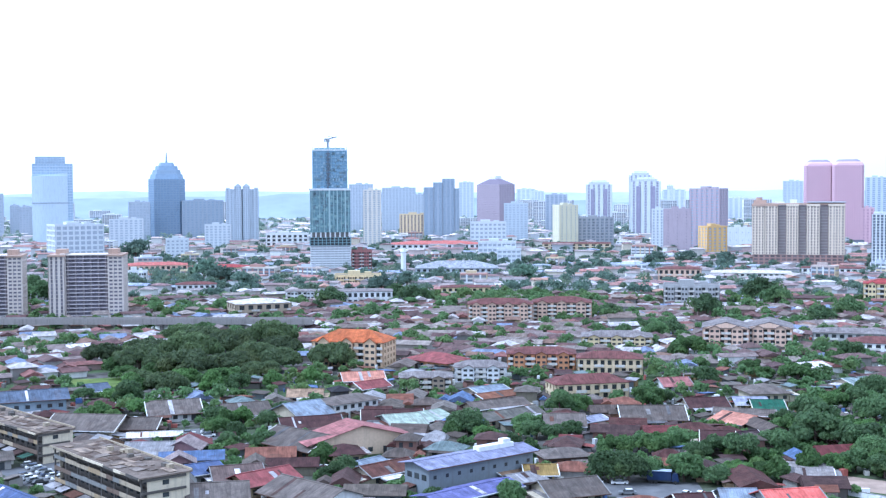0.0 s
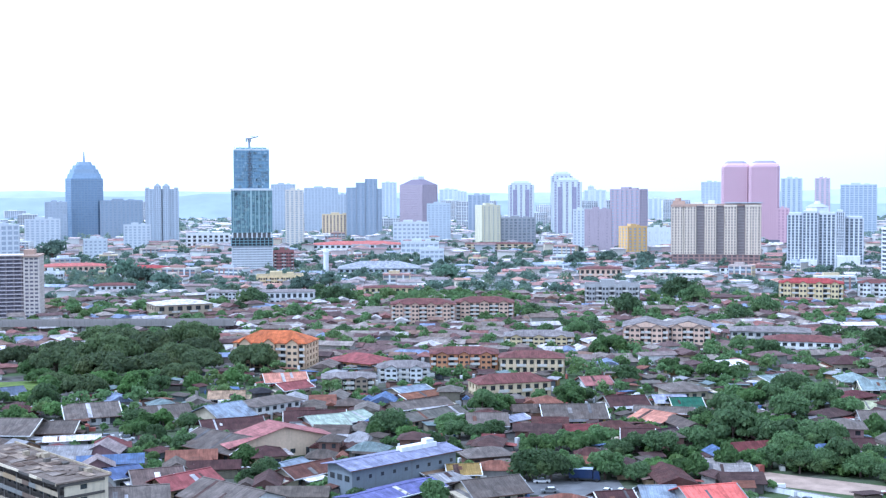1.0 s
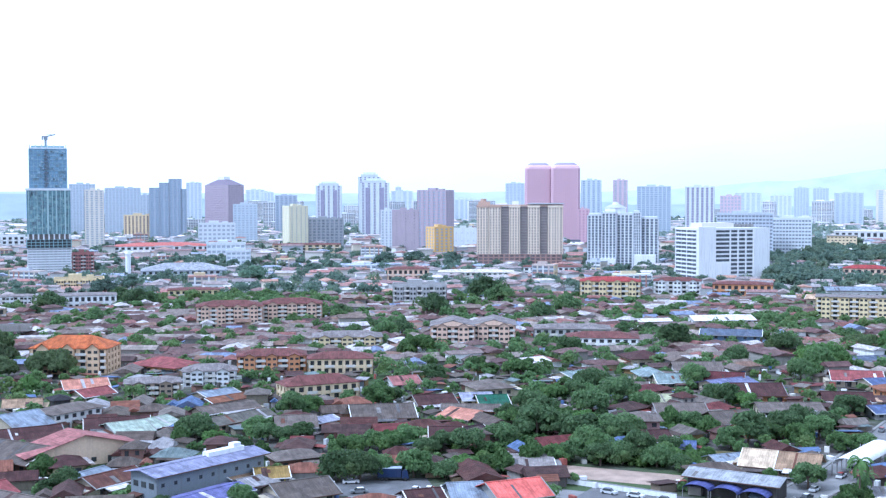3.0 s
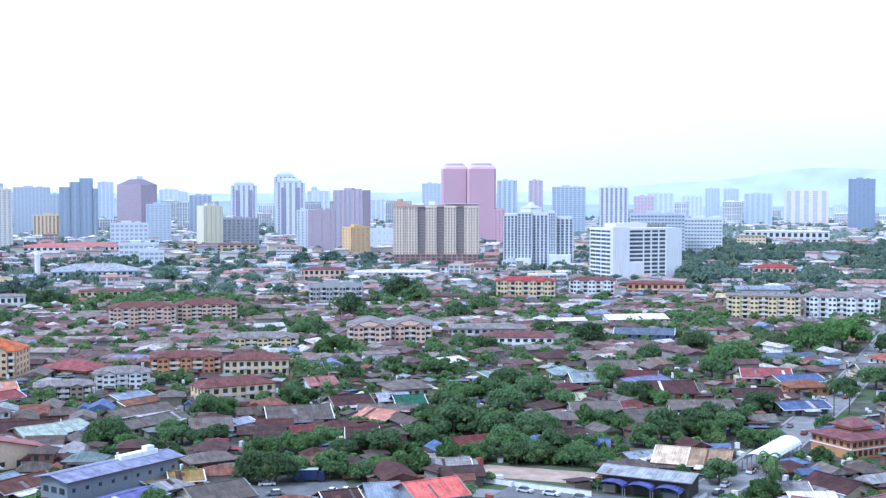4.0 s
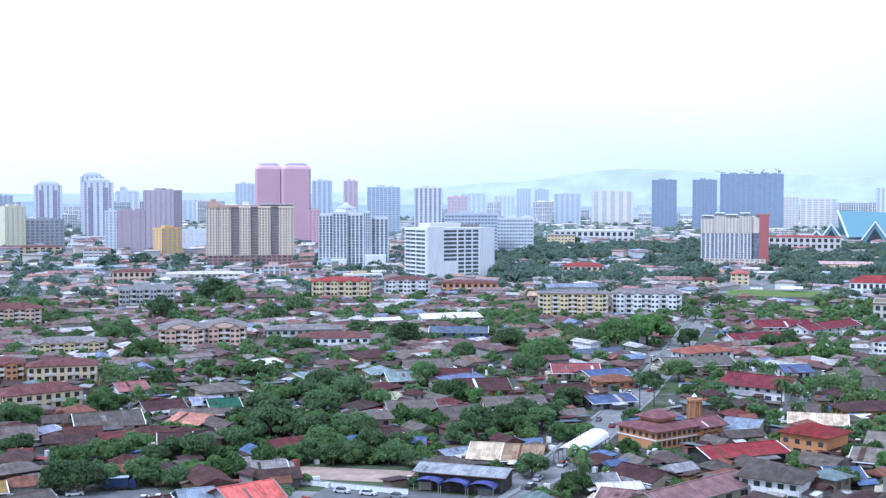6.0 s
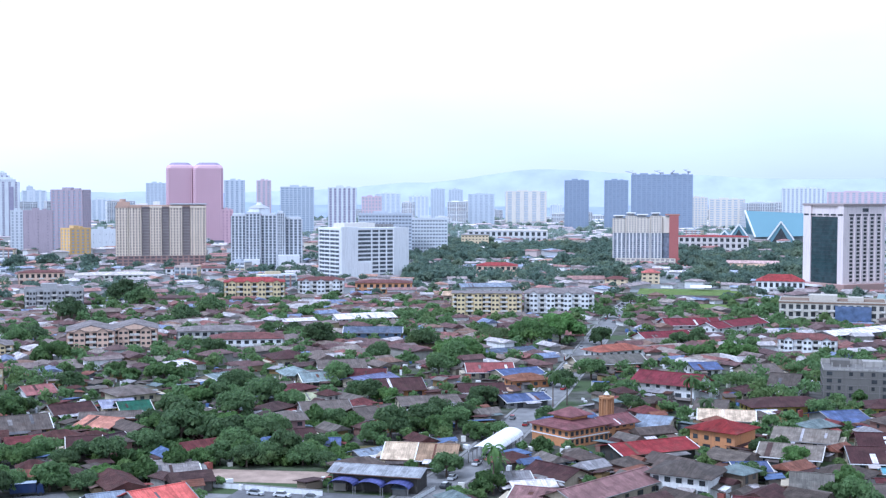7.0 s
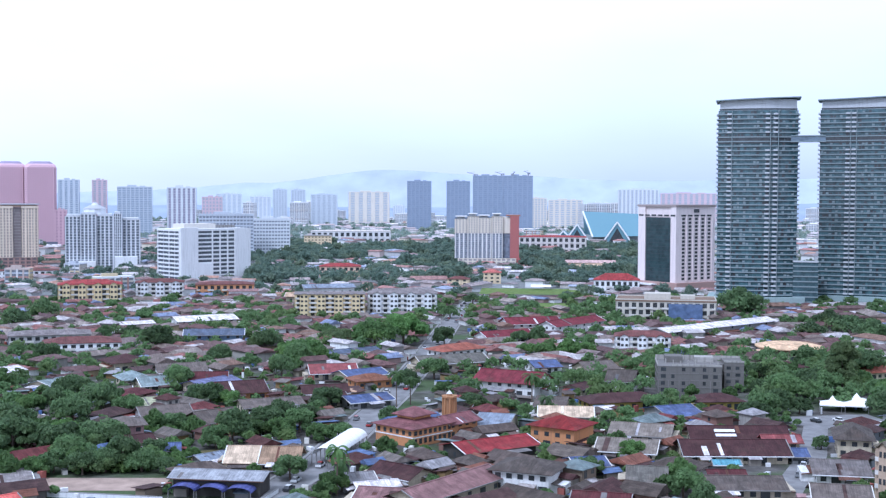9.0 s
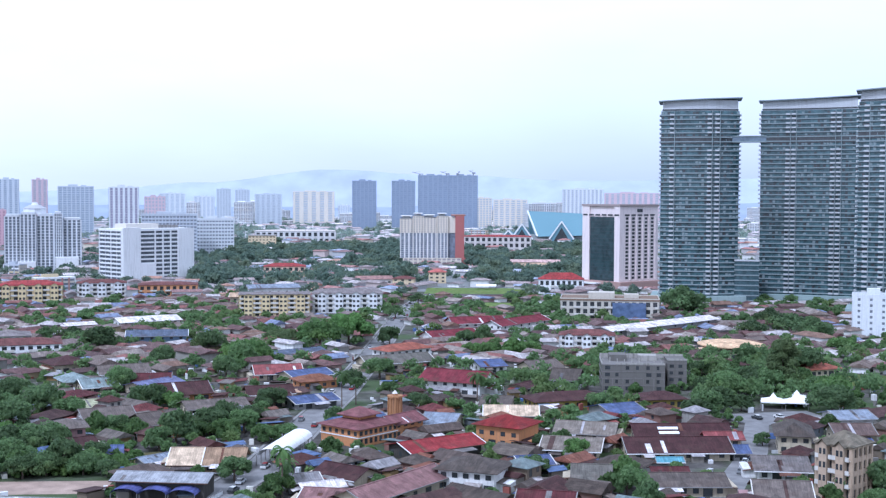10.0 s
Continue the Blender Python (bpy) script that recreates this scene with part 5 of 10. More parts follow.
spire_tower(-1129.4, 1790.4, 59.7, 55.0, 131.6, 32.2)
gabled_tower(-927.7, 1683.8, 48.7, 45.0, 91.9, 28.9)
netted_tower(-512.4, 1108.7, 35.3, 34.0, 121.8, 24.8)
tower_crane(-514.4, 1108.7, 121.8, 35, 9, 9)
shoulder_tower(-694.6, 1950.0, 58.7, 40.0, 102.1, 19.6)
mauve_tower(-643.8, 2096.0, 29.7, 81.3, 105.8, 46.9)
striped_tower(-450.6, 2071.6, 43.0, 40.0, 98.2, 12.3)
striped_tower(-408.9, 2232.9, 39.5, 40.0, 116.7, 10.4)
striped_tower(-373.0, 2086.9, 49.1, 40.0, 103.3, 10.1)
beige_slab(-75.2, 1283.0, 88.4, 26.0, 63.9, 3.4)
pink_tower(-81.5, 1872.2, 40.6, 48.0, 123.1, 2.5)
pink_tower(-40.1, 1863.6, 43.7, 48.0, 123.1, 1.2)
wing_condo(32.1, 1275.5, 72.1, 30.0, 55.9, -1.4)
strip_office(112.1, 1083.3, 69.2, 38.7, 46.6, 25.2)
cream_red_condo(426.3, 1235.8, 67.3, 34.0, 55.0, -19.0)
glass_hotel(474.5, 900.1, 43.1, 42.4, 67.5, -72.8)
curved_tower(458.2, 752.1, 53.0, 26.0, 134.4, -31.3, 5, -4, (0.14, 0.62, 0.72))
curved_tower(532.0, 728.6, 65.2, 26.0, 136.0, -36.1, -3, 8, (0.28, 0.34, 0.74, 0.8))
curved_tower(515.2, 616.0, 46.2, 26.0, 133.7, -39.9, 4, 6, (0.1, 0.3, 0.55, 0.8))
bridge = thing("sky_bridge", 471.0, 710.6, -33.5, "glazed sky bridge between two tall towers", "bridge", z=112.0)
part("deck", Geo().box(-11.1, 11.1, -2.5, 2.5, 0, 0.8), paint("grey_slab", (0.27, 0.31, 0.33)), bridge)
part("glass_side", Geo().box(-11.1, 11.1, -2.2, 2.2, 0.8, 3.9), glazing("bridge_glass", (0.12, 0.16, 0.2)), bridge)
part("bridge_roof", Geo().box(-11.1, 11.1, -2.6, 2.6, 3.9, 4.5), paint("grey_slab", (0.27, 0.31, 0.33)), bridge)
link = thing("link_block", 483.0, 729.5, -33.5, "dark glazed link block between two tall towers", "office block")
part("core", Geo().box(-8.2, 8.2, -7, 7, 0, 31), glazing("link_glass", (0.06, 0.1, 0.115)), link)
g = Geo()
for i in range(9):
    g.box(-8.4, 8.4, -7.4, 7.4, 3.5 * i, 3.5 * i + 0.8)
part("floor_band", g, paint("grey_slab", (0.27, 0.31, 0.33)), link, kind="stuff")
part("roof_rail", Geo().box(-8.4, 8.4, -7.4, -7.1, 31, 32.2), paint("pale_rail", (0.5, 0.52, 0.54)), link)
bare_condo(-457.3, 635.7, 43.1, 24.0, 40.5, 27.9)
bare_condo(-513.1, 612.2, 41.2, 24.0, 40.3, 32.1)
folded_theatre(797.7, 1762.9, 133.4, 70.0, 52.4, -24.3)
tower_crane(792.2, 2375.4, 114.3, 150, 6, 16)
tower_crane(843.8, 2357.5, 115.4, 126, 6, 16)
tower_crane(865.1, 2349.8, 115.4, 266, 6, 16)
tower_crane(894.6, 2338.7, 117.6, 102, 6, 16)

# ---------------------------------------------------------------- flats among the houses
midrise("apartment_block", "cream flats under an orange tiled hip roof", -218.7, 497.3, 32.0, 17.5, 15.6, 5.0, 4, 8, paint("ochre_flat", (0.64, 0.47, 0.31)), sheet_roof("orange_tile", (0.42, 0.13, 0.045), rust=0.2), hip=4.8)
midrise("apartment_block", "pink-cream flats with maroon hip roof", -206.4, 680.3, 36.2, 18.1, 15.0, 16.9, 5, 10, paint("pink_flat", (0.64, 0.46, 0.35)), sheet_roof("maroon_tile", (0.14, 0.06, 0.055)), hip=3.0)
midrise("apartment_block", "pink-cream flats with maroon hip roof", -175.8, 705.1, 33.9, 16.9, 14.6, 14.0, 5, 9, paint("pink_flat", (0.64, 0.46, 0.35)), sheet_roof("maroon_tile", (0.14, 0.06, 0.055)), hip=3.0)
midrise("apartment_block", "cream flats with grey gabled roof", -69.1, 607.3, 21.0, 24.0, 13.6, 6.5, 4, 6, paint("pink_flat", (0.64, 0.46, 0.35)), sheet_roof("grey_sheet", (0.2, 0.19, 0.185)), hip=3.2, gable=0.0)
midrise("apartment_block", "cream flats with pale gabled roof", -49.1, 613.4, 20.8, 24.0, 13.6, 4.6, 4, 6, paint("pink_flat", (0.64, 0.46, 0.35)), sheet_roof("grey_sheet", (0.2, 0.19, 0.185)), hip=3.2, gable=0.0)
midrise("apartment_block", "yellow flats with dark roof", -119.1, 588.1, 32.7, 16.3, 8.7, 11.5, 3, 9, paint("yellow_flat", (0.68, 0.56, 0.33)), sheet_roof("grey_sheet", (0.2, 0.19, 0.185)), hip=2.5)
midrise("apartment_block", "orange walk-up flats with maroon hip roof", -136.7, 511.7, 28.3, 14.2, 9.2, 15.0, 3, 8, paint("orange_flat", (0.54, 0.27, 0.14)), sheet_roof("maroon_tile", (0.14, 0.06, 0.055)), hip=2.5)
midrise("apartment_block", "cream flats with red-brown roof", -105.7, 507.0, 26.2, 13.1, 9.0, 11.8, 2, 9, paint("cream_flat", (0.65, 0.53, 0.35)), sheet_roof("maroon_tile", (0.14, 0.06, 0.055)), hip=2.5)
midrise("apartment_block", "white walk-up flats with grey roof", -150.5, 468.7, 19.8, 9.9, 8.4, 17.8, 3, 7, WHITE, sheet_roof("grey_sheet", (0.2, 0.19, 0.185)), hip=2.5)
midrise("apartment_block", "brown walk-up block with low grey roof", -162.6, 437.4, 19.1, 11.0, 7.6, 20.5, 3, 6, paint("brown_flat", (0.35, 0.28, 0.21)), sheet_roof("grey_sheet", (0.2, 0.19, 0.185)), hip=1.8)
midrise("apartment_block", "cream house block with maroon hip roof", -100.4, 441.0, 27.1, 11.0, 8.9, 32.6, 2, 8, paint("cream_flat", (0.65, 0.53, 0.35)), sheet_roof("maroon_tile", (0.14, 0.06, 0.055)), hip=3.0)
midrise("apartment_block", "grey flats with flat roof", -117.1, 828.3, 35.6, 17.8, 13.6, 8.0, 4, 9, paint("grey_flat", (0.37, 0.37, 0.37)), sheet_roof("grey_sheet", (0.2, 0.19, 0.185)), hip=0.4)
midrise("apartment_block", "yellow flats with red tiled roof", 13.0, 878.2, 41.3, 20.6, 16.9, -0.8, 4, 9, paint("yellow_flat", (0.68, 0.56, 0.33)), sheet_roof("red_tile", (0.28, 0.05, 0.05)), hip=3.0)
midrise("apartment_block", "white flats with maroon roof", 62.1, 905.7, 33.0, 16.5, 15.0, -3.9, 4, 7, WHITE, sheet_roof("maroon_tile", (0.14, 0.06, 0.055)), hip=2.5)
midrise("apartment_block", "orange row of shops", 111.6, 928.9, 42.0, 21.0, 10.6, -6.9, 2, 9, paint("orange_flat", (0.54, 0.27, 0.14)), sheet_roof("maroon_tile", (0.14, 0.06, 0.055)), hip=2.0)
midrise("apartment_block", "yellow and white flats", 156.4, 756.3, 42.6, 21.3, 14.9, -11.7, 5, 10, paint("yellow_flat", (0.68, 0.56, 0.33)), sheet_roof("grey_sheet", (0.2, 0.19, 0.185)), hip=1.0)
midrise("apartment_block", "white flats with dark roof", 206.7, 767.6, 43.5, 21.8, 15.4, -15.1, 4, 10, WHITE, sheet_roof("grey_sheet", (0.2, 0.19, 0.185)), hip=3.0)
midrise("school_block", "long grey school building", -10.1, 637.1, 37.7, 18.8, 8.2, 0.9, 2, 10, paint("grey_flat", (0.37, 0.37, 0.37)), sheet_roof("grey_sheet", (0.2, 0.19, 0.185)), hip=2.0, category="school")
midrise("school_block", "white school building with brown roof", 5.0, 601.7, 34.2, 17.1, 8.3, -0.5, 2, 9, WHITE, sheet_roof("maroon_tile", (0.14, 0.06, 0.055)), hip=2.5, category="school")
screened = midrise("office_block", "yellow office with blue screened front", 345.4, 668.5, 58.0, 29.0, 13.2, -27.3, 3, 14, paint("office_cream", (0.5, 0.47, 0.41)), paint("dark_deck", (0.11, 0.1, 0.085)), hip=0.4, pier=0.4, band=0.36, category="office")
part("blue_screen", Geo().box(1.7, 21.5, -16.3, -14.3, 1.5, 11.7), glazing("blue_screen", (0.1, 0.14, 0.24)), screened, "blue glass screen")
part("brown_cornice", Geo().box(-29.8, 29.8, -15.3, 15.3, 12.8, 13.7), paint("brown_cornice", (0.2, 0.14, 0.1)), screened)
unfinished_block()
midrise("apartment_block", "white walk-up flats with brown roof", 264.8, 536.0, 25.6, 12.8, 10.7, -26.3, 3, 7, WHITE, sheet_roof("maroon_tile", (0.14, 0.06, 0.055)), hip=2.5)
midrise("apartment_block", "yellow walk-up flats with flat roof", -403.1, 925.2, 36.8, 18.4, 9.3, 23.5, 3, 8, paint("yellow_flat", (0.68, 0.56, 0.33)), sheet_roof("grey_sheet", (0.2, 0.19, 0.185)), hip=0.4)
midrise("school_block", "long white school with dark roof", -335.6, 775.7, 41.8, 20.9, 10.8, 23.4, 2, 11, WHITE, sheet_roof("grey_sheet", (0.2, 0.19, 0.185)), hip=1.5, category="school")
midrise("apartment_block", "white walk-up flats among trees", -378.6, 771.8, 22.2, 11.1, 9.8, 26.1, 3, 6, WHITE, sheet_roof("grey_sheet", (0.2, 0.19, 0.185)), hip=1.5)
midrise("hall", "low blue-grey hall with ridged roof", -367.7, 1073.6, 74.7, 40.0, 14.0, 18.9, 2, 14, paint("blue_grey_hall", (0.42, 0.46, 0.5)), sheet_roof("slate_hall_roof", (0.3, 0.33, 0.36)), hip=6.0, category="hall")
midrise("office_block", "red-brick office block with white bands", -480.9, 1113.6, 18.9, 9.4, 20.1, 23.4, 6, 6, paint("red_brick_block", (0.34, 0.16, 0.15)), sheet_roof("grey_sheet", (0.2, 0.19, 0.185)), hip=0.4, category="office")
midrise("market_hall", "long market hall under red roofs", -555.6, 1535.0, 118.4, 59.2, 14.1, 19.9, 2, 16, WHITE, sheet_roof("market_red", (0.42, 0.14, 0.12)), hip=4.0, category="market")
midrise("shop_row", "ochre row of shophouses", -286.0, 855.0, 35.5, 17.7, 8.7, 18.5, 2, 8, paint("yellow_flat", (0.68, 0.56, 0.33)), sheet_roof("maroon_tile", (0.14, 0.06, 0.055)), hip=1.5, category="shophouse")
midrise("school_block", "pale pink school building", -160.7, 1064.9, 35.7, 17.8, 12.2, 8.6, 2, 8, paint("pink_flat", (0.64, 0.46, 0.35)), sheet_roof("maroon_tile", (0.14, 0.06, 0.055)), hip=2.0, category="school")
midrise("shop_row", "long pale row of shophouses", -102.7, 1088.3, 66.4, 33.2, 8.7, 5.4, 2, 14, paint("pale_green_row", (0.5, 0.53, 0.47)), sheet_roof("pale_hall_roof", (0.55, 0.54, 0.5)), hip=2.0, category="shophouse")
midrise("hall", "tan hall under a broad pale roof", -363.6, 679.8, 33.4, 24.0, 11.2, 42.9, 2, 6, paint("tan_hall", (0.4, 0.33, 0.24)), sheet_roof("pale_hall_roof", (0.55, 0.54, 0.5)), hip=2.5, category="hall")
midrise("apartment_block", "white cottages on a green slope", -496.3, 826.2, 29.7, 14.9, 9.1, 31.0, 2, 7, WHITE, sheet_roof("maroon_tile", (0.14, 0.06, 0.055)), hip=2.0)
midrise("shop_row", "long row of shophouses under red roofs", -650.9, 1009.1, 59.7, 29.8, 12.3, 32.8, 2, 12, paint("pink_flat", (0.64, 0.46, 0.35)), sheet_roof("market_red", (0.42, 0.14, 0.12)), hip=2.5, category="shophouse")
midrise("apartment_block", "white flats beside a viaduct", -592.0, 888.2, 18.5, 9.2, 11.5, 33.7, 3, 5, WHITE, sheet_roof("grey_sheet", (0.2, 0.19, 0.185)), hip=0.4)
midrise("hall", "white building with red hip roof", 240.7, 1117.2, 37.3, 18.6, 12.8, -12.2, 2, 7, paint("pink_flat", (0.64, 0.46, 0.35)), sheet_roof("red_tile", (0.28, 0.05, 0.05)), hip=3.0, category="hall")
midrise("school_block", "white building with crimson hip roof", 404.3, 864.3, 33.8, 16.9, 16.2, -25.1, 2, 8, WHITE, sheet_roof("red_tile", (0.28, 0.05, 0.05)), hip=5.0, category="school")
midrise("hall", "long pale civic building with red roof lights", 607.5, 1497.1, 86.8, 43.4, 24.6, -22.1, 3, 12, paint("civic_pale", (0.6, 0.56, 0.54)), sheet_roof("red_tile", (0.28, 0.05, 0.05)), hip=2.0, category="hall")
midrise("depot", "very long pale depot building", 428.7, 1909.2, 124.5, 62.2, 21.4, -12.7, 2, 14, paint("depot_pale", (0.62, 0.62, 0.62)), sheet_roof("pale_hall_roof", (0.55, 0.54, 0.5)), hip=2.0, category="depot")
midrise("depot", "low shed with white roof among trees", 245.1, 1532.8, 56.8, 28.4, 9.2, -9.1, 1, 6, WHITE, sheet_roof("white_sheet", (0.75, 0.75, 0.75)), hip=2.5, category="depot")
midrise("shop_row", "white shophouses along the avenue", -36.9, 1148.9, 52.5, 26.2, 9.5, 1.8, 2, 10, WHITE, sheet_roof("maroon_tile", (0.14, 0.06, 0.055)), hip=1.5, category="shophouse")
midrise("shop_row", "cream shophouses along the avenue", -371.1, 1569.3, 87.1, 43.6, 12.4, 13.3, 3, 10, paint("cream_flat", (0.65, 0.53, 0.35)), sheet_roof("maroon_tile", (0.14, 0.06, 0.055)), hip=1.5, category="shophouse")
midrise("apartment_block", "white far walk-up flats with balconies", -776.7, 1537.2, 58.2, 29.1, 21.9, 26.8, 4, 8, WHITE, sheet_roof("grey_sheet", (0.2, 0.19, 0.185)), hip=0.4)
midrise("hall", "pale bus hall with curved roof", -595.1, 1031.9, 57.8, 28.9, 9.7, 30.0, 1, 8, paint("cream_flat", (0.65, 0.53, 0.35)), sheet_roof("red_tile", (0.28, 0.05, 0.05)), hip=2.5, category="hall")
# a pale round tower of unknown use
pale_shaft = thing("water_tower", -411.8, 1050.6, 0, "slim pale round tower above the roofs", "tower")
part("shaft", Geo().tube(0, 0, 0, 22.6, 2.4, 12), WHITE, pale_shaft)
part("cap", Geo().tube(0, 0, 22.6, 25.6, 3.0, 12, 2.2), WHITE, pale_shaft)


# ---------------------------------------------------------------- trees
def quads_mesh(name, v, material):
    """v: n x 4 x 3 corners of separate leaf clumps"""
    n = len(v)
    me = bpy.data.meshes.new(name)
    me.vertices.add(4 * n)
    me.vertices.foreach_set("co", v.reshape(-1).astype(np.float32))
    me.loops.add(4 * n)
    me.loops.foreach_set("vertex_index", np.arange(4 * n, dtype=np.int32))
    me.polygons.add(n)
    me.polygons.foreach_set("loop_start", np.arange(0, 4 * n, 4, dtype=np.int32))
    me.update(calc_edges=True)
    me.materials.append(material)
    return me


def clumps(rng, centres, radii, count, size, flat=0.75):
    """leaf clumps on the shells of lobes"""
    k = rng.integers(0, len(centres), count)
    d = rng.normal(size=(count, 3))
    d[:, 2] = np.abs(d[:, 2]) * 1.1 - 0.45
    d /= np.linalg.norm(d, axis=1)[:, None]
    r = radii[k] * (0.62 + 0.5 * rng.random(count) ** 0.7)
    p = centres[k] + d * r[:, None] * np.array([1, 1, flat])
    nrm = d + 0.5 * rng.normal(size=(count, 3))
    nrm /= np.linalg.norm(nrm, axis=1)[:, None]
    a = np.cross(nrm, rng.normal(size=(count, 3)))
    a /= np.linalg.norm(a, axis=1)[:, None]
    b = np.cross(nrm, a)
    s = size * (0.6 + 0.8 * rng.random(count))[:, None]
    bend = nrm * s * 0.35
    return np.stack([p - a * s, p - b * s * 0.78 - bend, p + a * s, p + b * s * 0.78 + bend * 0.4], 1)


def crown_quads(rng, r, h, count, size, spread=1.0, far=False):
    n = int(rng.integers(8, 12)) if far else int(rng.integers(18, 26))
    th, rad = rng.random(n) * 2 * math.pi, r * 0.7 * np.sqrt(rng.random(n))
    fall = 0.35 + 0.75 * rng.random(n)
    c = np.stack([rad * np.cos(th) * spread, rad * np.sin(th), h - r * 0.38 - rad * 0.25 - (h - r * 0.75) * fall * (rad / r) ** 0.7], 1)
    rr = r * ((0.32 if far else 0.14) + (0.26 if far else 0.34) * rng.random(n) ** 1.5)
    return clumps(rng, c, rr, count, size), c


def broad_tree(seed, r, h, material, count=2600, size=0.4):
    rng = np.random.default_rng(seed)
    t = new("tree")
    q, lobes = crown_quads(rng, r, h, count, size)
    ob = new("crown", quads_mesh("crown", q, material))
    ob.parent = t
    g = Geo().tube(0, 0, -0.3, h * 0.45, r * 0.07, 7, r * 0.045)
    for c in lobes[:7]:
        g.beam((0, 0, h * 0.3), tuple(c), r * 0.035)
    part("trunk", g, BARK, t)
    return t


def palm(seed, h, material):
    rng = np.random.default_rng(seed)
    t = new("palm_tree")
    part("trunk", Geo().tube(0, 0, -0.3, h, 0.22, 7, 0.13), BARK, t)
    qs = []
    for i in range(18):
        a, up = i * 2.4 + rng.random(), 0.9 - 0.08 * i
        p, step = np.array([0, 0, h]), 0.55
        side = np.array([-math.sin(a), math.cos(a), 0])
        for k in range(7):
            q = p + step * np.array([math.cos(a) * math.cos(up), math.sin(a) * math.cos(up), math.sin(up)])
            wd = 0.5 * math.sin(math.pi * (k + 0.7) / 8)
            dr = np.array([0, 0, -0.25 * wd * 2])
            qs += [[p, q, q + side * wd + dr, p + side * wd + dr], [q, p, p - side * wd + dr, q - side * wd + dr]]
            p, up = q, up - 0.28
    ob = new("fronds", quads_mesh("fronds", np.array(qs), material))
    ob.parent = t
    return t


TREE_KINDS = [broad_tree(s, r, h, m, n) for s, r, h, m, n in ((1, 5.0, 9.0, LEAF_A, 3800), (2, 6.5, 10.5, LEAF_A, 5400), (3, 4.0, 8.0, LEAF_B, 2700), (4, 5.5, 8.0, LEAF_B, 4200), (5, 3.2, 5.6, LEAF_B, 2000), (6, 7.5, 10.5, LEAF_A, 6600), (7, 6.0, 8.0, LEAF_FAR, 2000), (8, 5.0, 7.4, LEAF_TOWN, 1700))]


def rain_tree(seed, r, h, material, count):
    """a wide, flat-topped crown of many flattened lobes on spreading limbs"""
    rng = np.random.default_rng(seed)
    t = new("tree")
    n = 46
    th, rad = rng.random(n) * 2 * math.pi, r * 0.84 * np.sqrt(rng.random(n))
    c = np.stack([rad * np.cos(th), rad * np.sin(th), h - 2.4 - (h * 0.42) * (rad / r) ** 2 - rng.random(n) * 2.6], 1)
    rr = r * (0.18 + 0.16 * rng.random(n))
    ob = new("crown", quads_mesh("crown", clumps(rng, c, rr, count, 0.56, 0.72), material))
    ob.parent = t
    g = Geo().tube(0, 0, -0.3, h * 0.35, r * 0.06, 8, r * 0.045)
    for k in c[:12]:
        g.beam((0, 0, h * 0.3), (k[0] * 0.55, k[1] * 0.55, h * 0.55), r * 0.035)
        g.beam((k[0] * 0.55, k[1] * 0.55, h * 0.55), tuple(k), r * 0.02)
    part("trunk", g, BARK, t)
    return t


RAIN = [rain_tree(21, 11.0, 11.5, LEAF_RAIN, 11000), rain_tree(22, 9.0, 10.0, LEAF_RAIN, 8500), broad_tree(9, 7.5, 22.0, LEAF_RAIN, 9000, 0.5), rain_tree(23, 10.5, 14.0, LEAF_FRESH, 12000)]
PALMS = [palm(1, 9.0, LEAF_B), palm(2, 7.0, LEAF_A)]
USED = set()
TREE_LABELS = ["rounded broadleaf tree with dense green crown", "tall spreading shade tree with dark crown", "small light-green garden tree between houses", "wide low tree with uneven green crown", "bushy young tree beside a house", "old rain tree with broad dark crown", "green street tree of the farther town", "rounded tree of the farther town, leaves paled for haze"]


def plant(kind, x, y, s=1.0, turn=None, mark=True):
    """a tree of one of the kinds, or a palm (kind 8 and up)"""
    src = (TREE_KINDS + PALMS + RAIN)[kind]
    turn = (x * 37 + y * 91) % 360 if turn is None else turn
    m = pose(x, y, 0, 0, 0, turn) @ Matrix.Diagonal((s, s, s * (0.9 + ((x * 13 + y * 7) % 10) * 0.03), 1))
    if kind in USED:
        ob = copy_thing(src, m)
    else:
        USED.add(kind)
        ob = src
        tagged(ob, TREE_LABELS[kind] if kind < 8 else "slim palm tree with drooping fronds" if kind < 10 else "wide flat-topped rain tree with dark layered crown" if kind < 12 else "very tall dark tree with ragged layered crown" if kind < 13 else "wide fresh-green shade tree with domed crown", "tree", "kampung trees")
        ob.matrix_basis = m
        return ob
    ob.scale = m.to_scale()
    return ob


def grove(x, y, w, d, rot, n, kinds, s0, s1, seed):
    """a stand of trees over a rectangle of ground"""
    rng = random.Random(seed)
    c, si = math.cos(radians(rot)), math.sin(radians(rot))
    for i in range(n):
        a, b = (rng.random() - 0.5) * w, (rng.random() - 0.5) * d
        plant(rng.choice(kinds), x + a * c - b * si, y + a * si + b * c, s0 + (s1 - s0) * rng.random())
    take(x, y, w, d, rot, 0.0)

FASCIA = [WHITE, CONCRETE, paint("brown_fascia", (0.10, 0.06, 0.045))]
PATCH = [ZINC, sheet_roof("patch_rust", (0.13, 0.065, 0.045)), sheet_roof("patch_grey", (0.19, 0.19, 0.185)), sheet_roof("patch_brown", (0.07, 0.045, 0.04)), sheet_roof("patch_slate", (0.11, 0.115, 0.12)), sheet_roof("patch_rust", (0.13, 0.065, 0.045)), sheet_roof("patch_white", (0.68, 0.69, 0.7))]


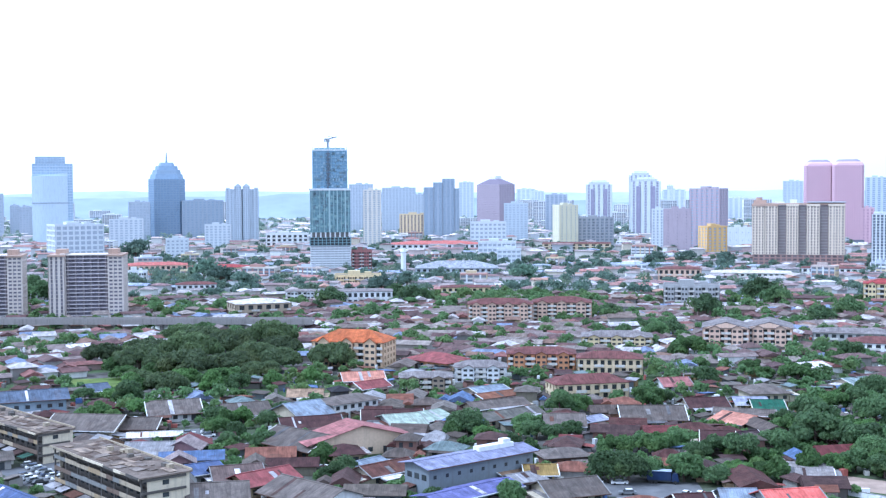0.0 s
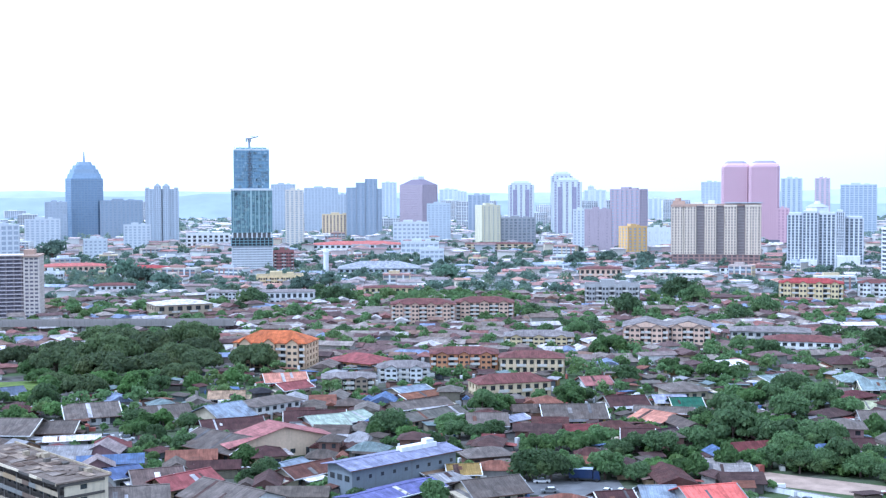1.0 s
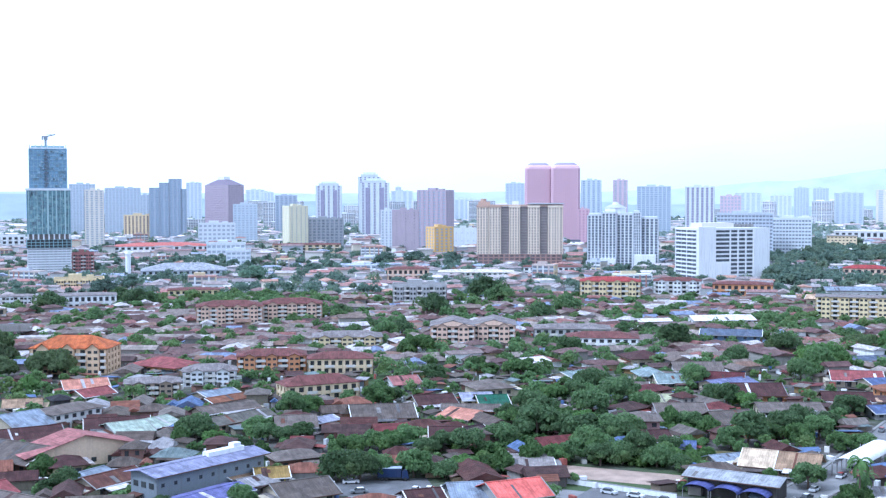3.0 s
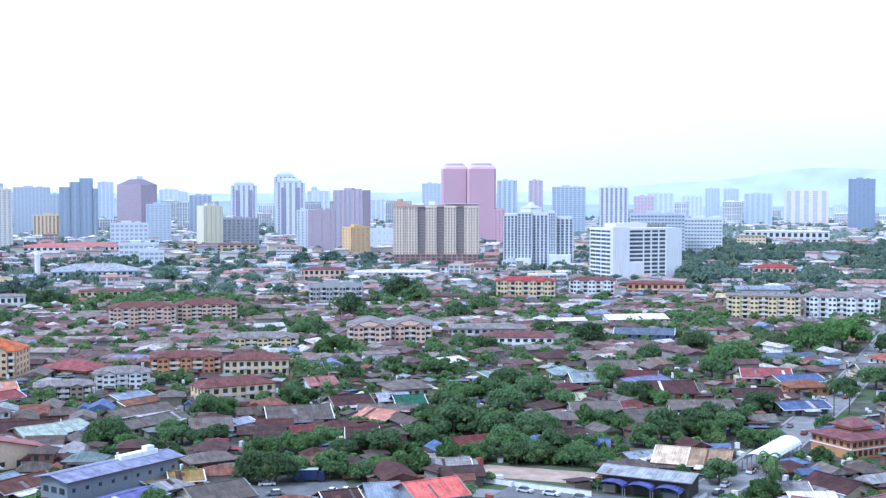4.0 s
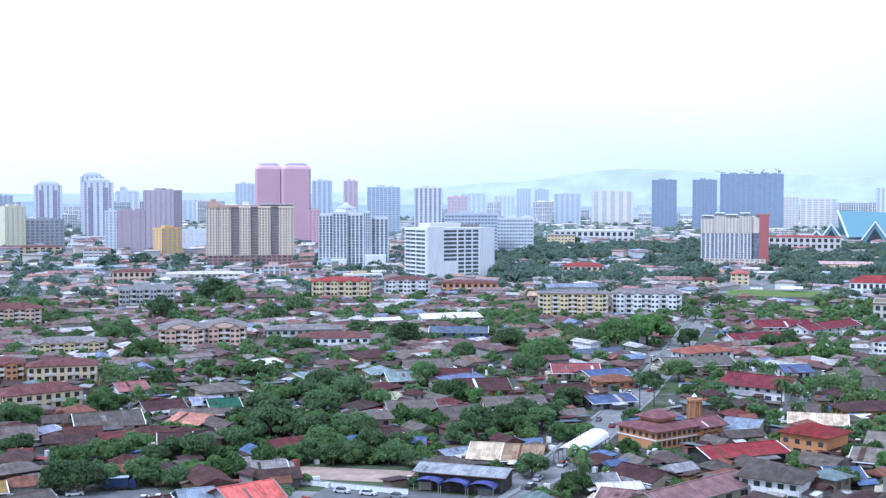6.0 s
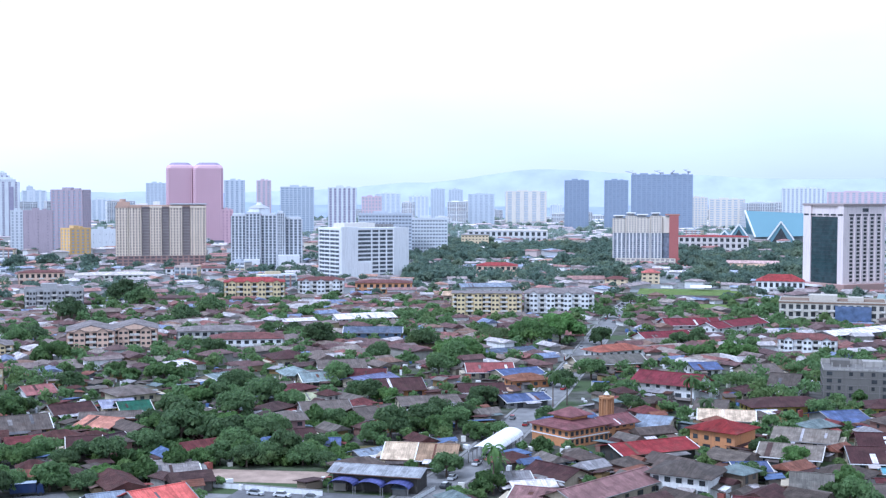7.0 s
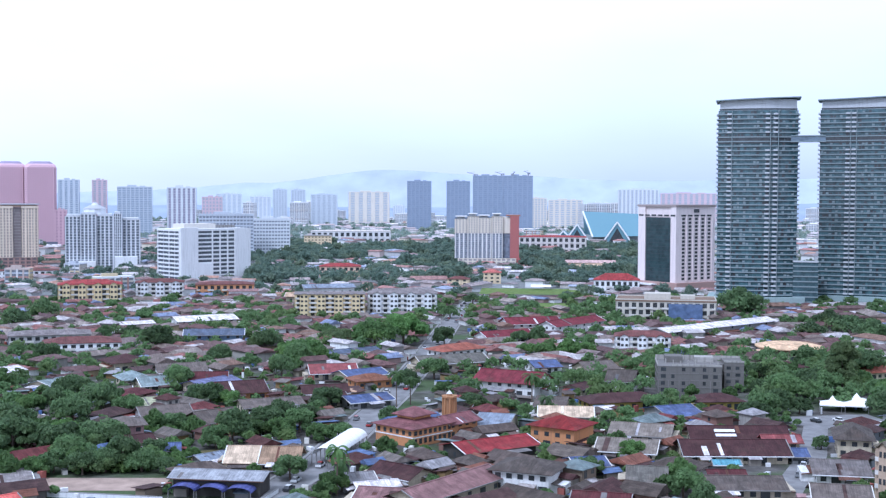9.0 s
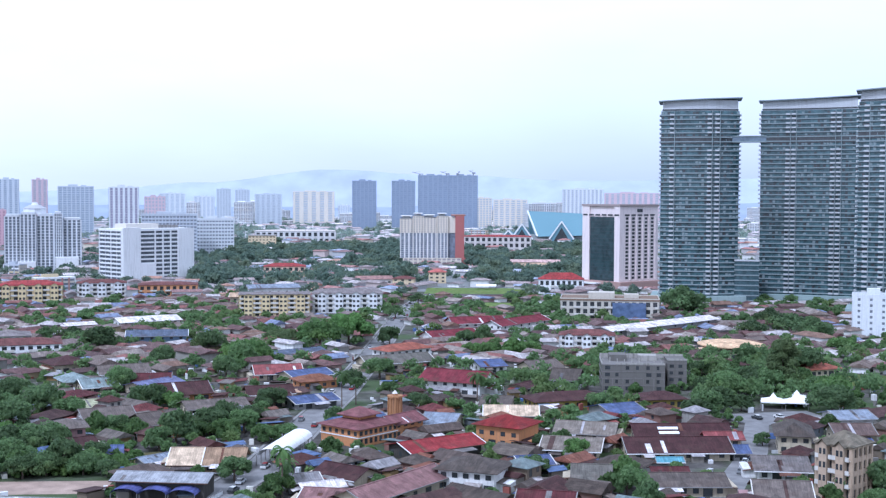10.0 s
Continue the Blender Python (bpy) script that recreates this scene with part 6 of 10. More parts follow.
# ---------------------------------------------------------------- houses of their own shape
def dwelling(x, y, w, d, h, rise, rot, style, roof, wall, label, windows=True, thick=0.15):
    """one house: g, ridge along the front; e, gable to the front; h, hipped"""
    t = thing("house", x, y, rot, label, "house")
    take(x, y, w, d, rot, 1.0)
    HOMES.append((x, y, w, d, h, rot))
    wm = RENDER[wall]
    g = Geo().box(-w / 2, w / 2, -d / 2, d / 2, 0, h)
    r = rise * 0.92
    if style == "g":
        g.quad_mesh([(-w / 2, -d / 2, h), (-w / 2, d / 2, h), (-w / 2, 0, h + r), (w / 2, -d / 2, h), (w / 2, d / 2, h), (w / 2, 0, h + r)], [(0, 2, 1), (3, 4, 5), (0, 3, 5, 2), (1, 2, 5, 4)])
    elif style == "e":
        g.quad_mesh([(-w / 2, -d / 2, h), (w / 2, -d / 2, h), (0, -d / 2, h + r), (-w / 2, d / 2, h), (w / 2, d / 2, h), (0, d / 2, h + r)], [(0, 1, 2), (4, 3, 5), (1, 4, 5, 2), (3, 0, 2, 5)])
    walls = part("wall", g, wm, t)
    rg = Geo()
    o = 1.3
    if style == "h":
        rg.hip(-w / 2, w / 2, -d / 2, d / 2, h, rise, o, thick)
        part("roof", rg, TILE[roof], t)
    elif style == "g":
        k = rise / (d / 2)
        for s, nm in ((-1, "roof"), (1, "roof")):
            y0 = s * (d / 2 + o)
            part(nm, Geo().slope(-w / 2 - o, w / 2 + o, *((y0, 0.0) if s < 0 else (0.0, y0)), *((h - o * k, h + rise) if s < 0 else (h + rise, h - o * k)), thick=thick), TILE[roof], t)
        part("gutter", Geo().box(-w / 2 - o, w / 2 + o, -d / 2 - o - 0.16, -d / 2 - o + 0.02, h - o * k - 0.08, h - o * k + 0.14), FASCIA[int(abs(x * 7 + y)) % 3], t)
        lot = random.Random(int(x * 31 + y * 17))
        for _ in range(lot.randint(0, 2)):
            u, v = lot.uniform(-w * 0.45, w * 0.35), lot.choice((0.03, 0.03, 0.3, 0.5))
            pw, y1 = lot.uniform(0.5, 1.6), -(d / 2) * v
            y0 = lot.choice((-d / 2 - 0.9, -d / 2 - 0.9, -d * 0.36))
            part("roof_patch", Geo().slope(u, u + pw, y0, y1, h + rise + k * y0 + thick - 0.01, h + rise + k * y1 + thick - 0.01, 0.05), lot.choice(PATCH), t)
        if w > 7 and lot.random() < 0.75:
            u = lot.uniform(-w * 0.5, 0)
            a, b = u, u + w * lot.uniform(0.3, 0.55)
            part("awning", Geo().slope(a, b, -d / 2 - o - 2.6, -d / 2 - 0.1, min(h, 2.9) - 0.7, min(h, 2.9) - 0.15, 0.08), lot.choice(PATCH), t)
        if lot.random() < 0.55:
            board = lot.choice((WHITE, PALE, CONCRETE, CONCRETE))
            for u in (-w / 2 - o - 0.06, w / 2 + o - 0.19):
                part("barge_board", Geo().slope(u, u + 0.25, -d / 2 - o, -0.05, h - o * k + 0.03, h + rise + 0.03, thick + 0.06), board, t)
        part("ridge_cap", Geo().box(-w / 2 - o, w / 2 + o, -0.25, 0.25, h + rise + thick - 0.06, h + rise + thick + 0.08), TILE[roof], t)
    else:
        k = rise / (w / 2)
        for s in (-1, 1):
            v = [(s * (w / 2 + o), -d / 2 - o, h - o * k), (0, -d / 2 - o, h + rise), (0, d / 2 + o, h + rise), (s * (w / 2 + o), d / 2 + o, h - o * k)]
            v += [(a, b, c + thick) for a, b, c in v]
            f = [(0, 1, 2, 3), (7, 6, 5, 4), (0, 4, 5, 1), (1, 5, 6, 2), (2, 6, 7, 3), (3, 7, 4, 0)]
            part("roof", Geo().quad_mesh(v, f if s > 0 else [q[::-1] for q in f]), TILE[roof], t)
    lot = random.Random(int(x * 13 + y * 29))
    if windows and lot.random() < 0.6:
        # a lower annex built against one side
        s, aw, ad = lot.choice((-1, 1)), lot.uniform(2.5, 4.5), d * lot.uniform(0.45, 0.8)
        x0, x1 = sorted((s * w / 2, s * (w / 2 + aw)))
        y0, ah = lot.uniform(-d / 2 - 1.0, d / 2 - ad), min(h * 0.8, 2.5)
        part("annex", Geo().box(x0, x1, y0, y0 + ad, 0, ah), wm, t)
        ra = Geo().quad_mesh([(a, b, ah + (0.15 if (a == x0) == (s > 0) else -0.45) + e) for e in (0, 0.1) for a, b in ((x0, y0 - 0.8), (x1, y0 - 0.8), (x1, y0 + ad + 0.5), (x0, y0 + ad + 0.5))], [(0, 3, 2, 1), (4, 5, 6, 7), (0, 1, 5, 4), (1, 2, 6, 5), (2, 3, 7, 6), (3, 0, 4, 7)])
        part("annex_roof", ra, lot.choice(PATCH[1:6] + [ROOF_MIX, TILE[roof]]), t)
    if windows and h > 2.4:
        for k in range(1 if h < 5.0 else 2):
            z = 0.9 + 2.6 * k
            n = max(2, min(6, int(w / 3.0)))
            for i in range(n):
                u = -w / 2 + w * (i + 0.5) / n
                door = k == 0 and i % 3 == 1
                part("door" if door else "window", Geo().box(u - (1.2 if door else 0.75), u + (1.2 if door else 0.75), -d / 2 - 0.07, -d / 2 + 0.02, 0.1 if door else z, min(z + 1.3, h - 0.15)), GLASS_DARK, walls)
            for s in ((1,) if x < 0 else (-1,)):
                m = max(1, min(3, int(d / 4)))
                for i in range(m):
                    u = -d / 2 + d * (i + 0.5) / m
                    part("window", Geo().box(*sorted((s * (w / 2 - 0.02), s * (w / 2 + 0.07))), u - 0.6, u + 0.6, z, z + 1.3), GLASS_DARK, walls)
    return t


# ---------------------------------------------------------------- known houses, by roof colour
TILE = {}
TILE["grey"] = sheet_roof("grey_roofing", (0.141, 0.126, 0.111))
TILE["grey2"] = sheet_roof("grey2_roofing", (0.107, 0.095, 0.083))
TILE["zinc"] = sheet_roof("zinc_roofing", (0.244, 0.252, 0.259))
TILE["white"] = sheet_roof("white_roofing", (0.672, 0.672, 0.672))
TILE["greypink"] = sheet_roof("greypink_roofing", (0.252, 0.215, 0.207))
TILE["blue"] = sheet_roof("blue_roofing", (0.089, 0.126, 0.244))
TILE["rust"] = sheet_roof("rust_roofing", (0.126, 0.096, 0.085))
TILE["slate"] = sheet_roof("slate_roofing", (0.096, 0.126, 0.178))
TILE["lblue"] = sheet_roof("lblue_roofing", (0.229, 0.281, 0.34))
TILE["maroon"] = sheet_roof("maroon_roofing", (0.063, 0.031, 0.031))
TILE["redpink"] = sheet_roof("redpink_roofing", (0.237, 0.078, 0.078))
TILE["pgreen"] = sheet_roof("pgreen_roofing", (0.33, 0.41, 0.34))
TILE["dark"] = sheet_roof("dark_roofing", (0.022, 0.022, 0.026))
TILE["tan"] = sheet_roof("tan_roofing", (0.3, 0.22, 0.14))
TILE["salmon"] = sheet_roof("salmon_roofing", (0.462, 0.227, 0.16))
TILE["rustor"] = sheet_roof("rustor_roofing", (0.192, 0.089, 0.052))
TILE["rustred"] = sheet_roof("rustred_roofing", (0.111, 0.052, 0.041))
TILE["greygreen"] = sheet_roof("greygreen_roofing", (0.133, 0.133, 0.115))
TILE["lilac"] = sheet_roof("lilac_roofing", (0.302, 0.328, 0.42))
TILE["ochre"] = sheet_roof("ochre_roofing", (0.281, 0.207, 0.067))
TILE["coral"] = sheet_roof("coral_roofing", (0.571, 0.143, 0.118))
TILE["green"] = sheet_roof("green_roofing", (0.026, 0.111, 0.07))
TILE["turq"] = sheet_roof("turquoise_roofing", (0.13, 0.33, 0.4))
TILE["maroon2"] = sheet_roof("maroon2_roofing", (0.048, 0.031, 0.037))
TILE["pinkr"] = sheet_roof("pinkr_roofing", (0.296, 0.133, 0.126))
TILE["teal"] = sheet_roof("teal_roofing", (0.215, 0.281, 0.281))
TILE["conc"] = sheet_roof("conc_roofing", (0.244, 0.237, 0.229))
TILE["peri"] = sheet_roof("peri_roofing", (0.163, 0.185, 0.311))
TILE["maroonr"] = sheet_roof("maroonr_roofing", (0.089, 0.028, 0.031))
TILE["palegr"] = sheet_roof("palegr_roofing", (0.403, 0.437, 0.277))
TILE["red"] = sheet_roof("red_roofing", (0.235, 0.034, 0.038))
TILE["red2"] = sheet_roof("red2_roofing", (0.178, 0.022, 0.022))
TILE["reddish"] = sheet_roof("dusty_roofing", (0.178, 0.081, 0.085))
TILE["rosy"] = sheet_roof("rosy_roofing", (0.225, 0.135, 0.13))
TILE["dgrey"] = sheet_roof("dgrey_roofing", (0.08, 0.071, 0.061))
TILE["dmar"] = sheet_roof("dmar_roofing", (0.058, 0.027, 0.028))
TILE["creamr"] = sheet_roof("creamr_roofing", (0.56, 0.47, 0.33))
TILE["greytan"] = sheet_roof("greytan_roofing", (0.2, 0.185, 0.155))
TILE["red3"] = sheet_roof("red3_roofing", (0.155, 0.03, 0.041))
TILE["salmonred"] = sheet_roof("salmonred_roofing", (0.266, 0.096, 0.063))
TILE["tanl"] = sheet_roof("tanl_roofing", (0.462, 0.353, 0.235))
TILE["zincd"] = sheet_roof("zincd_roofing", (0.155, 0.148, 0.141))
RENDER = {}
RENDER["cream"] = paint("cream_render", (0.48, 0.42, 0.315), stain=0.4)
RENDER["peach"] = paint("peach_render", (0.5, 0.33, 0.22), stain=0.4)
RENDER["grey"] = paint("grey_render", (0.28, 0.28, 0.275), stain=0.4)
RENDER["pinkw"] = paint("pinkw_render", (0.374, 0.23, 0.23), stain=0.4)
RENDER["white"] = paint("white_render", (0.7, 0.7, 0.69), stain=0.4)
RENDER["brick"] = paint("brick_render", (0.18, 0.101, 0.079), stain=0.4)
RENDER["tan"] = paint("tan_render", (0.4, 0.31, 0.2), stain=0.4)
# on the open hall and shed this dark wall stands for shade inside
RENDER["dark"] = paint("dark_render", (0.058, 0.054, 0.05), stain=0.4)
RENDER["orange"] = paint("orange_render", (0.5, 0.24, 0.11), stain=0.4)
RENDER["yellow"] = paint("yellow_render", (0.396, 0.302, 0.086), stain=0.4)
RENDER["bluew"] = paint("bluew_render", (0.158, 0.23, 0.346), stain=0.4)
RENDER["conc"] = paint("conc_render", (0.238, 0.23, 0.223), stain=0.4)

dwelling(-232.1, 322.2, 21.3, 16.4, 3.7, 3.06, 11.0, "g", "grey", "cream", "long grey-roofed workshop with rendered walls")
dwelling(-222.3, 327.0, 20.5, 11.3, 3.3, 2.19, 17.9, "g", "grey2", "cream", "grey sheet-roofed shed beside the flats")
dwelling(-210.4, 299.0, 9.0, 5.3, 3.7, 2.0, 68.3, "e", "zinc", "peach", "small peach-walled house with pale gabled roof")
dwelling(-205.6, 317.3, 14.1, 4.5, 3.0, 0.67, 30.8, "g", "white", "grey", "long narrow shed with bright white roof")
dwelling(-194.7, 298.2, 11.5, 16.4, 3.0, 1.98, 24.6, "g", "zinc", "grey", "weathered zinc-roofed workshop beside a yard")
dwelling(-173.5, 279.0, 6.7, 4.7, 5.4, 1.8, 32.5, "e", "greypink", "pinkw", "pink-walled house with pale gabled roof")
dwelling(-166.3, 278.5, 7.3, 10.4, 3.7, 1.32, 54.1, "g", "blue", "grey", "shed with faded blue sheet roof")
dwelling(-154.3, 275.1, 11.2, 12.2, 3.7, 2.35, 38.0, "g", "rust", "grey", "shed with rust-stained grey roof")
dwelling(-145.4, 250.3, 12.4, 12.4, 5.4, 2.38, 31.2, "g", "grey", "cream", "large grey-roofed building with patched sheets")
dwelling(-189.8, 236.4, 31.8, 5.5, 3.7, 1.21, -26.7, "g", "blue", "grey", "long shed with bright blue roof")
dwelling(-224.5, 357.3, 16.1, 16.2, 3.0, 3.02, 38.9, "g", "grey", "white", "grey-roofed row house with open front")
dwelling(-199.6, 361.9, 13.9, 14.2, 3.0, 2.68, 41.8, "g", "grey2", "white", "grey-roofed row house among trees")
dwelling(-279.8, 392.4, 6.2, 13.5, 2.2, 1.67, 48.7, "g", "slate", "grey", "small slate-blue shed at the edge of a field")
dwelling(-363.0, 496.5, 15.7, 6.4, 3.0, 0.89, 56.9, "g", "white", "grey", "long low shed with white roof")
dwelling(-179.2, 363.8, 12.5, 16.4, 3.7, 3.06, 59.4, "g", "lblue", "cream", "house with pale blue sheet roof")
dwelling(-169.0, 348.7, 17.8, 10.6, 3.0, 2.07, 37.8, "g", "maroon", "cream", "long house with dark maroon roof")
dwelling(-157.3, 321.2, 22.6, 16.4, 3.3, 3.06, -23.8, "g", "grey2", "brick", "long grey-roofed terrace with brick end")
dwelling(-141.0, 312.7, 8.1, 9.7, 3.0, 1.91, 35.9, "h", "maroon", "tan", "low tan annex with maroon roof")
dwelling(-146.2, 274.2, 14.2, 9.4, 3.7, 1.87, 62.7, "g", "redpink", "tan", "house with faded red gabled roof")
dwelling(-127.2, 263.5, 20.9, 14.0, 3.7, 2.65, -24.4, "g", "grey", "white", "large grey-roofed house with white walls")
dwelling(-129.5, 299.2, 11.6, 7.3, 3.0, 0.98, 69.6, "g", "lblue", "grey", "shed with pale blue sheet roof")
dwelling(-121.5, 295.2, 14.6, 8.1, 3.3, 1.64, 62.1, "g", "rustred", "cream", "rust-brown roofed shed beside a yard")
dwelling(-186.6, 303.4, 8.6, 7.6, 3.6, 2.2, 18.0, "e", "greypink", "pinkw", "pink gabled house behind the walk-up flats")
dwelling(-149.0, 369.0, 18.1, 9.9, 3.0, 1.95, 23.7, "g", "maroon", "cream", "maroon-roofed house behind pale green sheds")
dwelling(-143.3, 362.3, 10.5, 15.7, 3.0, 1.9, 41.2, "g", "pgreen", "grey", "open shed with pale green sheet roof")
dwelling(-138.0, 371.8, 9.9, 12.3, 3.0, 1.53, 62.7, "g", "pgreen", "grey", "open shed with pale green sheet roof")
dwelling(-169.3, 378.6, 19.1, 9.8, 5.4, 1.94, 63.1, "h", "grey", "white", "two-storey house with grey hipped roof")
dwelling(-180.9, 397.8, 5.2, 6.7, 5.4, 1.41, 39.2, "h", "dark", "dark", "dark steep-roofed traditional pavilion")
dwelling(-196.6, 402.6, 11.0, 12.7, 2.6, 1.58, 23.3, "g", "tan", "tan", "low house with tan sheet roof")
dwelling(-191.5, 442.8, 14.9, 11.6, 3.0, 2.25, 33.0, "g", "salmon", "cream", "salmon-roofed house beside a yard")
dwelling(-181.2, 425.3, 12.4, 8.4, 3.0, 1.7, 60.8, "g", "redpink", "cream", "house with faded red roof")
dwelling(-180.7, 502.0, 24.3, 16.4, 3.0, 3.06, -22.1, "h", "redpink", "orange", "long house with faded red hipped roof")
dwelling(-136.3, 430.1, 13.4, 8.7, 3.0, 1.14, 55.3, "g", "lblue", "cream", "shed with pale blue roof")
dwelling(-128.5, 420.4, 18.6, 7.0, 3.0, 0.95, 56.0, "g", "rustor", "cream", "low shed with orange-rust roof")
dwelling(-123.2, 399.6, 21.0, 7.7, 3.0, 1.59, 51.1, "g", "grey", "cream", "wide grey-roofed house beside a yard")
dwelling(-113.8, 383.3, 23.1, 7.3, 3.0, 1.51, 59.9, "g", "greygreen", "cream", "wide house with grey-green sheet roof")
dwelling(-92.6, 374.5, 11.0, 12.7, 3.3, 2.44, 17.8, "g", "grey", "cream", "grey-roofed house with cream walls")
dwelling(-86.5, 382.4, 9.1, 5.8, 3.0, 0.81, 58.0, "g", "lilac", "grey", "shed with pale lilac-blue roof")
dwelling(-69.0, 396.6, 19.3, 15.5, 3.0, 2.9, 17.8, "g", "grey2", "yellow", "wide grey-roofed hall with yellow walls")
dwelling(-81.7, 328.2, 11.8, 8.8, 3.0, 1.77, 33.8, "h", "grey", "brick", "grey-brown hip-roofed house in a yard")
dwelling(-92.2, 306.3, 9.8, 8.7, 3.0, 1.13, 62.1, "g", "tan", "tan", "flat tan-roofed house beside a yard")
dwelling(-82.5, 306.9, 6.8, 6.9, 3.0, 1.44, 22.6, "g", "ochre", "yellow", "ochre-roofed house with yellow gable")
dwelling(-85.8, 301.1, 7.6, 7.9, 2.2, 1.05, 51.0, "g", "zinc", "grey", "zinc awning shed beside a yard")
dwelling(-70.9, 289.9, 13.7, 12.3, 3.0, 2.37, 39.7, "g", "grey2", "cream", "grey-roofed house with cream front")
dwelling(-39.8, 284.3, 7.4, 8.2, 3.7, 1.67, 28.2, "g", "maroon", "cream", "maroon-roofed house beside a yard")
dwelling(-30.0, 287.8, 6.6, 14.4, 3.7, 2.73, 18.3, "g", "lblue", "grey", "long shed with pale blue roof")
dwelling(-18.3, 285.8, 12.2, 12.3, 5.4, 2.36, 30.7, "g", "coral", "grey", "large shed with coral-red roof")
dwelling(-41.0, 399.7, 11.4, 13.7, 2.6, 1.69, -31.0, "g", "salmon", "cream", "low house with salmon-coloured sheet roof")
dwelling(-40.6, 410.6, 17.8, 7.8, 3.0, 1.04, 2.1, "g", "grey", "cream", "long grey-roofed house beside a yard")
dwelling(-34.7, 423.9, 9.0, 11.1, 3.0, 2.16, 17.7, "g", "green", "yellow", "yellow house with green sheet roof")
dwelling(-41.2, 432.6, 9.7, 11.5, 3.0, 1.45, 17.7, "g", "lilac", "cream", "house with lilac-blue sheet roof")
dwelling(-55.4, 422.8, 12.7, 10.8, 3.0, 2.1, 26.7, "g", "maroon", "cream", "traditional house with steep maroon roof")
dwelling(-43.5, 362.0, 7.9, 13.3, 3.0, 2.53, 8.2, "g", "maroon", "cream", "maroon-roofed house among trees")
dwelling(-37.5, 367.1, 10.5, 7.8, 3.0, 1.61, 46.7, "g", "maroon2", "cream", "dark-roofed house among trees")
dwelling(-72.8, 465.5, 10.1, 10.8, 3.0, 2.1, 31.1, "g", "pinkr", "white", "house with faded pink roof")
dwelling(-38.4, 457.4, 13.7, 14.1, 3.0, 2.67, 27.1, "h", "grey", "cream", "grey hip-roofed house beside a yard")
dwelling(-25.9, 525.8, 11.1, 9.8, 3.7, 1.25, 40.7, "g", "white", "white", "shed with bright white roof")
dwelling(-7.7, 489.4, 10.5, 12.7, 3.0, 1.58, 44.9, "g", "teal", "cream", "house with teal sheet roof")
dwelling(-16.6, 332.7, 10.8, 16.1, 2.2, 0.4, 6.3, "g", "conc", "conc", "flat concrete slab house among trees")
dwelling(23.3, 496.0, 9.7, 13.5, 3.0, 2.56, 12.7, "h", "teal", "cream", "house with pale teal hipped roof")
dwelling(30.8, 481.3, 12.1, 11.4, 3.0, 2.21, 12.2, "g", "teal", "cream", "house with pale teal sheet roof")
dwelling(-5.2, 488.5, 9.2, 9.4, 3.0, 1.87, 45.3, "h", "teal", "cream", "house with pale teal hipped roof")
dwelling(51.7, 477.4, 19.1, 10.4, 3.0, 1.32, 37.2, "g", "peri", "cream", "shed with periwinkle blue roof")
dwelling(59.3, 454.5, 17.2, 15.3, 3.3, 2.88, 6.0, "g", "maroon", "orange", "long maroon-roofed house with orange walls")
dwelling(12.6, 459.8, 15.3, 10.5, 3.0, 2.05, 3.1, "g", "grey", "white", "grey-roofed house beside a yard")
dwelling(21.5, 456.9, 12.5, 9.4, 3.0, 1.86, 44.3, "h", "maroonr", "cream", "maroon hip-roofed house beside a yard")
dwelling(21.4, 435.3, 12.4, 11.5, 3.0, 1.45, 10.4, "g", "palegr", "cream", "shed with pale yellow-green sheet roof")
dwelling(28.9, 412.1, 15.1, 13.1, 3.0, 2.49, 10.5, "g", "grey", "white", "grey-roofed house with white walls")
dwelling(43.9, 399.5, 12.7, 12.9, 3.0, 2.46, 25.2, "g", "grey2", "cream", "grey-roofed house beside a yard")
dwelling(65.9, 422.5, 19.8, 12.9, 3.0, 1.6, 6.5, "g", "grey", "cream", "wide low house with grey roof")
dwelling(15.6, 383.7, 9.9, 10.5, 5.4, 2.06, 4.2, "h", "grey", "pinkw", "pink-walled two-storey house with grey roof")
dwelling(17.0, 367.8, 9.7, 10.1, 2.6, 1.98, 15.7, "g", "maroon", "cream", "maroon-roofed house beside a yard")
dwelling(25.1, 359.7, 8.2, 8.2, 2.2, 1.08, -5.1, "g", "blue", "grey", "open shed with blue roof")
dwelling(36.7, 343.8, 7.6, 5.1, 2.2, 0.74, 26.7, "g", "lblue", "grey", "small shed with pale blue roof")
dwelling(71.5, 698.4, 33.7, 16.4, 5.4, 1.98, 13.9, "g", "white", "white", "warehouse with bright white roof")
dwelling(69.6, 624.7, 28.1, 16.4, 5.4, 1.98, -8.4, "g", "slate", "bluew", "blue-walled hall with slate roof")
dwelling(34.0, 700.7, 18.8, 8.3, 3.7, 1.09, 18.2, "g", "white", "white", "long shed with bright white roof")
dwelling(22.5, 543.1, 16.0, 15.2, 3.7, 2.85, 18.7, "h", "maroon", "cream", "school building with brown hipped roof")
dwelling(42.9, 510.5, 18.3, 12.5, 3.7, 2.4, 5.5, "g", "grey", "white", "grey-roofed white building beside a yard")
dwelling(50.2, 486.4, 16.6, 13.2, 3.0, 2.52, -9.2, "g", "maroonr", "cream", "maroon-roofed house beside a yard")
dwelling(162.7, 831.3, 40.4, 16.4, 6.3, 1.98, -17.3, "g", "tanl", "cream", "long shed with pale cream roof")
dwelling(183.8, 897.2, 37.1, 16.4, 7.2, 1.98, -0.2, "g", "lblue", "white", "long shed with pale blue roof")
dwelling(487.4, 1109.5, 45.1, 16.4, 7.2, 1.98, 8.8, "g", "tanl", "cream", "low hall with pale tan roof")
dwelling(193.8, 488.2, 10.2, 14.7, 3.0, 1.79, -0.9, "g", "blue", "white", "small house with lavender-blue sheet roof")
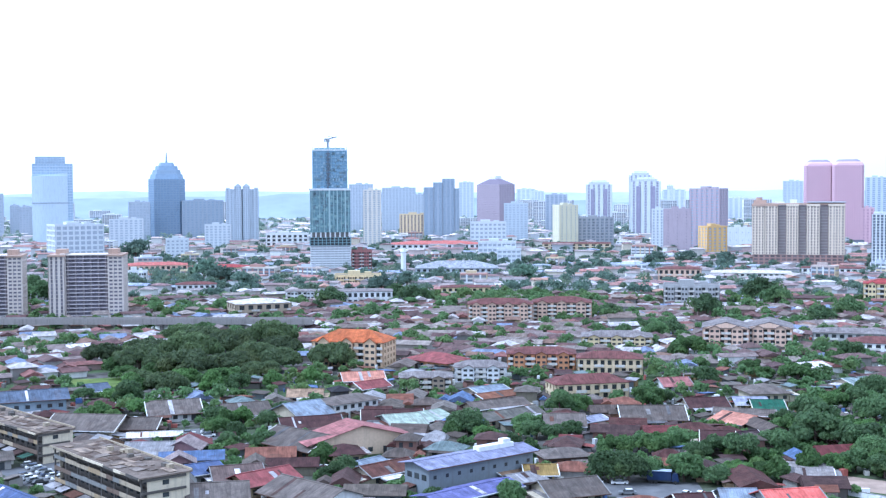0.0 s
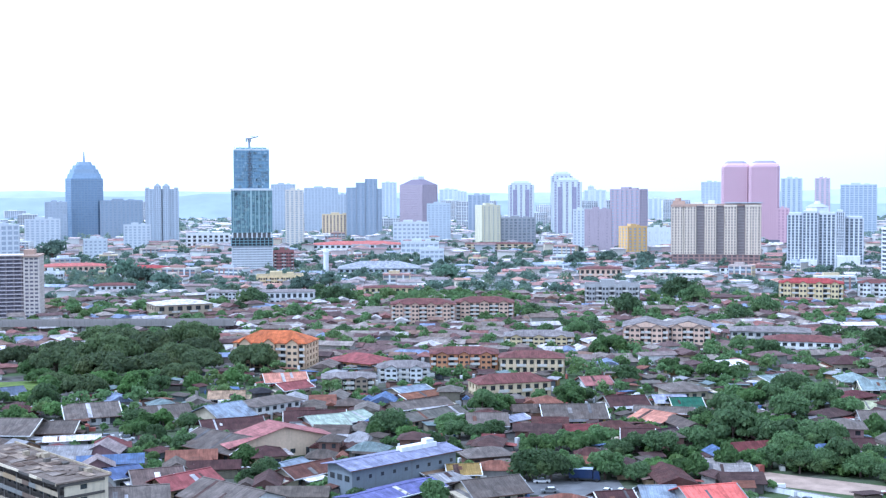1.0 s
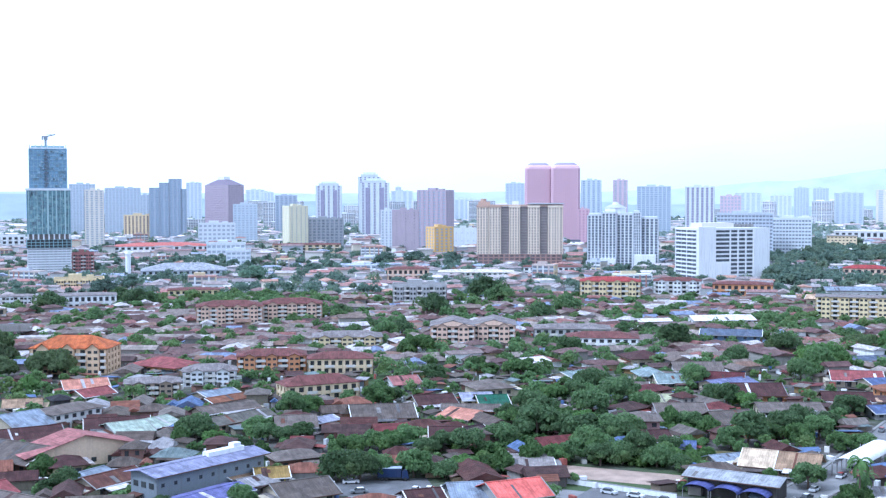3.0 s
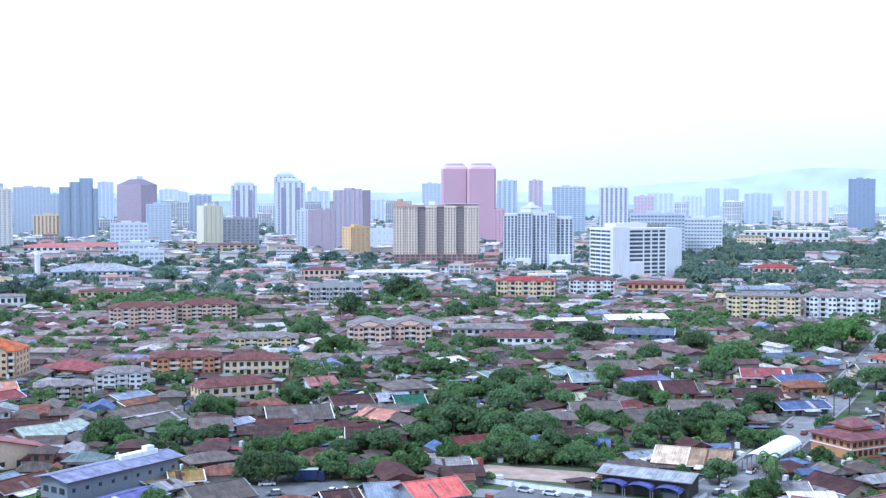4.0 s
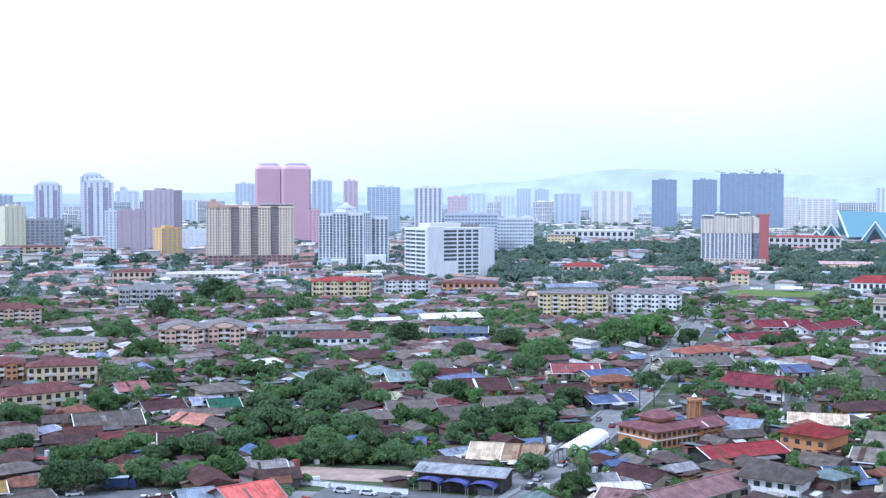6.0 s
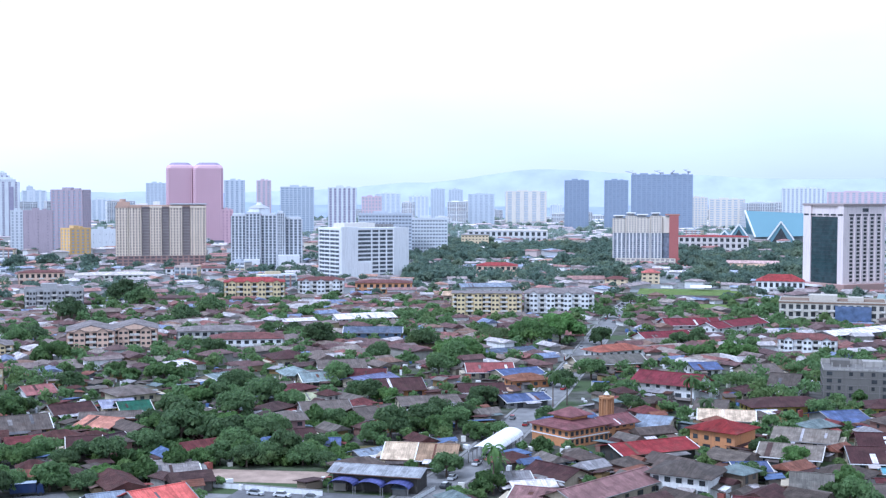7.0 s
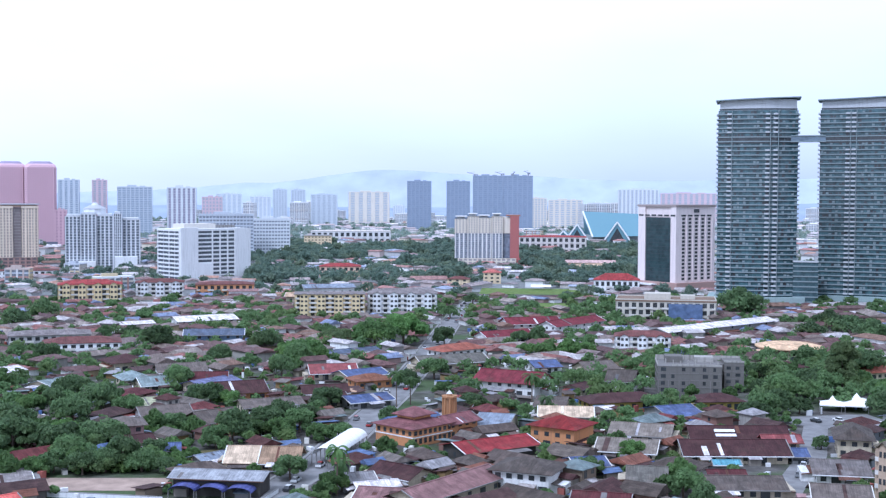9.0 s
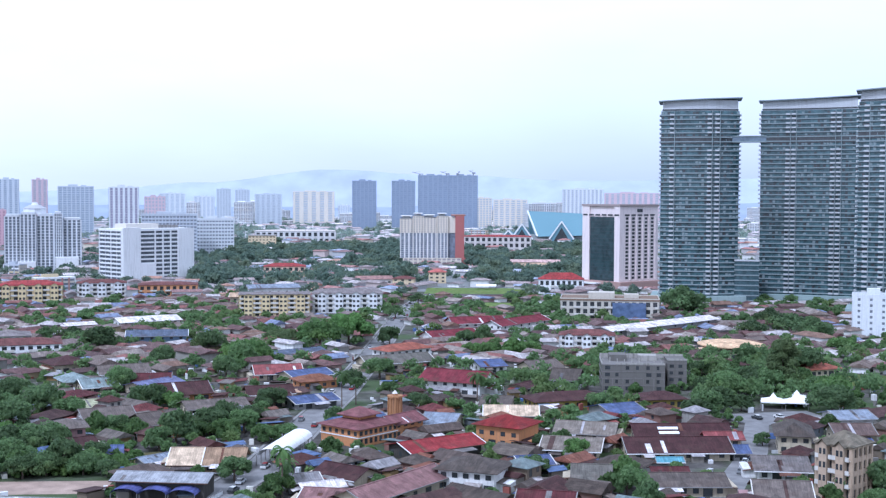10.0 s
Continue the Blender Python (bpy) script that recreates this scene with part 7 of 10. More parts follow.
dwelling(212.0, 473.9, 13.8, 13.6, 3.0, 2.58, 8.1, "g", "grey", "cream", "house with brown-grey gabled roof")
dwelling(188.7, 432.4, 17.4, 7.9, 2.6, 1.04, 37.4, "g", "maroon", "cream", "maroon-roofed house between trees")
dwelling(203.4, 428.6, 9.1, 14.4, 5.4, 3.0, -33.8, "g", "dgrey", "white", "two-storey white house with dark grey roof")
dwelling(162.6, 399.2, 9.1, 16.4, 2.6, 1.98, -31.0, "g", "grey2", "cream", "low house with grey sheet roof")
dwelling(173.6, 385.2, 11.4, 5.3, 2.2, 0.4, 13.2, "g", "white", "grey", "carport with bright white sheet")
TAKEN += [(180.5, 295, 5), (174, 300, 4), (187, 292, 4)]
dwelling(116.0, 333.0, 24.0, 12.5, 3.2, 1.7, 15.0, "g", "red", "dark", "open hall with bright red roof")
dwelling(142.0, 341.0, 14.5, 13.0, 6.3, 2.5, -50.0, "h", "red2", "orange", "two-storey orange house with red hipped roof")
dwelling(88.7, 286.6, 33.7, 9.9, 3.7, 1.96, 36.1, "g", "rosy", "cream", "long building with faded rose sheet roof")
dwelling(73.7, 284.2, 13.9, 11.2, 3.0, 1.41, -28.9, "g", "rosy", "cream", "low wing with faded rose sheet roof")
dwelling(45.6, 337.0, 7.0, 12.0, 3.0, 2.8, -18.0, "g", "creamr", "cream", "cream hall with faded cream sheet roof")
dwelling(55.2, 333.9, 10.0, 12.0, 2.9, 2.8, -18.0, "g", "tan", "tan", "tan-roofed house beside the cream hall")
dwelling(112.6, 292.6, 15.0, 13.0, 5.4, 2.5, -40.0, "h", "dgrey", "white", "two-storey house with dark grey hipped roof")
dwelling(118.3, 259.7, 11.8, 16.4, 3.0, 3.06, -31.8, "g", "maroonr", "cream", "maroon sheet-roofed house with white ridge strips")
dwelling(82.9, 308.5, 13.1, 9.3, 2.6, 1.85, -57.0, "g", "dmar", "cream", "dark brown-roofed house beside a yard")
dwelling(69.5, 305.1, 7.7, 9.8, 2.6, 1.25, 0.5, "g", "zinc", "grey", "zinc-roofed shed beside a yard")
dwelling(73.1, 296.9, 9.3, 4.9, 2.6, 0.71, 3.9, "g", "white", "grey", "shed with white sheet roof")
dwelling(131.5, 370.1, 9.5, 16.4, 3.0, 1.98, -33.8, "g", "lblue", "cream", "house with blue panelled roof")
dwelling(155.5, 370.5, 16.0, 13.0, 4.2, 1.9, -22.0, "g", "creamr", "cream", "building with cream sheet roof")
dwelling(169.1, 341.7, 16.8, 16.4, 3.0, 1.98, -32.7, "g", "greytan", "cream", "long house with grey-tan sheet roof")
dwelling(154.4, 320.9, 15.5, 16.4, 3.0, 1.98, -32.0, "g", "greytan", "cream", "long house with grey-tan sheet roof")
dwelling(134.1, 304.6, 7.8, 9.6, 3.0, 1.23, -5.7, "g", "blue", "grey", "shed with blue sheet roof")
row = dwelling(193.6, 327.6, 28.0, 10.4, 3.2, 2.3, -17.0, "g", "dmar", "cream", "long terrace with dark maroon roof and white skylights")
for u in (0.0, 1.5):
    part("skylight", Geo().slope(-7.4, -1.2, -5.6 + u * 1.5, -4.4 + u * 1.5, 3.35 + u * 0.62, 3.85 + u * 0.62, 0.12), WHITE, row, "white skylight strip")
dwelling(181.3, 309.4, 28.6, 14.6, 2.8, 2.7, -17.0, "g", "dmar", "cream", "long terrace with dark maroon roof")
dwelling(201.6, 316.2, 9.6, 5.6, 3.2, 1.3, -17.0, "g", "redpink", "cream", "low shop with faded red roof")
dwelling(196.8, 300.6, 3.9, 6.6, 2.6, 1.2, -17.0, "g", "blue", "grey", "blue tarpaulin shelter at the street corner")
dwelling(161.9, 438.0, 24.2, 16.4, 5.4, 3.06, -43.2, "g", "red3", "white", "two-storey white school with red roof")
dwelling(168.9, 531.9, 24.5, 12.1, 5.4, 2.34, 21.1, "h", "salmonred", "white", "white hall with salmon-red roof")
dwelling(244.5, 634.8, 29.7, 14.4, 5.4, 2.73, -0.8, "g", "red3", "white", "school block with red roof")
dwelling(265.9, 626.7, 46.3, 12.2, 5.4, 2.34, 32.4, "g", "red3", "white", "school block with red roof")
dwelling(213.2, 590.5, 27.6, 13.8, 3.7, 2.62, 13.9, "g", "red3", "white", "school block with red roof")
dwelling(187.5, 396.2, 27.5, 12.3, 3.0, 2.36, -1.5, "h", "maroon", "yellow", "long yellow house with maroon roof")
dwelling(195.9, 373.4, 12.1, 16.4, 2.2, 1.98, 4.8, "g", "blue", "grey", "blue parking canopy beside a yard")
dwelling(220.1, 386.8, 15.0, 11.2, 3.0, 2.17, -9.9, "h", "maroon", "yellow", "yellow house with maroon hipped roof")
dwelling(172.0, 296.4, 5.6, 2.6, 2.3, 0.5, -17.0, "g", "turq", "grey", "small lean-to with turquoise sheet roof")
dwelling(219.8, 306.4, 9.3, 16.4, 5.4, 3.06, -32.0, "h", "dgrey", "cream", "two-storey house with dark grey-brown hipped roof")
dwelling(195.9, 279.3, 12.8, 16.4, 3.0, 1.98, -26.8, "g", "zincd", "white", "long row house with grey sheet roof")
dwelling(177.3, 251.8, 12.0, 15.0, 3.0, 2.82, -28.1, "g", "grey", "pinkw", "house with grey gabled roof and pink walls")
dwelling(319.5, 496.4, 23.2, 16.4, 3.7, 1.98, -55.1, "h", "tanl", "cream", "hall with pale tan roof")
dwelling(287.8, 454.6, 20.4, 11.7, 3.0, 2.27, 5.3, "h", "maroon", "cream", "maroon hip-roofed house beside a yard")
dwelling(336.2, 593.5, 96.2, 12.3, 5.4, 1.52, 24.2, "g", "white", "grey", "very long shed with white roof")
dwelling(320.8, 436.2, 18.3, 16.4, 3.0, 3.06, 1.7, "h", "salmonred", "cream", "house with salmon tiled hip roof")
dwelling(162.0, 271.3, 18.1, 13.1, 3.0, 1.62, -18.8, "g", "grey2", "cream", "wide low building with grey roof")
dwelling(163.3, 281.4, 7.8, 6.5, 3.0, 0.89, -18.7, "g", "maroonr", "cream", "maroon-roofed house beside a yard")
dwelling(142.3, 284.7, 8.3, 12.4, 3.0, 2.38, -26.1, "g", "greygreen", "cream", "house with dark grey-green roof")
dwelling(258.8, 331.6, 11.6, 12.1, 3.7, 1.5, -9.6, "g", "lblue", "white", "building with pale teal and blue roof")
dwelling(242.8, 309.9, 10.8, 10.2, 3.7, 2.01, -18.6, "g", "rust", "cream", "brown-roofed house beside an apartment block")
dwelling(88.9, 429.1, 9.0, 6.8, 3.0, 1.43, 9.0, "g", "maroon", "cream", "maroon-roofed house beside a yard")
dwelling(89.6, 444.4, 15.4, 10.6, 3.0, 2.07, -0.7, "g", "maroon", "peach", "wide house with brown roof and orange front")
dwelling(112.7, 467.5, 14.5, 10.4, 3.0, 2.04, 8.9, "h", "rustor", "orange", "orange house with brown hipped roof")
dwelling(112.6, 484.2, 17.3, 12.8, 3.0, 1.58, 17.3, "g", "blue", "cream", "blue sheet-roofed house beside a yard")
dwelling(100.5, 425.0, 16.0, 11.0, 2.6, 1.39, 14.8, "g", "blue", "grey", "market shelter with blue roof")
dwelling(103.3, 495.3, 17.9, 13.3, 3.0, 2.54, -3.9, "g", "redpink", "cream", "house with faded red roof")
dwelling(124.5, 554.9, 25.8, 7.8, 3.0, 1.03, 19.1, "g", "slate", "grey", "long low shed with slate-blue roof")
dwelling(157.4, 506.4, 30.4, 13.4, 3.7, 2.56, 9.0, "g", "greygreen", "cream", "school hall with grey-green roof")
dwelling(132.9, 406.6, 6.2, 11.8, 2.6, 2.27, -35.7, "g", "redpink", "white", "small house with faded red roof")


# ---------------------------------------------------------------- trees among the houses
plant(0, -251.7, 371.2, 1.23)
TAKEN.append((-251.7, 371.2, 3.4))
plant(3, -233.5, 354.1, 1.24)
TAKEN.append((-233.5, 354.1, 3.7))
plant(3, -263.5, 379.7, 0.96)
TAKEN.append((-263.5, 379.7, 2.9))
plant(1, -273.1, 376.0, 0.66)
TAKEN.append((-273.1, 376.0, 2.3))
plant(4, -247.3, 348.1, 1.23)
TAKEN.append((-247.3, 348.1, 2.2))
plant(3, -196.0, 336.4, 0.94)
TAKEN.append((-196.0, 336.4, 2.8))
plant(0, -181.9, 319.3, 0.76)
TAKEN.append((-181.9, 319.3, 2.1))
plant(0, -185.5, 331.3, 0.70)
TAKEN.append((-185.5, 331.3, 1.9))
plant(0, -169.4, 319.3, 0.83)
TAKEN.append((-169.4, 319.3, 2.3))
plant(0, -187.4, 366.2, 0.76)
TAKEN.append((-187.4, 366.2, 2.1))
plant(5, -185.0, 351.5, 0.61)
TAKEN.append((-185.0, 351.5, 2.5))
plant(4, -195.1, 353.0, 1.16)
TAKEN.append((-195.1, 353.0, 2.0))
plant(4, -145.0, 307.1, 1.22)
TAKEN.append((-145.0, 307.1, 2.1))
plant(5, -132.2, 293.8, 0.61)
TAKEN.append((-132.2, 293.8, 2.5))
plant(0, -134.7, 289.3, 0.59)
TAKEN.append((-134.7, 289.3, 1.6))
plant(2, -150.3, 274.5, 0.54)
TAKEN.append((-150.3, 274.5, 1.2))
plant(0, -100.2, 273.7, 0.67)
TAKEN.append((-100.2, 273.7, 1.8))
plant(0, -82.5, 281.1, 0.81)
TAKEN.append((-82.5, 281.1, 2.2))
plant(0, -164.5, 408.4, 0.51)
TAKEN.append((-164.5, 408.4, 1.4))
plant(5, -120.1, 359.3, 0.95)
TAKEN.append((-120.1, 359.3, 3.9))
plant(4, -122.2, 351.8, 1.07)
TAKEN.append((-122.2, 351.8, 1.9))
plant(3, -111.2, 351.6, 0.85)
TAKEN.append((-111.2, 351.6, 2.6))
plant(5, -104.6, 372.4, 0.59)
TAKEN.append((-104.6, 372.4, 2.4))
plant(5, -101.2, 341.7, 0.60)
TAKEN.append((-101.2, 341.7, 2.5))
plant(1, -97.7, 360.5, 0.73)
TAKEN.append((-97.7, 360.5, 2.6))
plant(1, -90.8, 357.9, 0.65)
TAKEN.append((-90.8, 357.9, 2.3))
plant(0, -88.7, 367.6, 0.78)
TAKEN.append((-88.7, 367.6, 2.1))
plant(3, -96.1, 407.9, 1.08)
TAKEN.append((-96.1, 407.9, 3.3))
plant(0, -100.6, 400.7, 1.14)
TAKEN.append((-100.6, 400.7, 3.1))
plant(2, -92.6, 335.5, 0.80)
TAKEN.append((-92.6, 335.5, 1.8))
plant(0, -65.7, 312.7, 1.10)
TAKEN.append((-65.7, 312.7, 3.0))
plant(5, -60.2, 312.9, 0.83)
TAKEN.append((-60.2, 312.9, 3.4))
plant(3, -69.1, 340.8, 1.08)
TAKEN.append((-69.1, 340.8, 3.3))
plant(5, -55.3, 316.9, 0.61)
TAKEN.append((-55.3, 316.9, 2.5))
plant(3, -59.2, 348.0, 1.10)
TAKEN.append((-59.2, 348.0, 3.3))
plant(1, -55.4, 357.3, 0.89)
TAKEN.append((-55.4, 357.3, 3.2))
plant(1, -65.0, 353.2, 0.63)
TAKEN.append((-65.0, 353.2, 2.3))
plant(0, -46.8, 318.8, 1.06)
TAKEN.append((-46.8, 318.8, 2.9))
plant(5, -47.0, 343.5, 0.66)
TAKEN.append((-47.0, 343.5, 2.7))
plant(1, -43.5, 352.5, 0.78)
TAKEN.append((-43.5, 352.5, 2.8))
plant(5, -38.0, 318.0, 0.61)
TAKEN.append((-38.0, 318.0, 2.5))
plant(3, -34.3, 325.9, 0.85)
TAKEN.append((-34.3, 325.9, 2.6))
plant(1, -35.1, 347.8, 0.89)
TAKEN.append((-35.1, 347.8, 3.2))
plant(3, -27.3, 328.2, 0.85)
TAKEN.append((-27.3, 328.2, 2.6))
plant(4, -23.8, 325.4, 1.17)
TAKEN.append((-23.8, 325.4, 2.1))
plant(3, -32.3, 364.4, 0.95)
TAKEN.append((-32.3, 364.4, 2.9))
plant(1, -25.2, 359.0, 0.91)
TAKEN.append((-25.2, 359.0, 3.3))
plant(3, -23.7, 385.3, 1.16)
TAKEN.append((-23.7, 385.3, 3.5))
plant(0, -16.4, 371.0, 1.56)
TAKEN.append((-16.4, 371.0, 4.3))
plant(0, -16.0, 397.3, 1.31)
TAKEN.append((-16.0, 397.3, 3.6))
plant(1, -22.0, 415.1, 0.91)
TAKEN.append((-22.0, 415.1, 3.2))
plant(3, -9.2, 394.2, 1.02)
TAKEN.append((-9.2, 394.2, 3.1))
plant(1, -6.9, 365.4, 1.05)
TAKEN.append((-6.9, 365.4, 3.8))
plant(0, -0.8, 367.4, 1.38)
TAKEN.append((-0.8, 367.4, 3.8))
plant(3, -2.6, 391.7, 1.01)
TAKEN.append((-2.6, 391.7, 3.1))
plant(1, 2.1, 344.8, 0.75)
TAKEN.append((2.1, 344.8, 2.7))
plant(3, -9.3, 341.0, 0.88)
TAKEN.append((-9.3, 341.0, 2.7))
plant(4, -16.7, 338.1, 1.21)
TAKEN.append((-16.7, 338.1, 2.1))
plant(0, -4.8, 343.5, 0.94)
TAKEN.append((-5.8, 331.9, 2.6))
plant(2, 0.8, 342.3, 1.0)
TAKEN.append((0.0, 333.3, 2.1))
plant(3, -75.2, 427.2, 1.35)
TAKEN.append((-75.2, 427.2, 4.1))
plant(0, -71.2, 432.7, 0.81)
TAKEN.append((-71.2, 432.7, 2.2))
plant(3, -80.5, 559.2, 1.69)
TAKEN.append((-80.5, 559.2, 5.1))
plant(3, -28.8, 500.9, 1.54)
TAKEN.append((-28.8, 500.9, 4.7))
plant(0, -63.5, 483.8, 1.12)
TAKEN.append((-63.5, 483.8, 3.1))
plant(3, -48.6, 520.8, 1.09)
TAKEN.append((-48.6, 520.8, 3.3))
plant(3, -42.3, 505.5, 0.85)
TAKEN.append((-42.3, 505.5, 2.6))
plant(3, -15.6, 558.1, 1.16)
TAKEN.append((-15.6, 558.1, 3.5))
plant(1, -11.1, 569.1, 1.00)
TAKEN.append((-11.1, 569.1, 3.6))
plant(5, -1.2, 469.0, 0.89)
TAKEN.append((-1.2, 469.0, 3.7))
plant(0, -6.6, 441.8, 1.05)
TAKEN.append((-6.6, 441.8, 2.9))
plant(3, -14.0, 440.0, 1.14)
TAKEN.append((-14.0, 440.0, 3.4))
plant(1, -27.9, 397.3, 0.73)
TAKEN.append((-27.9, 397.3, 2.6))
plant(4, -60.0, 401.7, 1.17)
TAKEN.append((-60.0, 401.7, 2.1))
plant(0, -65.2, 405.4, 0.75)
TAKEN.append((-65.2, 405.4, 2.1))
plant(6, -74.7, 858.0, 2.63)
TAKEN.append((-74.7, 858.0, 8.7))
plant(6, -95.8, 742.1, 2.00)
TAKEN.append((-95.8, 742.1, 6.6))
plant(5, -107.3, 630.2, 0.98)
TAKEN.append((-107.3, 630.2, 4.0))
plant(7, -352.0, 852.5, 2.54)
TAKEN.append((-352.0, 852.5, 7.0))
plant(6, -323.0, 808.7, 2.00)
TAKEN.append((-323.0, 808.7, 6.6))
plant(6, -303.1, 790.5, 1.94)
TAKEN.append((-303.1, 790.5, 6.4))
plant(7, -349.1, 898.1, 2.21)
TAKEN.append((-349.1, 898.1, 6.1))
plant(6, -299.6, 803.4, 1.31)
TAKEN.append((-299.6, 803.4, 4.3))
plant(7, -278.2, 982.8, 2.90)
TAKEN.append((-278.2, 982.8, 8.0))
plant(7, -215.5, 1265.3, 2.48)
TAKEN.append((-215.5, 1265.3, 6.8))
plant(7, -184.8, 1273.7, 2.72)
TAKEN.append((-184.8, 1273.7, 7.5))
plant(7, -145.8, 1282.8, 2.49)
TAKEN.append((-145.8, 1282.8, 6.9))
plant(7, -476.2, 864.4, 2.80)
TAKEN.append((-476.2, 864.4, 7.7))
plant(7, -509.4, 886.6, 2.91)
TAKEN.append((-509.4, 886.6, 8.0))
plant(7, -540.1, 911.6, 3.01)
TAKEN.append((-540.1, 911.6, 8.3))
plant(7, -780.5, 1172.0, 4.00)
TAKEN.append((-780.5, 1172.0, 11.0))
plant(6, -548.9, 700.3, 3.05)
TAKEN.append((-548.9, 700.3, 10.1))
plant(6, -556.3, 686.0, 2.02)
TAKEN.append((-556.3, 686.0, 6.7))
plant(0, -120.0, 612.6, 1.15)
TAKEN.append((-120.0, 612.6, 3.2))
plant(6, -101.0, 645.7, 1.30)
TAKEN.append((-101.0, 645.7, 4.3))
plant(6, -340.6, 601.5, 1.11)
TAKEN.append((-340.6, 601.5, 3.7))
plant(6, -62.4, 828.6, 1.97)
TAKEN.append((-62.4, 828.6, 6.5))
plant(6, -29.7, 727.2, 1.72)
TAKEN.append((-29.7, 727.2, 5.7))
plant(6, -15.2, 765.1, 1.81)
TAKEN.append((-15.2, 765.1, 6.0))
plant(6, -343.1, 720.1, 1.22)
TAKEN.append((-343.1, 720.1, 4.0))
plant(6, -348.9, 754.6, 1.91)
TAKEN.append((-348.9, 754.6, 6.3))
plant(6, -290.4, 689.6, 1.29)
TAKEN.append((-290.4, 689.6, 4.3))
plant(6, -229.7, 611.4, 1.00)
TAKEN.append((-229.7, 611.4, 3.3))
plant(6, -151.8, 730.8, 1.43)
TAKEN.append((-151.8, 730.8, 4.7))
plant(6, -122.8, 667.0, 1.17)
TAKEN.append((-122.8, 667.0, 3.9))
plant(5, 2.0, 473.9, 0.90)
TAKEN.append((2.0, 473.9, 3.7))
plant(1, 10.8, 434.9, 1.25)
TAKEN.append((10.8, 434.9, 4.5))
plant(5, 1.7, 436.9, 0.83)
TAKEN.append((1.7, 436.9, 3.4))
plant(1, 17.8, 425.9, 0.93)
TAKEN.append((17.8, 425.9, 3.3))
plant(1, -0.1, 406.8, 1.17)
TAKEN.append((-0.1, 406.8, 4.2))
plant(5, 6.0, 369.3, 1.03)
TAKEN.append((6.0, 369.3, 4.3))
plant(5, 11.1, 375.0, 0.82)
TAKEN.append((11.1, 375.0, 3.4))
plant(5, -0.2, 355.2, 0.89)
TAKEN.append((-0.2, 355.2, 3.7))
plant(0, 13.0, 342.9, 1.13)
TAKEN.append((13.0, 342.9, 3.1))
plant(1, 2.6, 338.9, 0.74)
TAKEN.append((2.6, 338.9, 2.6))
plant(5, 8.6, 340.6, 0.72)
TAKEN.append((8.1, 334.3, 2.6))
plant(5, 18.0, 338.6, 0.7)
TAKEN.append((18.3, 337.1, 2.6))
plant(1, 22.3, 353.9, 0.65)
TAKEN.append((22.3, 353.9, 2.3))
plant(5, 23.9, 334.8, 0.53)
TAKEN.append((23.9, 334.8, 2.2))
plant(1, 31.7, 394.5, 0.73)
TAKEN.append((31.7, 394.5, 2.6))
plant(4, 25.0, 396.3, 1.20)
TAKEN.append((25.0, 396.3, 2.1))
plant(4, 35.9, 383.0, 1.16)
TAKEN.append((35.9, 383.0, 2.0))
plant(0, 40.8, 364.0, 0.87)
TAKEN.append((40.8, 364.0, 2.4))
plant(0, 46.7, 371.7, 1.23)
TAKEN.append((46.7, 371.7, 3.4))
plant(3, 54.4, 377.8, 0.99)
TAKEN.append((54.4, 377.8, 3.0))
plant(3, 62.6, 375.0, 0.98)
TAKEN.append((62.6, 375.0, 3.0))
plant(1, 59.1, 386.3, 0.99)
TAKEN.append((59.1, 386.3, 3.5))
plant(1, 69.2, 382.4, 0.85)
TAKEN.append((69.2, 382.4, 3.0))
plant(1, 64.8, 399.2, 0.88)
TAKEN.append((64.8, 399.2, 3.2))
plant(5, 74.4, 400.8, 0.65)
TAKEN.append((74.4, 400.8, 2.7))
plant(3, 73.3, 366.8, 0.97)
TAKEN.append((73.3, 366.8, 2.9))
plant(1, 79.0, 369.0, 0.69)
TAKEN.append((79.0, 369.0, 2.5))
plant(0, 78.9, 404.3, 0.80)
TAKEN.append((78.9, 404.3, 2.2))
plant(0, 86.0, 420.4, 1.22)
TAKEN.append((86.0, 420.4, 3.4))
plant(3, 53.0, 436.9, 0.95)
TAKEN.append((53.0, 436.9, 2.9))
plant(0, 47.4, 438.8, 1.05)
TAKEN.append((47.4, 438.8, 2.9))
plant(5, 39.4, 482.4, 0.92)
TAKEN.append((39.4, 482.4, 3.8))
plant(0, 43.8, 445.7, 0.86)
TAKEN.append((43.8, 445.7, 2.4))
plant(5, 63.9, 549.5, 0.88)
TAKEN.append((63.9, 549.5, 3.6))
plant(3, 95.0, 546.0, 1.6)
TAKEN.append((90.7, 542.8, 5.7))
plant(0, 94.4, 521.3, 1.51)
TAKEN.append((94.4, 521.3, 4.1))
plant(13, 143.8, 586.0, 1.15)
TAKEN.append((143.8, 594.0, 9.6))
plant(13, 161.6, 598.0, 1.1)
TAKEN.append((160.6, 611.3, 7.5))
plant(11, 128.0, 594.0, 1.15)
TAKEN += [(x, 732.5, 8) for x in range(128, 188, 10)] + [(x, 748.0, 8) for x in range(192, 240, 10)]
TAKEN.append((135.0, 606.0, 6.6))
plant(6, 177.8, 629.3, 1.30)
TAKEN.append((177.8, 629.3, 4.3))
plant(6, 131.6, 645.9, 1.1)
TAKEN.append((131.6, 645.9, 6.0))
plant(13, 99.5, 533.0, 0.9)
TAKEN.append((99.9, 551.4, 7.4))
plant(3, 100.8, 529.2, 1.61)
TAKEN.append((100.8, 529.2, 4.9))
plant(5, 84.2, 506.4, 0.82)
TAKEN.append((84.2, 506.4, 3.4))
plant(1, 142.7, 479.5, 1.13)
TAKEN.append((142.7, 479.5, 4.0))
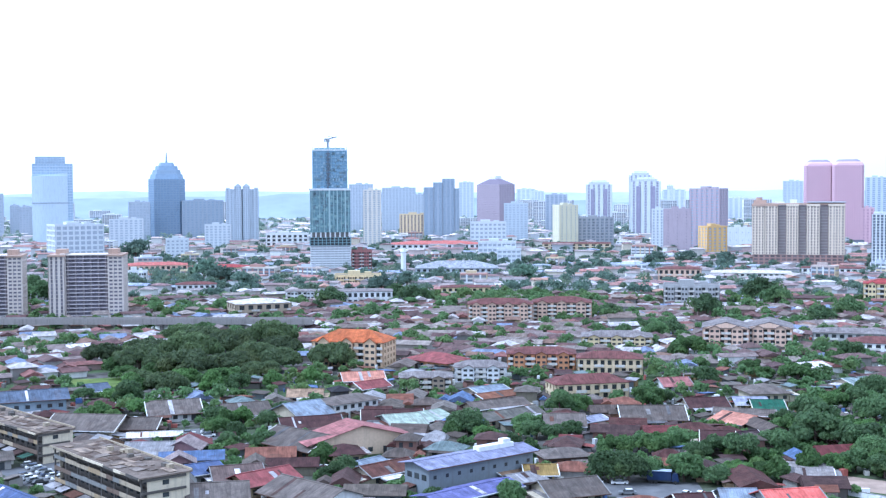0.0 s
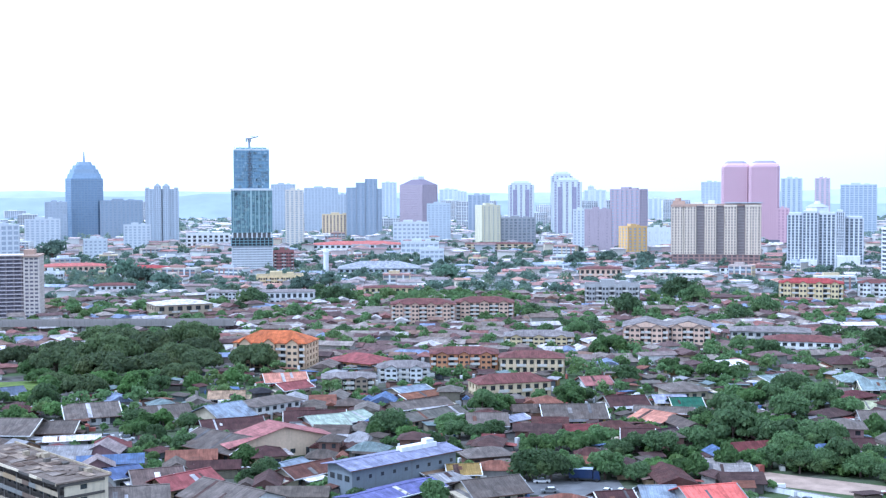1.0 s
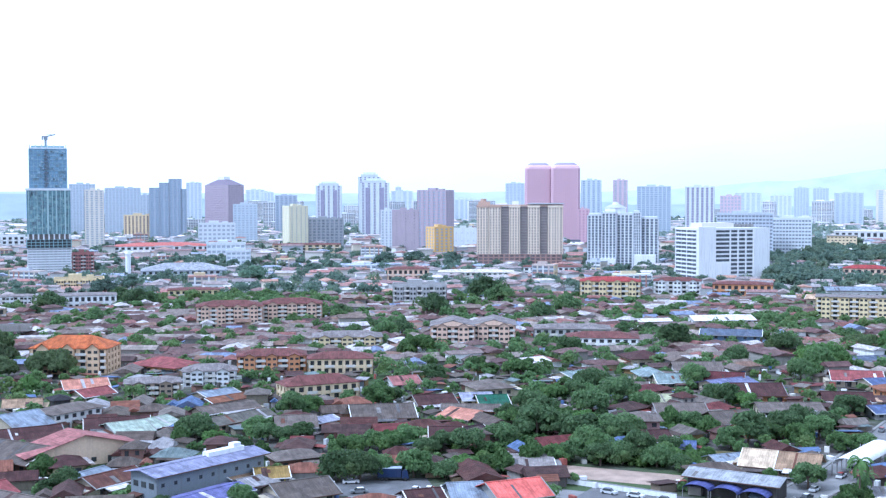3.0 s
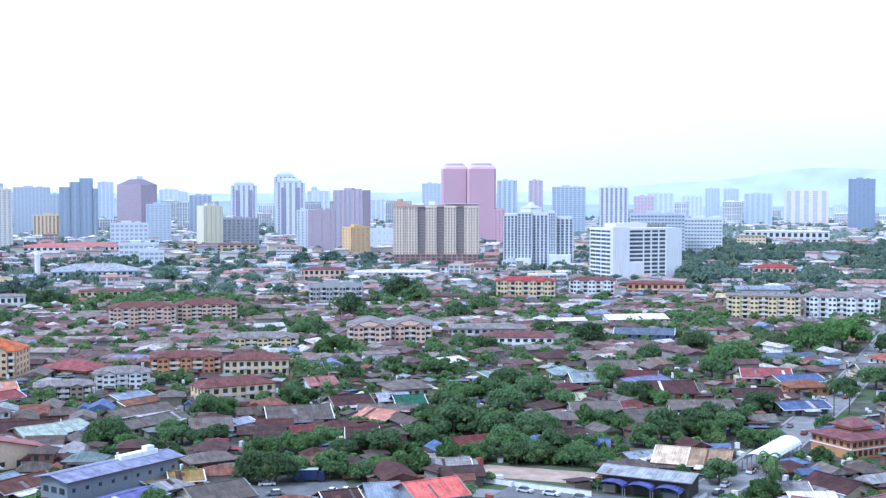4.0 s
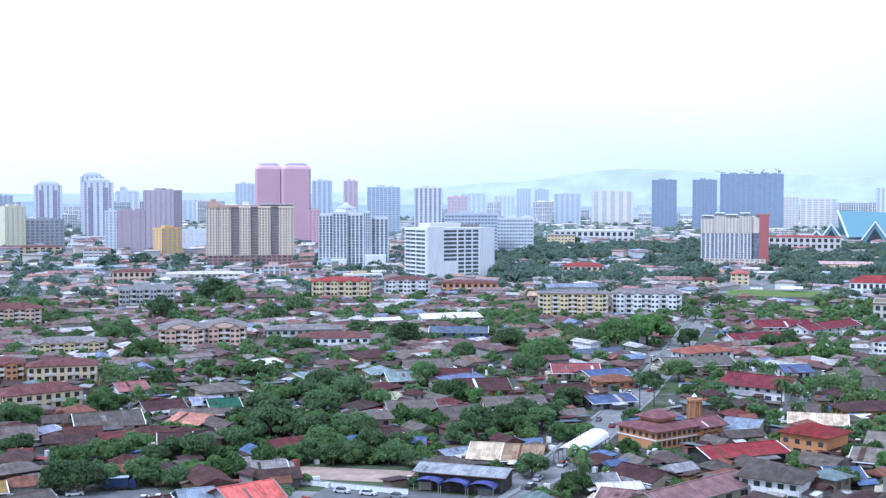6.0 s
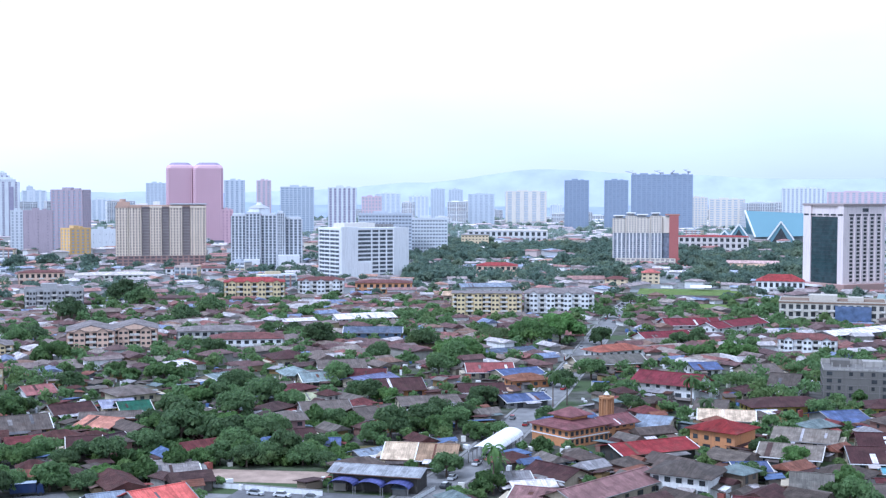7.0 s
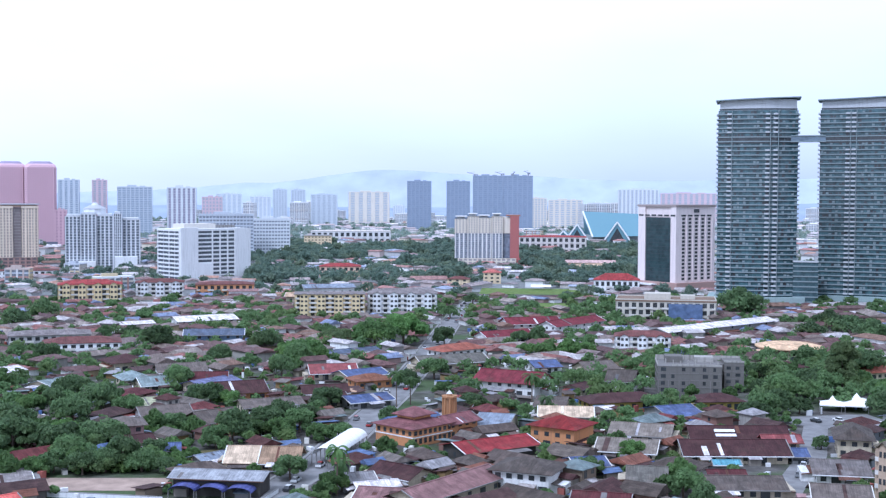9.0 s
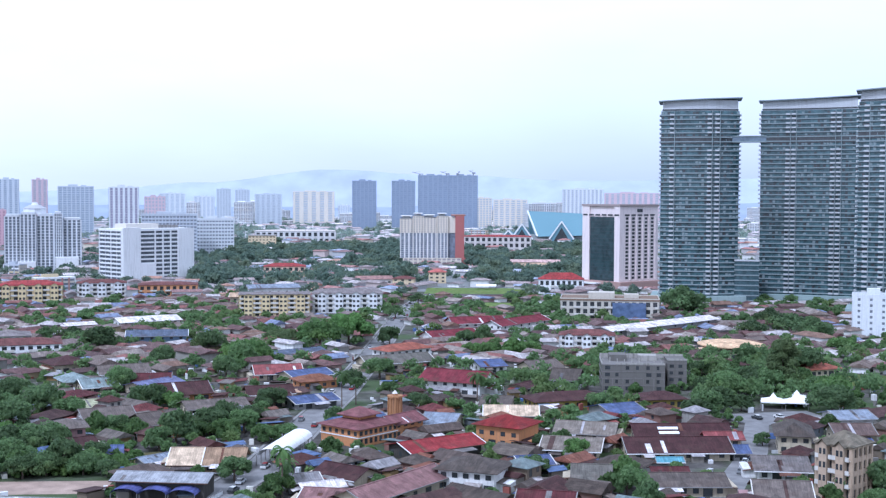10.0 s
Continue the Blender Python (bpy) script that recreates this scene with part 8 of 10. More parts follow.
plant(0, 100.9, 391.4, 0.78)
TAKEN.append((100.9, 391.4, 2.1))
plant(3, 135.6, 442.0, 0.81)
TAKEN.append((135.6, 442.0, 2.5))
plant(5, 133.8, 404.4, 0.81)
TAKEN.append((133.8, 404.4, 3.3))
plant(5, 125.6, 460.6, 0.76)
TAKEN.append((125.6, 460.6, 3.1))
plant(0, 55.0, 318.0, 1.01)
TAKEN.append((55.0, 318.0, 2.8))
plant(3, 62.3, 299.5, 0.92)
TAKEN.append((62.3, 299.5, 2.8))
plant(4, 86.4, 339.9, 1.16)
TAKEN.append((86.4, 339.9, 2.0))
plant(2, 97.0, 335.6, 0.60)
TAKEN.append((97.0, 335.6, 1.3))
plant(5, 148.0, 327.8, 0.57)
TAKEN.append((148.0, 327.8, 2.4))
plant(1, 132.7, 298.3, 0.71)
TAKEN.append((132.7, 298.3, 2.6))
plant(3, 152.2, 314.4, 0.90)
TAKEN.append((152.2, 314.4, 2.7))
plant(2, 153.8, 325.4, 0.87)
TAKEN.append((153.8, 325.4, 1.9))
plant(1, 195.3, 383.4, 0.82)
TAKEN.append((195.3, 383.4, 2.9))
plant(4, 194.7, 427.5, 1.08)
TAKEN.append((194.7, 427.5, 1.9))
plant(4, 204.2, 424.6, 1.22)
TAKEN.append((204.2, 424.6, 2.1))
plant(4, 194.8, 458.3, 1.07)
TAKEN.append((194.8, 458.3, 1.9))
plant(4, 153.3, 287.4, 1.21)
TAKEN.append((153.3, 287.4, 2.1))
plant(1, 145.5, 271.2, 0.78)
TAKEN.append((145.5, 271.2, 2.8))
plant(0, 145.1, 258.9, 0.82)
TAKEN.append((145.1, 258.9, 2.2))
plant(4, 142.3, 274.2, 0.93)
TAKEN.append((142.3, 274.2, 1.6))
plant(1, 216.8, 578.2, 0.87)
TAKEN.append((216.8, 578.2, 3.1))
plant(0, 227.3, 577.5, 1.20)
TAKEN.append((227.3, 577.5, 3.3))
plant(3, 205.2, 537.3, 0.96)
TAKEN.append((205.2, 537.3, 2.9))
plant(3, 212.0, 529.1, 1.14)
TAKEN.append((212.0, 529.1, 3.5))
plant(2, 220.7, 526.1, 1.47)
TAKEN.append((220.7, 526.1, 3.2))
plant(3, 230.1, 527.7, 1.20)
TAKEN.append((230.1, 527.7, 3.6))
plant(6, 275.3, 583.3, 1.14)
TAKEN.append((275.3, 583.3, 3.7))
plant(0, 180.2, 587.8, 1.19)
TAKEN.append((180.2, 587.8, 3.3))
plant(6, 403.3, 680.4, 2.77)
TAKEN.append((403.3, 680.4, 9.1))
plant(6, 377.9, 565.4, 1.61)
TAKEN.append((377.9, 565.4, 5.3))
plant(6, 404.0, 586.8, 1.74)
TAKEN.append((404.0, 586.8, 5.7))
plant(6, 400.0, 560.0, 2.15)
TAKEN.append((400.0, 560.0, 7.1))
plant(6, 394.9, 533.3, 1.82)
TAKEN.append((394.9, 533.3, 6.0))
plant(1, 271.8, 397.9, 1.05)
TAKEN.append((271.8, 397.9, 3.8))
plant(3, 243.7, 393.4, 0.95)
TAKEN.append((243.7, 393.4, 3.6))
plant(5, 252.4, 391.0, 1.02)
TAKEN.append((252.4, 391.0, 4.2))
plant(5, 267.7, 399.3, 0.91)
TAKEN.append((267.7, 399.3, 3.8))
plant(0, 234.4, 370.2, 1.05)
TAKEN.append((234.4, 370.2, 2.9))
plant(0, 215.5, 354.1, 1.18)
TAKEN.append((215.5, 354.1, 3.2))
plant(0, 221.9, 357.5, 1.20)
TAKEN.append((221.9, 357.5, 3.3))
plant(0, 241.7, 367.2, 0.85)
TAKEN.append((241.7, 367.2, 2.3))
plant(5, 270.2, 354.0, 1.2)
TAKEN.append((268.0, 361.3, 5.2))
plant(3, 288.9, 379.5, 1.63)
TAKEN.append((288.9, 379.5, 4.9))
plant(4, 294.2, 371.5, 0.9)
TAKEN.append((294.2, 376.5, 3.7))
plant(4, 300.0, 362.5, 1.0)
TAKEN.append((298.0, 368.5, 3.7))
plant(3, 379.2, 488.8, 1.60)
TAKEN.append((379.2, 488.8, 4.8))
plant(0, 262.9, 446.7, 1.00)
TAKEN.append((262.9, 446.7, 2.8))
plant(0, 252.0, 409.5, 0.8)
TAKEN += [(225, 402, 9), (238, 398, 7), (212, 407, 8), (197, 417, 7), (246, 404, 6)]
plant(4, 222.5, 408.6, 1.0)
plant(4, 235.0, 402.6, 0.9)
plant(3, 210.4, 355.2, 0.90)
TAKEN.append((210.4, 355.2, 2.7))
plant(0, 213.9, 313.4, 0.56)
TAKEN.append((213.9, 313.4, 1.5))
plant(2, 244.3, 322.5, 0.98)
TAKEN.append((244.3, 322.5, 2.1))
plant(0, 206.8, 250.8, 1.22)
TAKEN.append((206.8, 250.8, 3.4))
plant(5, 197.2, 241.2, 0.57)
TAKEN.append((197.2, 241.2, 2.4))
plant(4, 188.3, 247.0, 0.94)
TAKEN.append((188.3, 247.0, 1.6))
plant(1, 312.8, 472.2, 1.20)
TAKEN.append((312.8, 472.2, 4.3))
plant(3, 285.7, 443.8, 1.32)
TAKEN.append((285.7, 443.8, 4.0))
plant(5, 274.0, 447.0, 0.80)
TAKEN.append((274.0, 447.0, 3.3))
plant(1, 315.8, 434.6, 1.32)
TAKEN.append((315.8, 434.6, 4.7))
plant(5, 306.6, 437.6, 1.14)
TAKEN.append((306.6, 437.6, 4.7))
plant(5, 89.6, 587.7, 1.09)
TAKEN.append((89.6, 587.7, 4.5))
plant(6, 30.5, 655.0, 1.25)
TAKEN.append((30.5, 655.0, 4.1))
plant(6, 16.8, 658.6, 1.01)
TAKEN.append((16.8, 658.6, 3.3))
plant(0, 39.7, 604.0, 1.67)
TAKEN.append((39.7, 604.0, 4.6))
plant(3, 7.7, 601.9, 1.01)
TAKEN.append((7.7, 601.9, 3.0))
plant(5, 17.7, 598.6, 0.73)
TAKEN.append((17.7, 598.6, 3.0))
plant(6, 223.5, 717.2, 1.15)
TAKEN.append((223.5, 717.2, 3.8))
plant(6, 268.5, 808.5, 1.31)
TAKEN.append((268.5, 808.5, 4.3))
plant(6, 197.9, 785.4, 1.24)
TAKEN.append((197.9, 785.4, 4.1))
TAKEN += [(43, 326, 5), (51, 323, 5), (40, 352, 7)]
plant(4, 46.5, 325.0, 0.6)
plant(8, 110.4, 417.8, 1.12)
plant(8, 116.7, 421.9, 1.12)
plant(8, 158.1, 408.1, 1.25)
plant(9, 65.5, 302.0, 1.00)
plant(8, 63.4, 297.8, 1.12)
plant(9, 194.5, 250.7, 0.75)
plant(9, 155.3, 387.4, 1.00)
plant(12, 283.2, 402.0, 1.05)
plant(1, 276.0, 409.0, 1.2)
plant(3, 292.0, 407.0, 1.4)
# the old grove beside the orange-roofed flats
for kind, x, y, s in ((10, -296, 446, 1.1), (10, -266, 436, 1.15), (10, -284, 470, 1.25), (11, -258, 458, 1.15), (11, -243, 472, 1.1), (10, -281, 540, 1.15), (11, -263, 512, 1.1), (10, -222, 479.0, 0.98), (11, -253, 398, 0.95), (10, -330, 540, 1.05), (10, -304, 515, 1.2), (10, -312, 478, 1.1), (11, -327, 464, 1.0), (11, -300, 560, 1.0), (10, -284, 500, 1.1), (11, -262, 486, 1.1), (11, -240, 450, 0.9), (11, -276, 415, 0.7), (2, -237, 404, 1.3), (3, -243, 414, 1.1), (0, -228, 410, 1.0), (2, -272, 404, 1.1), (4, -262, 392, 1.4), (3, -246, 430, 1.2), (3, -258, 420, 1.2), (4, -280, 430, 1.5), (3, -292, 428, 1.1), (4, -306, 440, 1.4), (1, -206, 354.3, 0.72), (2, -199, 348, 0.8), (4, -212, 440, 1.3), (4, -222, 425, 1.2), (6, -345, 585, 1.4), (3, -335, 500, 1.1), (3, -318, 500, 1.2)):
    plant(kind, x, y, s)
    TAKEN.append((x, y, (11.0, 9.0)[kind - 10] * s * 0.8 if kind > 9 else 4.0))


# ---------------------------------------------------------------- roads, yards and fields
def strip(name, label, pts, width, material, z=0.03, category="road", kind="structure"):
    """a road along a bent line"""
    v, f = [], []
    for i, p in enumerate(pts):
        a, b = Vector(pts[max(0, i - 1)]), Vector(pts[min(len(pts) - 1, i + 1)])
        n = (b - a).normalized()
        n = Vector((-n.y, n.x)) * width / 2
        v += [(p[0] + n.x, p[1] + n.y, z), (p[0] - n.x, p[1] - n.y, z), (p[0] + n.x, p[1] + n.y, z - 0.2), (p[0] - n.x, p[1] - n.y, z - 0.2)]
        if i:
            o = 4 * i
            f += [(o - 4, o - 3, o + 1, o), (o - 2, o - 4, o, o + 2), (o - 3, o - 1, o + 3, o + 1)]
    q = Geo()
    q.quad_mesh(v, f)
    return tagged(new(name, q.mesh(name, material)), label, category, kind=kind)


def mark(pts, r):
    for a, b in zip(pts, pts[1:]):
        n = max(1, int(math.dist(a, b) / r))
        for i in range(n + 1):
            TAKEN.append((a[0] + (b[0] - a[0]) * i / n, a[1] + (b[1] - a[1]) * i / n, r))


ROAD = asphalt_mat("worn_asphalt", (0.19, 0.188, 0.188))
GRASS = leaves("lawn", (0.16, 0.235, 0.06), (0.2, 0.27, 0.08))
SAND = asphalt_mat("sandy_court", (0.33, 0.25, 0.2))
high_street = [(38, 285), (47.6, 304.3), (66.8, 336), (92.1, 392.1), (116.3, 444.4), (144.1, 511.8), (185.2, 614.1), (214.8, 689), (247.7, 769.6), (300, 880)]
side_street = [(160, 250), (175, 271), (206.3, 306.4), (233.1, 344.8), (256.1, 345.8), (300, 348)]
yard_lane = [(-60, 296), (-30, 300), (-8, 306), (10, 300)]
for nm, lb, line, wd in (("road", "worn grey street through the village", high_street, 11.0), ("road", "narrow grey side street", side_street, 8.0), ("road", "narrow lane between houses", yard_lane, 9.0)):
    strip(nm, lb, line, wd, ROAD)
    mark(line, wd * 0.62)
mark([(x + 7.5, y - 3.5) for x, y in high_street[3:8]], 5.0)  # kept clear so that the street shows from the camera
strip("road_edge", "pale concrete gutter beside the street", [(x + 6.1, y - 1.7) for x, y in high_street], 1.0, CONCRETE, 0.12)
strip("road_edge", "pale concrete gutter beside the street", [(x - 6.1, y + 1.7) for x, y in high_street], 1.0, CONCRETE, 0.12)


def slab(name, label, x, y, w, d, rot, material, category, z=0.06):
    ob = new(name, Geo().box(-w / 2, w / 2, -d / 2, d / 2, -0.2, z).mesh(name, material))
    ob.matrix_basis = pose(x, y, 0, 0, 0, rot)
    take(x, y, w, d, rot, 0.0)
    return tagged(ob, label, category, kind="structure")


slab("pavement", "asphalt parking yard beside the flats", -209, 271, 32, 17, -31, ASPHALT, "car park")
slab("pavement", "asphalt yard behind the walk-up flats", -201, 331, 20, 17, -30, ASPHALT, "car park")
slab("pavement", "asphalt yard with parked vehicles below the trees", -60, 305, 40, 15, 18, ASPHALT, "car park")
slab("pavement", "sandy paved ball court behind a low wall", 6.8, 326.8, 34, 14, -16, SAND, "court")
slab("pavement", "asphalt yard with parked cars before the ball court", 16, 300.5, 38, 15, -22, ASPHALT, "car park")
slab("pavement", "open asphalt square in front of the tents", 246, 354, 34, 16, -6, ROAD, "square")
slab("pavement", "mown green playing field", 334, 411, 60, 34, -38, GRASS, "field")
slab("pavement", "grassy field with bare patches", -284, 420, 46, 30, 35, GRASS, "field")
slab("pavement", "dry grass clearing between trees", 34, 352, 16, 20, 0, leaves("dry_grass", (0.22, 0.21, 0.1), (0.3, 0.26, 0.13)), "field")
slab("pavement", "open mown field beyond the red-roofed school", 348, 905, 78, 60, -21, GRASS, "field")
TAKEN += [(322, 842, 22), (350, 852, 20), (300, 860, 16)]
slab("pavement", "green park lawn beyond the school", 318, 770, 50, 60, -20, GRASS, "field")


def low_wall(x, y, w, rot, h=1.4):
    t = thing("boundary_wall", x, y, rot, "low pale rendered wall beside a court", "wall")
    part("panel", Geo().box(-w / 2, w / 2, -0.12, 0.12, 0, h), WHITE, t)
    part("coping", Geo().box(-w / 2, w / 2, -0.2, 0.2, h, h + 0.12), CONCRETE, t)


low_wall(6.7, 310.2, 32, -27)
low_wall(46, 299, 14, 58, 1.1)


# ---------------------------------------------------------------- cars
def make_car():
    t = new("car")
    m = paint("car_paint", [(0.75, 0.75, 0.75), (0.5, 0.52, 0.54), (0.04, 0.045, 0.05), (0.7, 0.7, 0.7), (0.62, 0.63, 0.64), (0.12, 0.14, 0.2), (0.72, 0.72, 0.71), (0.2, 0.21, 0.22), (0.3, 0.04, 0.04), (0.75, 0.75, 0.74)], 0.3, stain=0.1)
    part("body", Geo().prism([(-2.15, -.8), (2.15, -.8), (2.2, -.5), (2.2, .5), (2.15, .8), (-2.15, .8), (-2.2, .5), (-2.2, -.5)], 0.3, 0.85), m, t)
    part("cabin", Geo().prism([(-1.7, -.74), (1.1, -.74), (1.1, .74), (-1.7, .74)], 0.85, 1.42, [(-1.2, -.6), (.5, -.6), (.5, .6), (-1.2, .6)]), GLASS_DARK, t)
    part("roof_panel", Geo().box(-1.2, .5, -.6, .6, 1.42, 1.46), m, t)
    for x in (-1.3, 1.35):
        for y in (-0.78, 0.78):
            g = Geo()
            n = 10
            ring = [(x + 0.31 * math.cos(2 * math.pi * i / n), 0.31 + 0.31 * math.sin(2 * math.pi * i / n)) for i in range(n)]
            g.quad_mesh([(a, y - 0.1, b) for a, b in ring] + [(a, y + 0.1, b) for a, b in ring], [tuple(range(n)), tuple(range(2 * n - 1, n - 1, -1))] + [(i, n + i, n + (i + 1) % n, (i + 1) % n) for i in range(n)])
            part("wheel", g, paint("tyre", (0.03, 0.03, 0.03)), t)
    return tagged(t, "small parked saloon car on the roadside", "car", "parked cars")


first_car = make_car()
crng = random.Random(8)
spots = [(-222 + 3.1 * i, 279.5 - 1.85 * i, 58) for i in range(7)] + [(-214.5 + 3.1 * i, 268 - 1.8 * i, 60) for i in range(4)] + [(-203.5, 333, 40), (-199, 337, 45), (-195.5, 331.5, 38), (4.5, 306.5, -30), (11, 303.5, -25), (18, 299.5, -28)]
spots += [(-44 + 3.4 * i, 303 + 0.8 * i, 80) for i in range(6)] + [(-40, 293, 5), (-28, 295, 12), (-12, 300, 20)]
spots += [(-74, 304, 15), (-68, 307.5, 20), (-62, 310, 14), (-72, 297, 22), (-58, 300, 200)]
for a, b in zip(high_street[1:], high_street[2:]):
    n = int(math.dist(a, b) / 9)
    for i in range(n):
        if crng.random() < 0.55:
            s = (i + 0.5) / n
            k = crng.choice((-3.2, 3.2, 1.6))
            ang = math.degrees(math.atan2(b[1] - a[1], b[0] - a[0]))
            spots.append((a[0] + (b[0] - a[0]) * s + k * math.sin(radians(ang)), a[1] + (b[1] - a[1]) * s - k * math.cos(radians(ang)), ang))
spots += [(187 + 4 * i, 284 + 5 * i, 52) for i in range(4)] + [(238, 352, 95), (246, 351, 91)] + [(-172, 322, 62), (-166, 326, 62), (-158, 330, 66), (-176, 316, 55), (134, 398, 20), (139, 402, 20), (180, 352, 70), (176, 356, 70)]
for i, (x, y, a) in enumerate(spots):
    m = pose(x, y, 0.06, 0, 0, a + crng.uniform(-4, 4))
    if i == 0:
        first_car.matrix_basis = m
    else:
        copy_thing(first_car, m)


def wheel_mesh(r, w):
    g, n = Geo(), 12
    ring = [(r * math.cos(2 * math.pi * i / n), r + r * math.sin(2 * math.pi * i / n)) for i in range(n)]
    return g.quad_mesh([(a, -w / 2, b) for a, b in ring] + [(a, w / 2, b) for a, b in ring], [tuple(range(n)), tuple(range(2 * n - 1, n - 1, -1))] + [(i, n + i, n + (i + 1) % n, (i + 1) % n) for i in range(n)])


def lorry(x, y, rot):
    t = thing("lorry", x, y, rot, "dark blue lorry with pale roof parked under trees", "lorry", z=0.06)
    blue = paint("lorry_blue", (0.018, 0.032, 0.085), 0.5, stain=0.2)
    part("cargo_box", Geo().box(-4.2, 2.0, -1.2, 1.2, 1.0, 3.3), blue, t)
    part("box_roof", Geo().box(-4.3, 2.1, -1.3, 1.3, 3.3, 3.42), paint("lorry_roof", (0.4, 0.46, 0.55)), t, "pale blue-grey roof")
    part("cab", Geo().prism([(2.2, -1.15), (4.0, -1.15), (4.0, 1.15), (2.2, 1.15)], 0.7, 2.7, [(2.2, -1.05), (3.6, -1.05), (3.6, 1.05), (2.2, 1.05)]), blue, t)
    part("windscreen", Geo().quad_mesh([(3.86, -0.95, 1.6), (3.86, 0.95, 1.6), (3.7, 0.9, 2.5), (3.7, -0.9, 2.5), (3.8, -0.95, 1.6), (3.8, 0.95, 1.6), (3.64, 0.9, 2.5), (3.64, -0.9, 2.5)], [(0, 1, 2, 3), (7, 6, 5, 4), (0, 4, 5, 1), (1, 5, 6, 2), (2, 6, 7, 3), (3, 7, 4, 0)]), GLASS_DARK, t)
    part("chassis", Geo().box(-4.1, 3.9, -0.9, 0.9, 0.55, 1.0), GLASS_DARK, t)
    for u in (-3.0, -1.9, 3.1):
        for v in (-1.05, 1.05):
            part("wheel", wheel_mesh(0.48, 0.3), paint("tyre", (0.03, 0.03, 0.03)), t).location = (u, v, 0)


lorry(-51.5, 315.0, 6)


# ---------------------------------------------------------------- buildings near the camera
def gallery_flats(x, y, w, d, rot, label, floors=4):
    """walk-up flats with open galleries along the front"""
    t = thing("apartment_block", x, y, rot, label, "apartment block")
    take(x, y, w, d, rot)
    top = 2.9 * floors
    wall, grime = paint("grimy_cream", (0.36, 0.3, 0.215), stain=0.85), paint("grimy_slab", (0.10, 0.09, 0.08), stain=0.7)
    # inner wall and grimy slabs are darkened for the shade inside the galleries
    inner, end = paint("gallery_shade_wall", (0.13, 0.115, 0.1), stain=0.7), paint("pale_end_wall", (0.62, 0.54, 0.4), stain=0.5)
    rails = [wall, wall, paint("rail_ochre", (0.33, 0.25, 0.15), stain=0.7), paint("rail_grey", (0.2, 0.2, 0.19), stain=0.8), paint("rail_brown", (0.15, 0.11, 0.085), stain=0.7)]
    r = random.Random(int(abs(x)))
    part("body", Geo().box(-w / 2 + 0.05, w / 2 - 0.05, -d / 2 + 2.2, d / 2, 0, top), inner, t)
    # end walls take a lighter cream, coloured as if lit
    for s in (-1, 1):
        part("end_wall", Geo().box(*sorted((s * (w / 2 - 0.05), s * (w / 2 + 0.12))), -d / 2 + 1.4, d / 2, 0, top), end, t)
    for k in range(floors):
        z = 0.2 + 2.9 * k
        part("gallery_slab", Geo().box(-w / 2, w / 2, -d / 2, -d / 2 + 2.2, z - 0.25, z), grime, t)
        if k:
            u = -w / 2
            while u < w / 2 - 0.5:
                v = min(u + r.choice((3.4, 3.4, 6.8, 10.2)), w / 2)
                part("gallery_rail", Geo().box(u, v - 0.12, -d / 2 - 0.1, -d / 2 + 0.05, z - 0.2, z + r.uniform(0.65, 0.95)), r.choice(rails), t)
                u = v
        for i in range(int(w / 3.4)):
            u = -w / 2 + 1.7 + i * 3.4
            part("window", Geo().box(u - 0.8, u + 0.8, -d / 2 + 2.12, -d / 2 + 2.22, z + 0.9, z + 2.2), GLASS_DARK, t)
        for s in (-1, 1):
            part("end_band", Geo().box(*sorted((s * w / 2, s * (w / 2 + 0.5))), -d / 2, d / 2 - 1, z + 2.0, z + 2.55), grime, t)
            part("end_window", Geo().box(*sorted((s * (w / 2 + 0.1), s * (w / 2 + 0.16))), -0.8, 0.8, z + 0.7, z + 1.8), GLASS_DARK, t)
    for i in range(int(w / 6.8) + 1):
        u = -w / 2 + 0.2 + i * (w - 0.4) / int(w / 6.8)
        part("column", Geo().box(u - 0.2, u + 0.2, -d / 2 - 0.05, -d / 2 + 0.3, 0, top), grime, t)
    deck = sheet_roof("stained_deck", (0.165, 0.138, 0.11), rust=0.8)
    part("roof_slab", Geo().box(-w / 2 - 0.6, w / 2 + 0.6, -d / 2 - 0.8, d / 2 + 0.6, top, top + 0.35), deck, t)
    u = -w / 2 - 0.7
    while u < w / 2 + 0.5:
        v = min(u + r.uniform(2, 9), w / 2 + 0.7)
        part("deck_edge", Geo().box(u, v, -d / 2 - 0.95, -d / 2 - 0.8, top - 0.15 + r.uniform(-0.1, 0.1), top + 0.45 + r.uniform(-0.15, 0.2)), r.choice((end, wall, grime, wall)), t)
        u = v
    sheets = [deck, sheet_roof("tan_felt", (0.29, 0.24, 0.18), rust=0.6), sheet_roof("brown_felt", (0.1, 0.072, 0.052), rust=0.6), sheet_roof("grey_felt", (0.21, 0.185, 0.155), rust=0.6)]
    for i in range(46):
        u, v = r.uniform(-w / 2 + 2, w / 2 - 3), r.uniform(-d / 2 - 0.3, d / 2 - 1.5)
        a, b, z = r.uniform(1.0, 6.0), r.uniform(0.8, 3.5), top + 0.36 + 0.02 * (i % 9)
        part("roof_sheet", Geo().slope(u, u + a, v, v + b, z, z + r.uniform(0.01, 0.16), 0.05), r.choice(sheets), t)
    for i in range(7):
        u, v = r.uniform(-w / 2 + 2, w / 2 - 2), r.uniform(0, d / 2 - 2)
        part("roof_hut", Geo().box(u - 1.0, u + 0.9 * r.random(), v - 0.7, v + 0.7, top + 0.35, top + 0.8 + 0.8 * r.random()), r.choice((grime, inner, wall)), t)
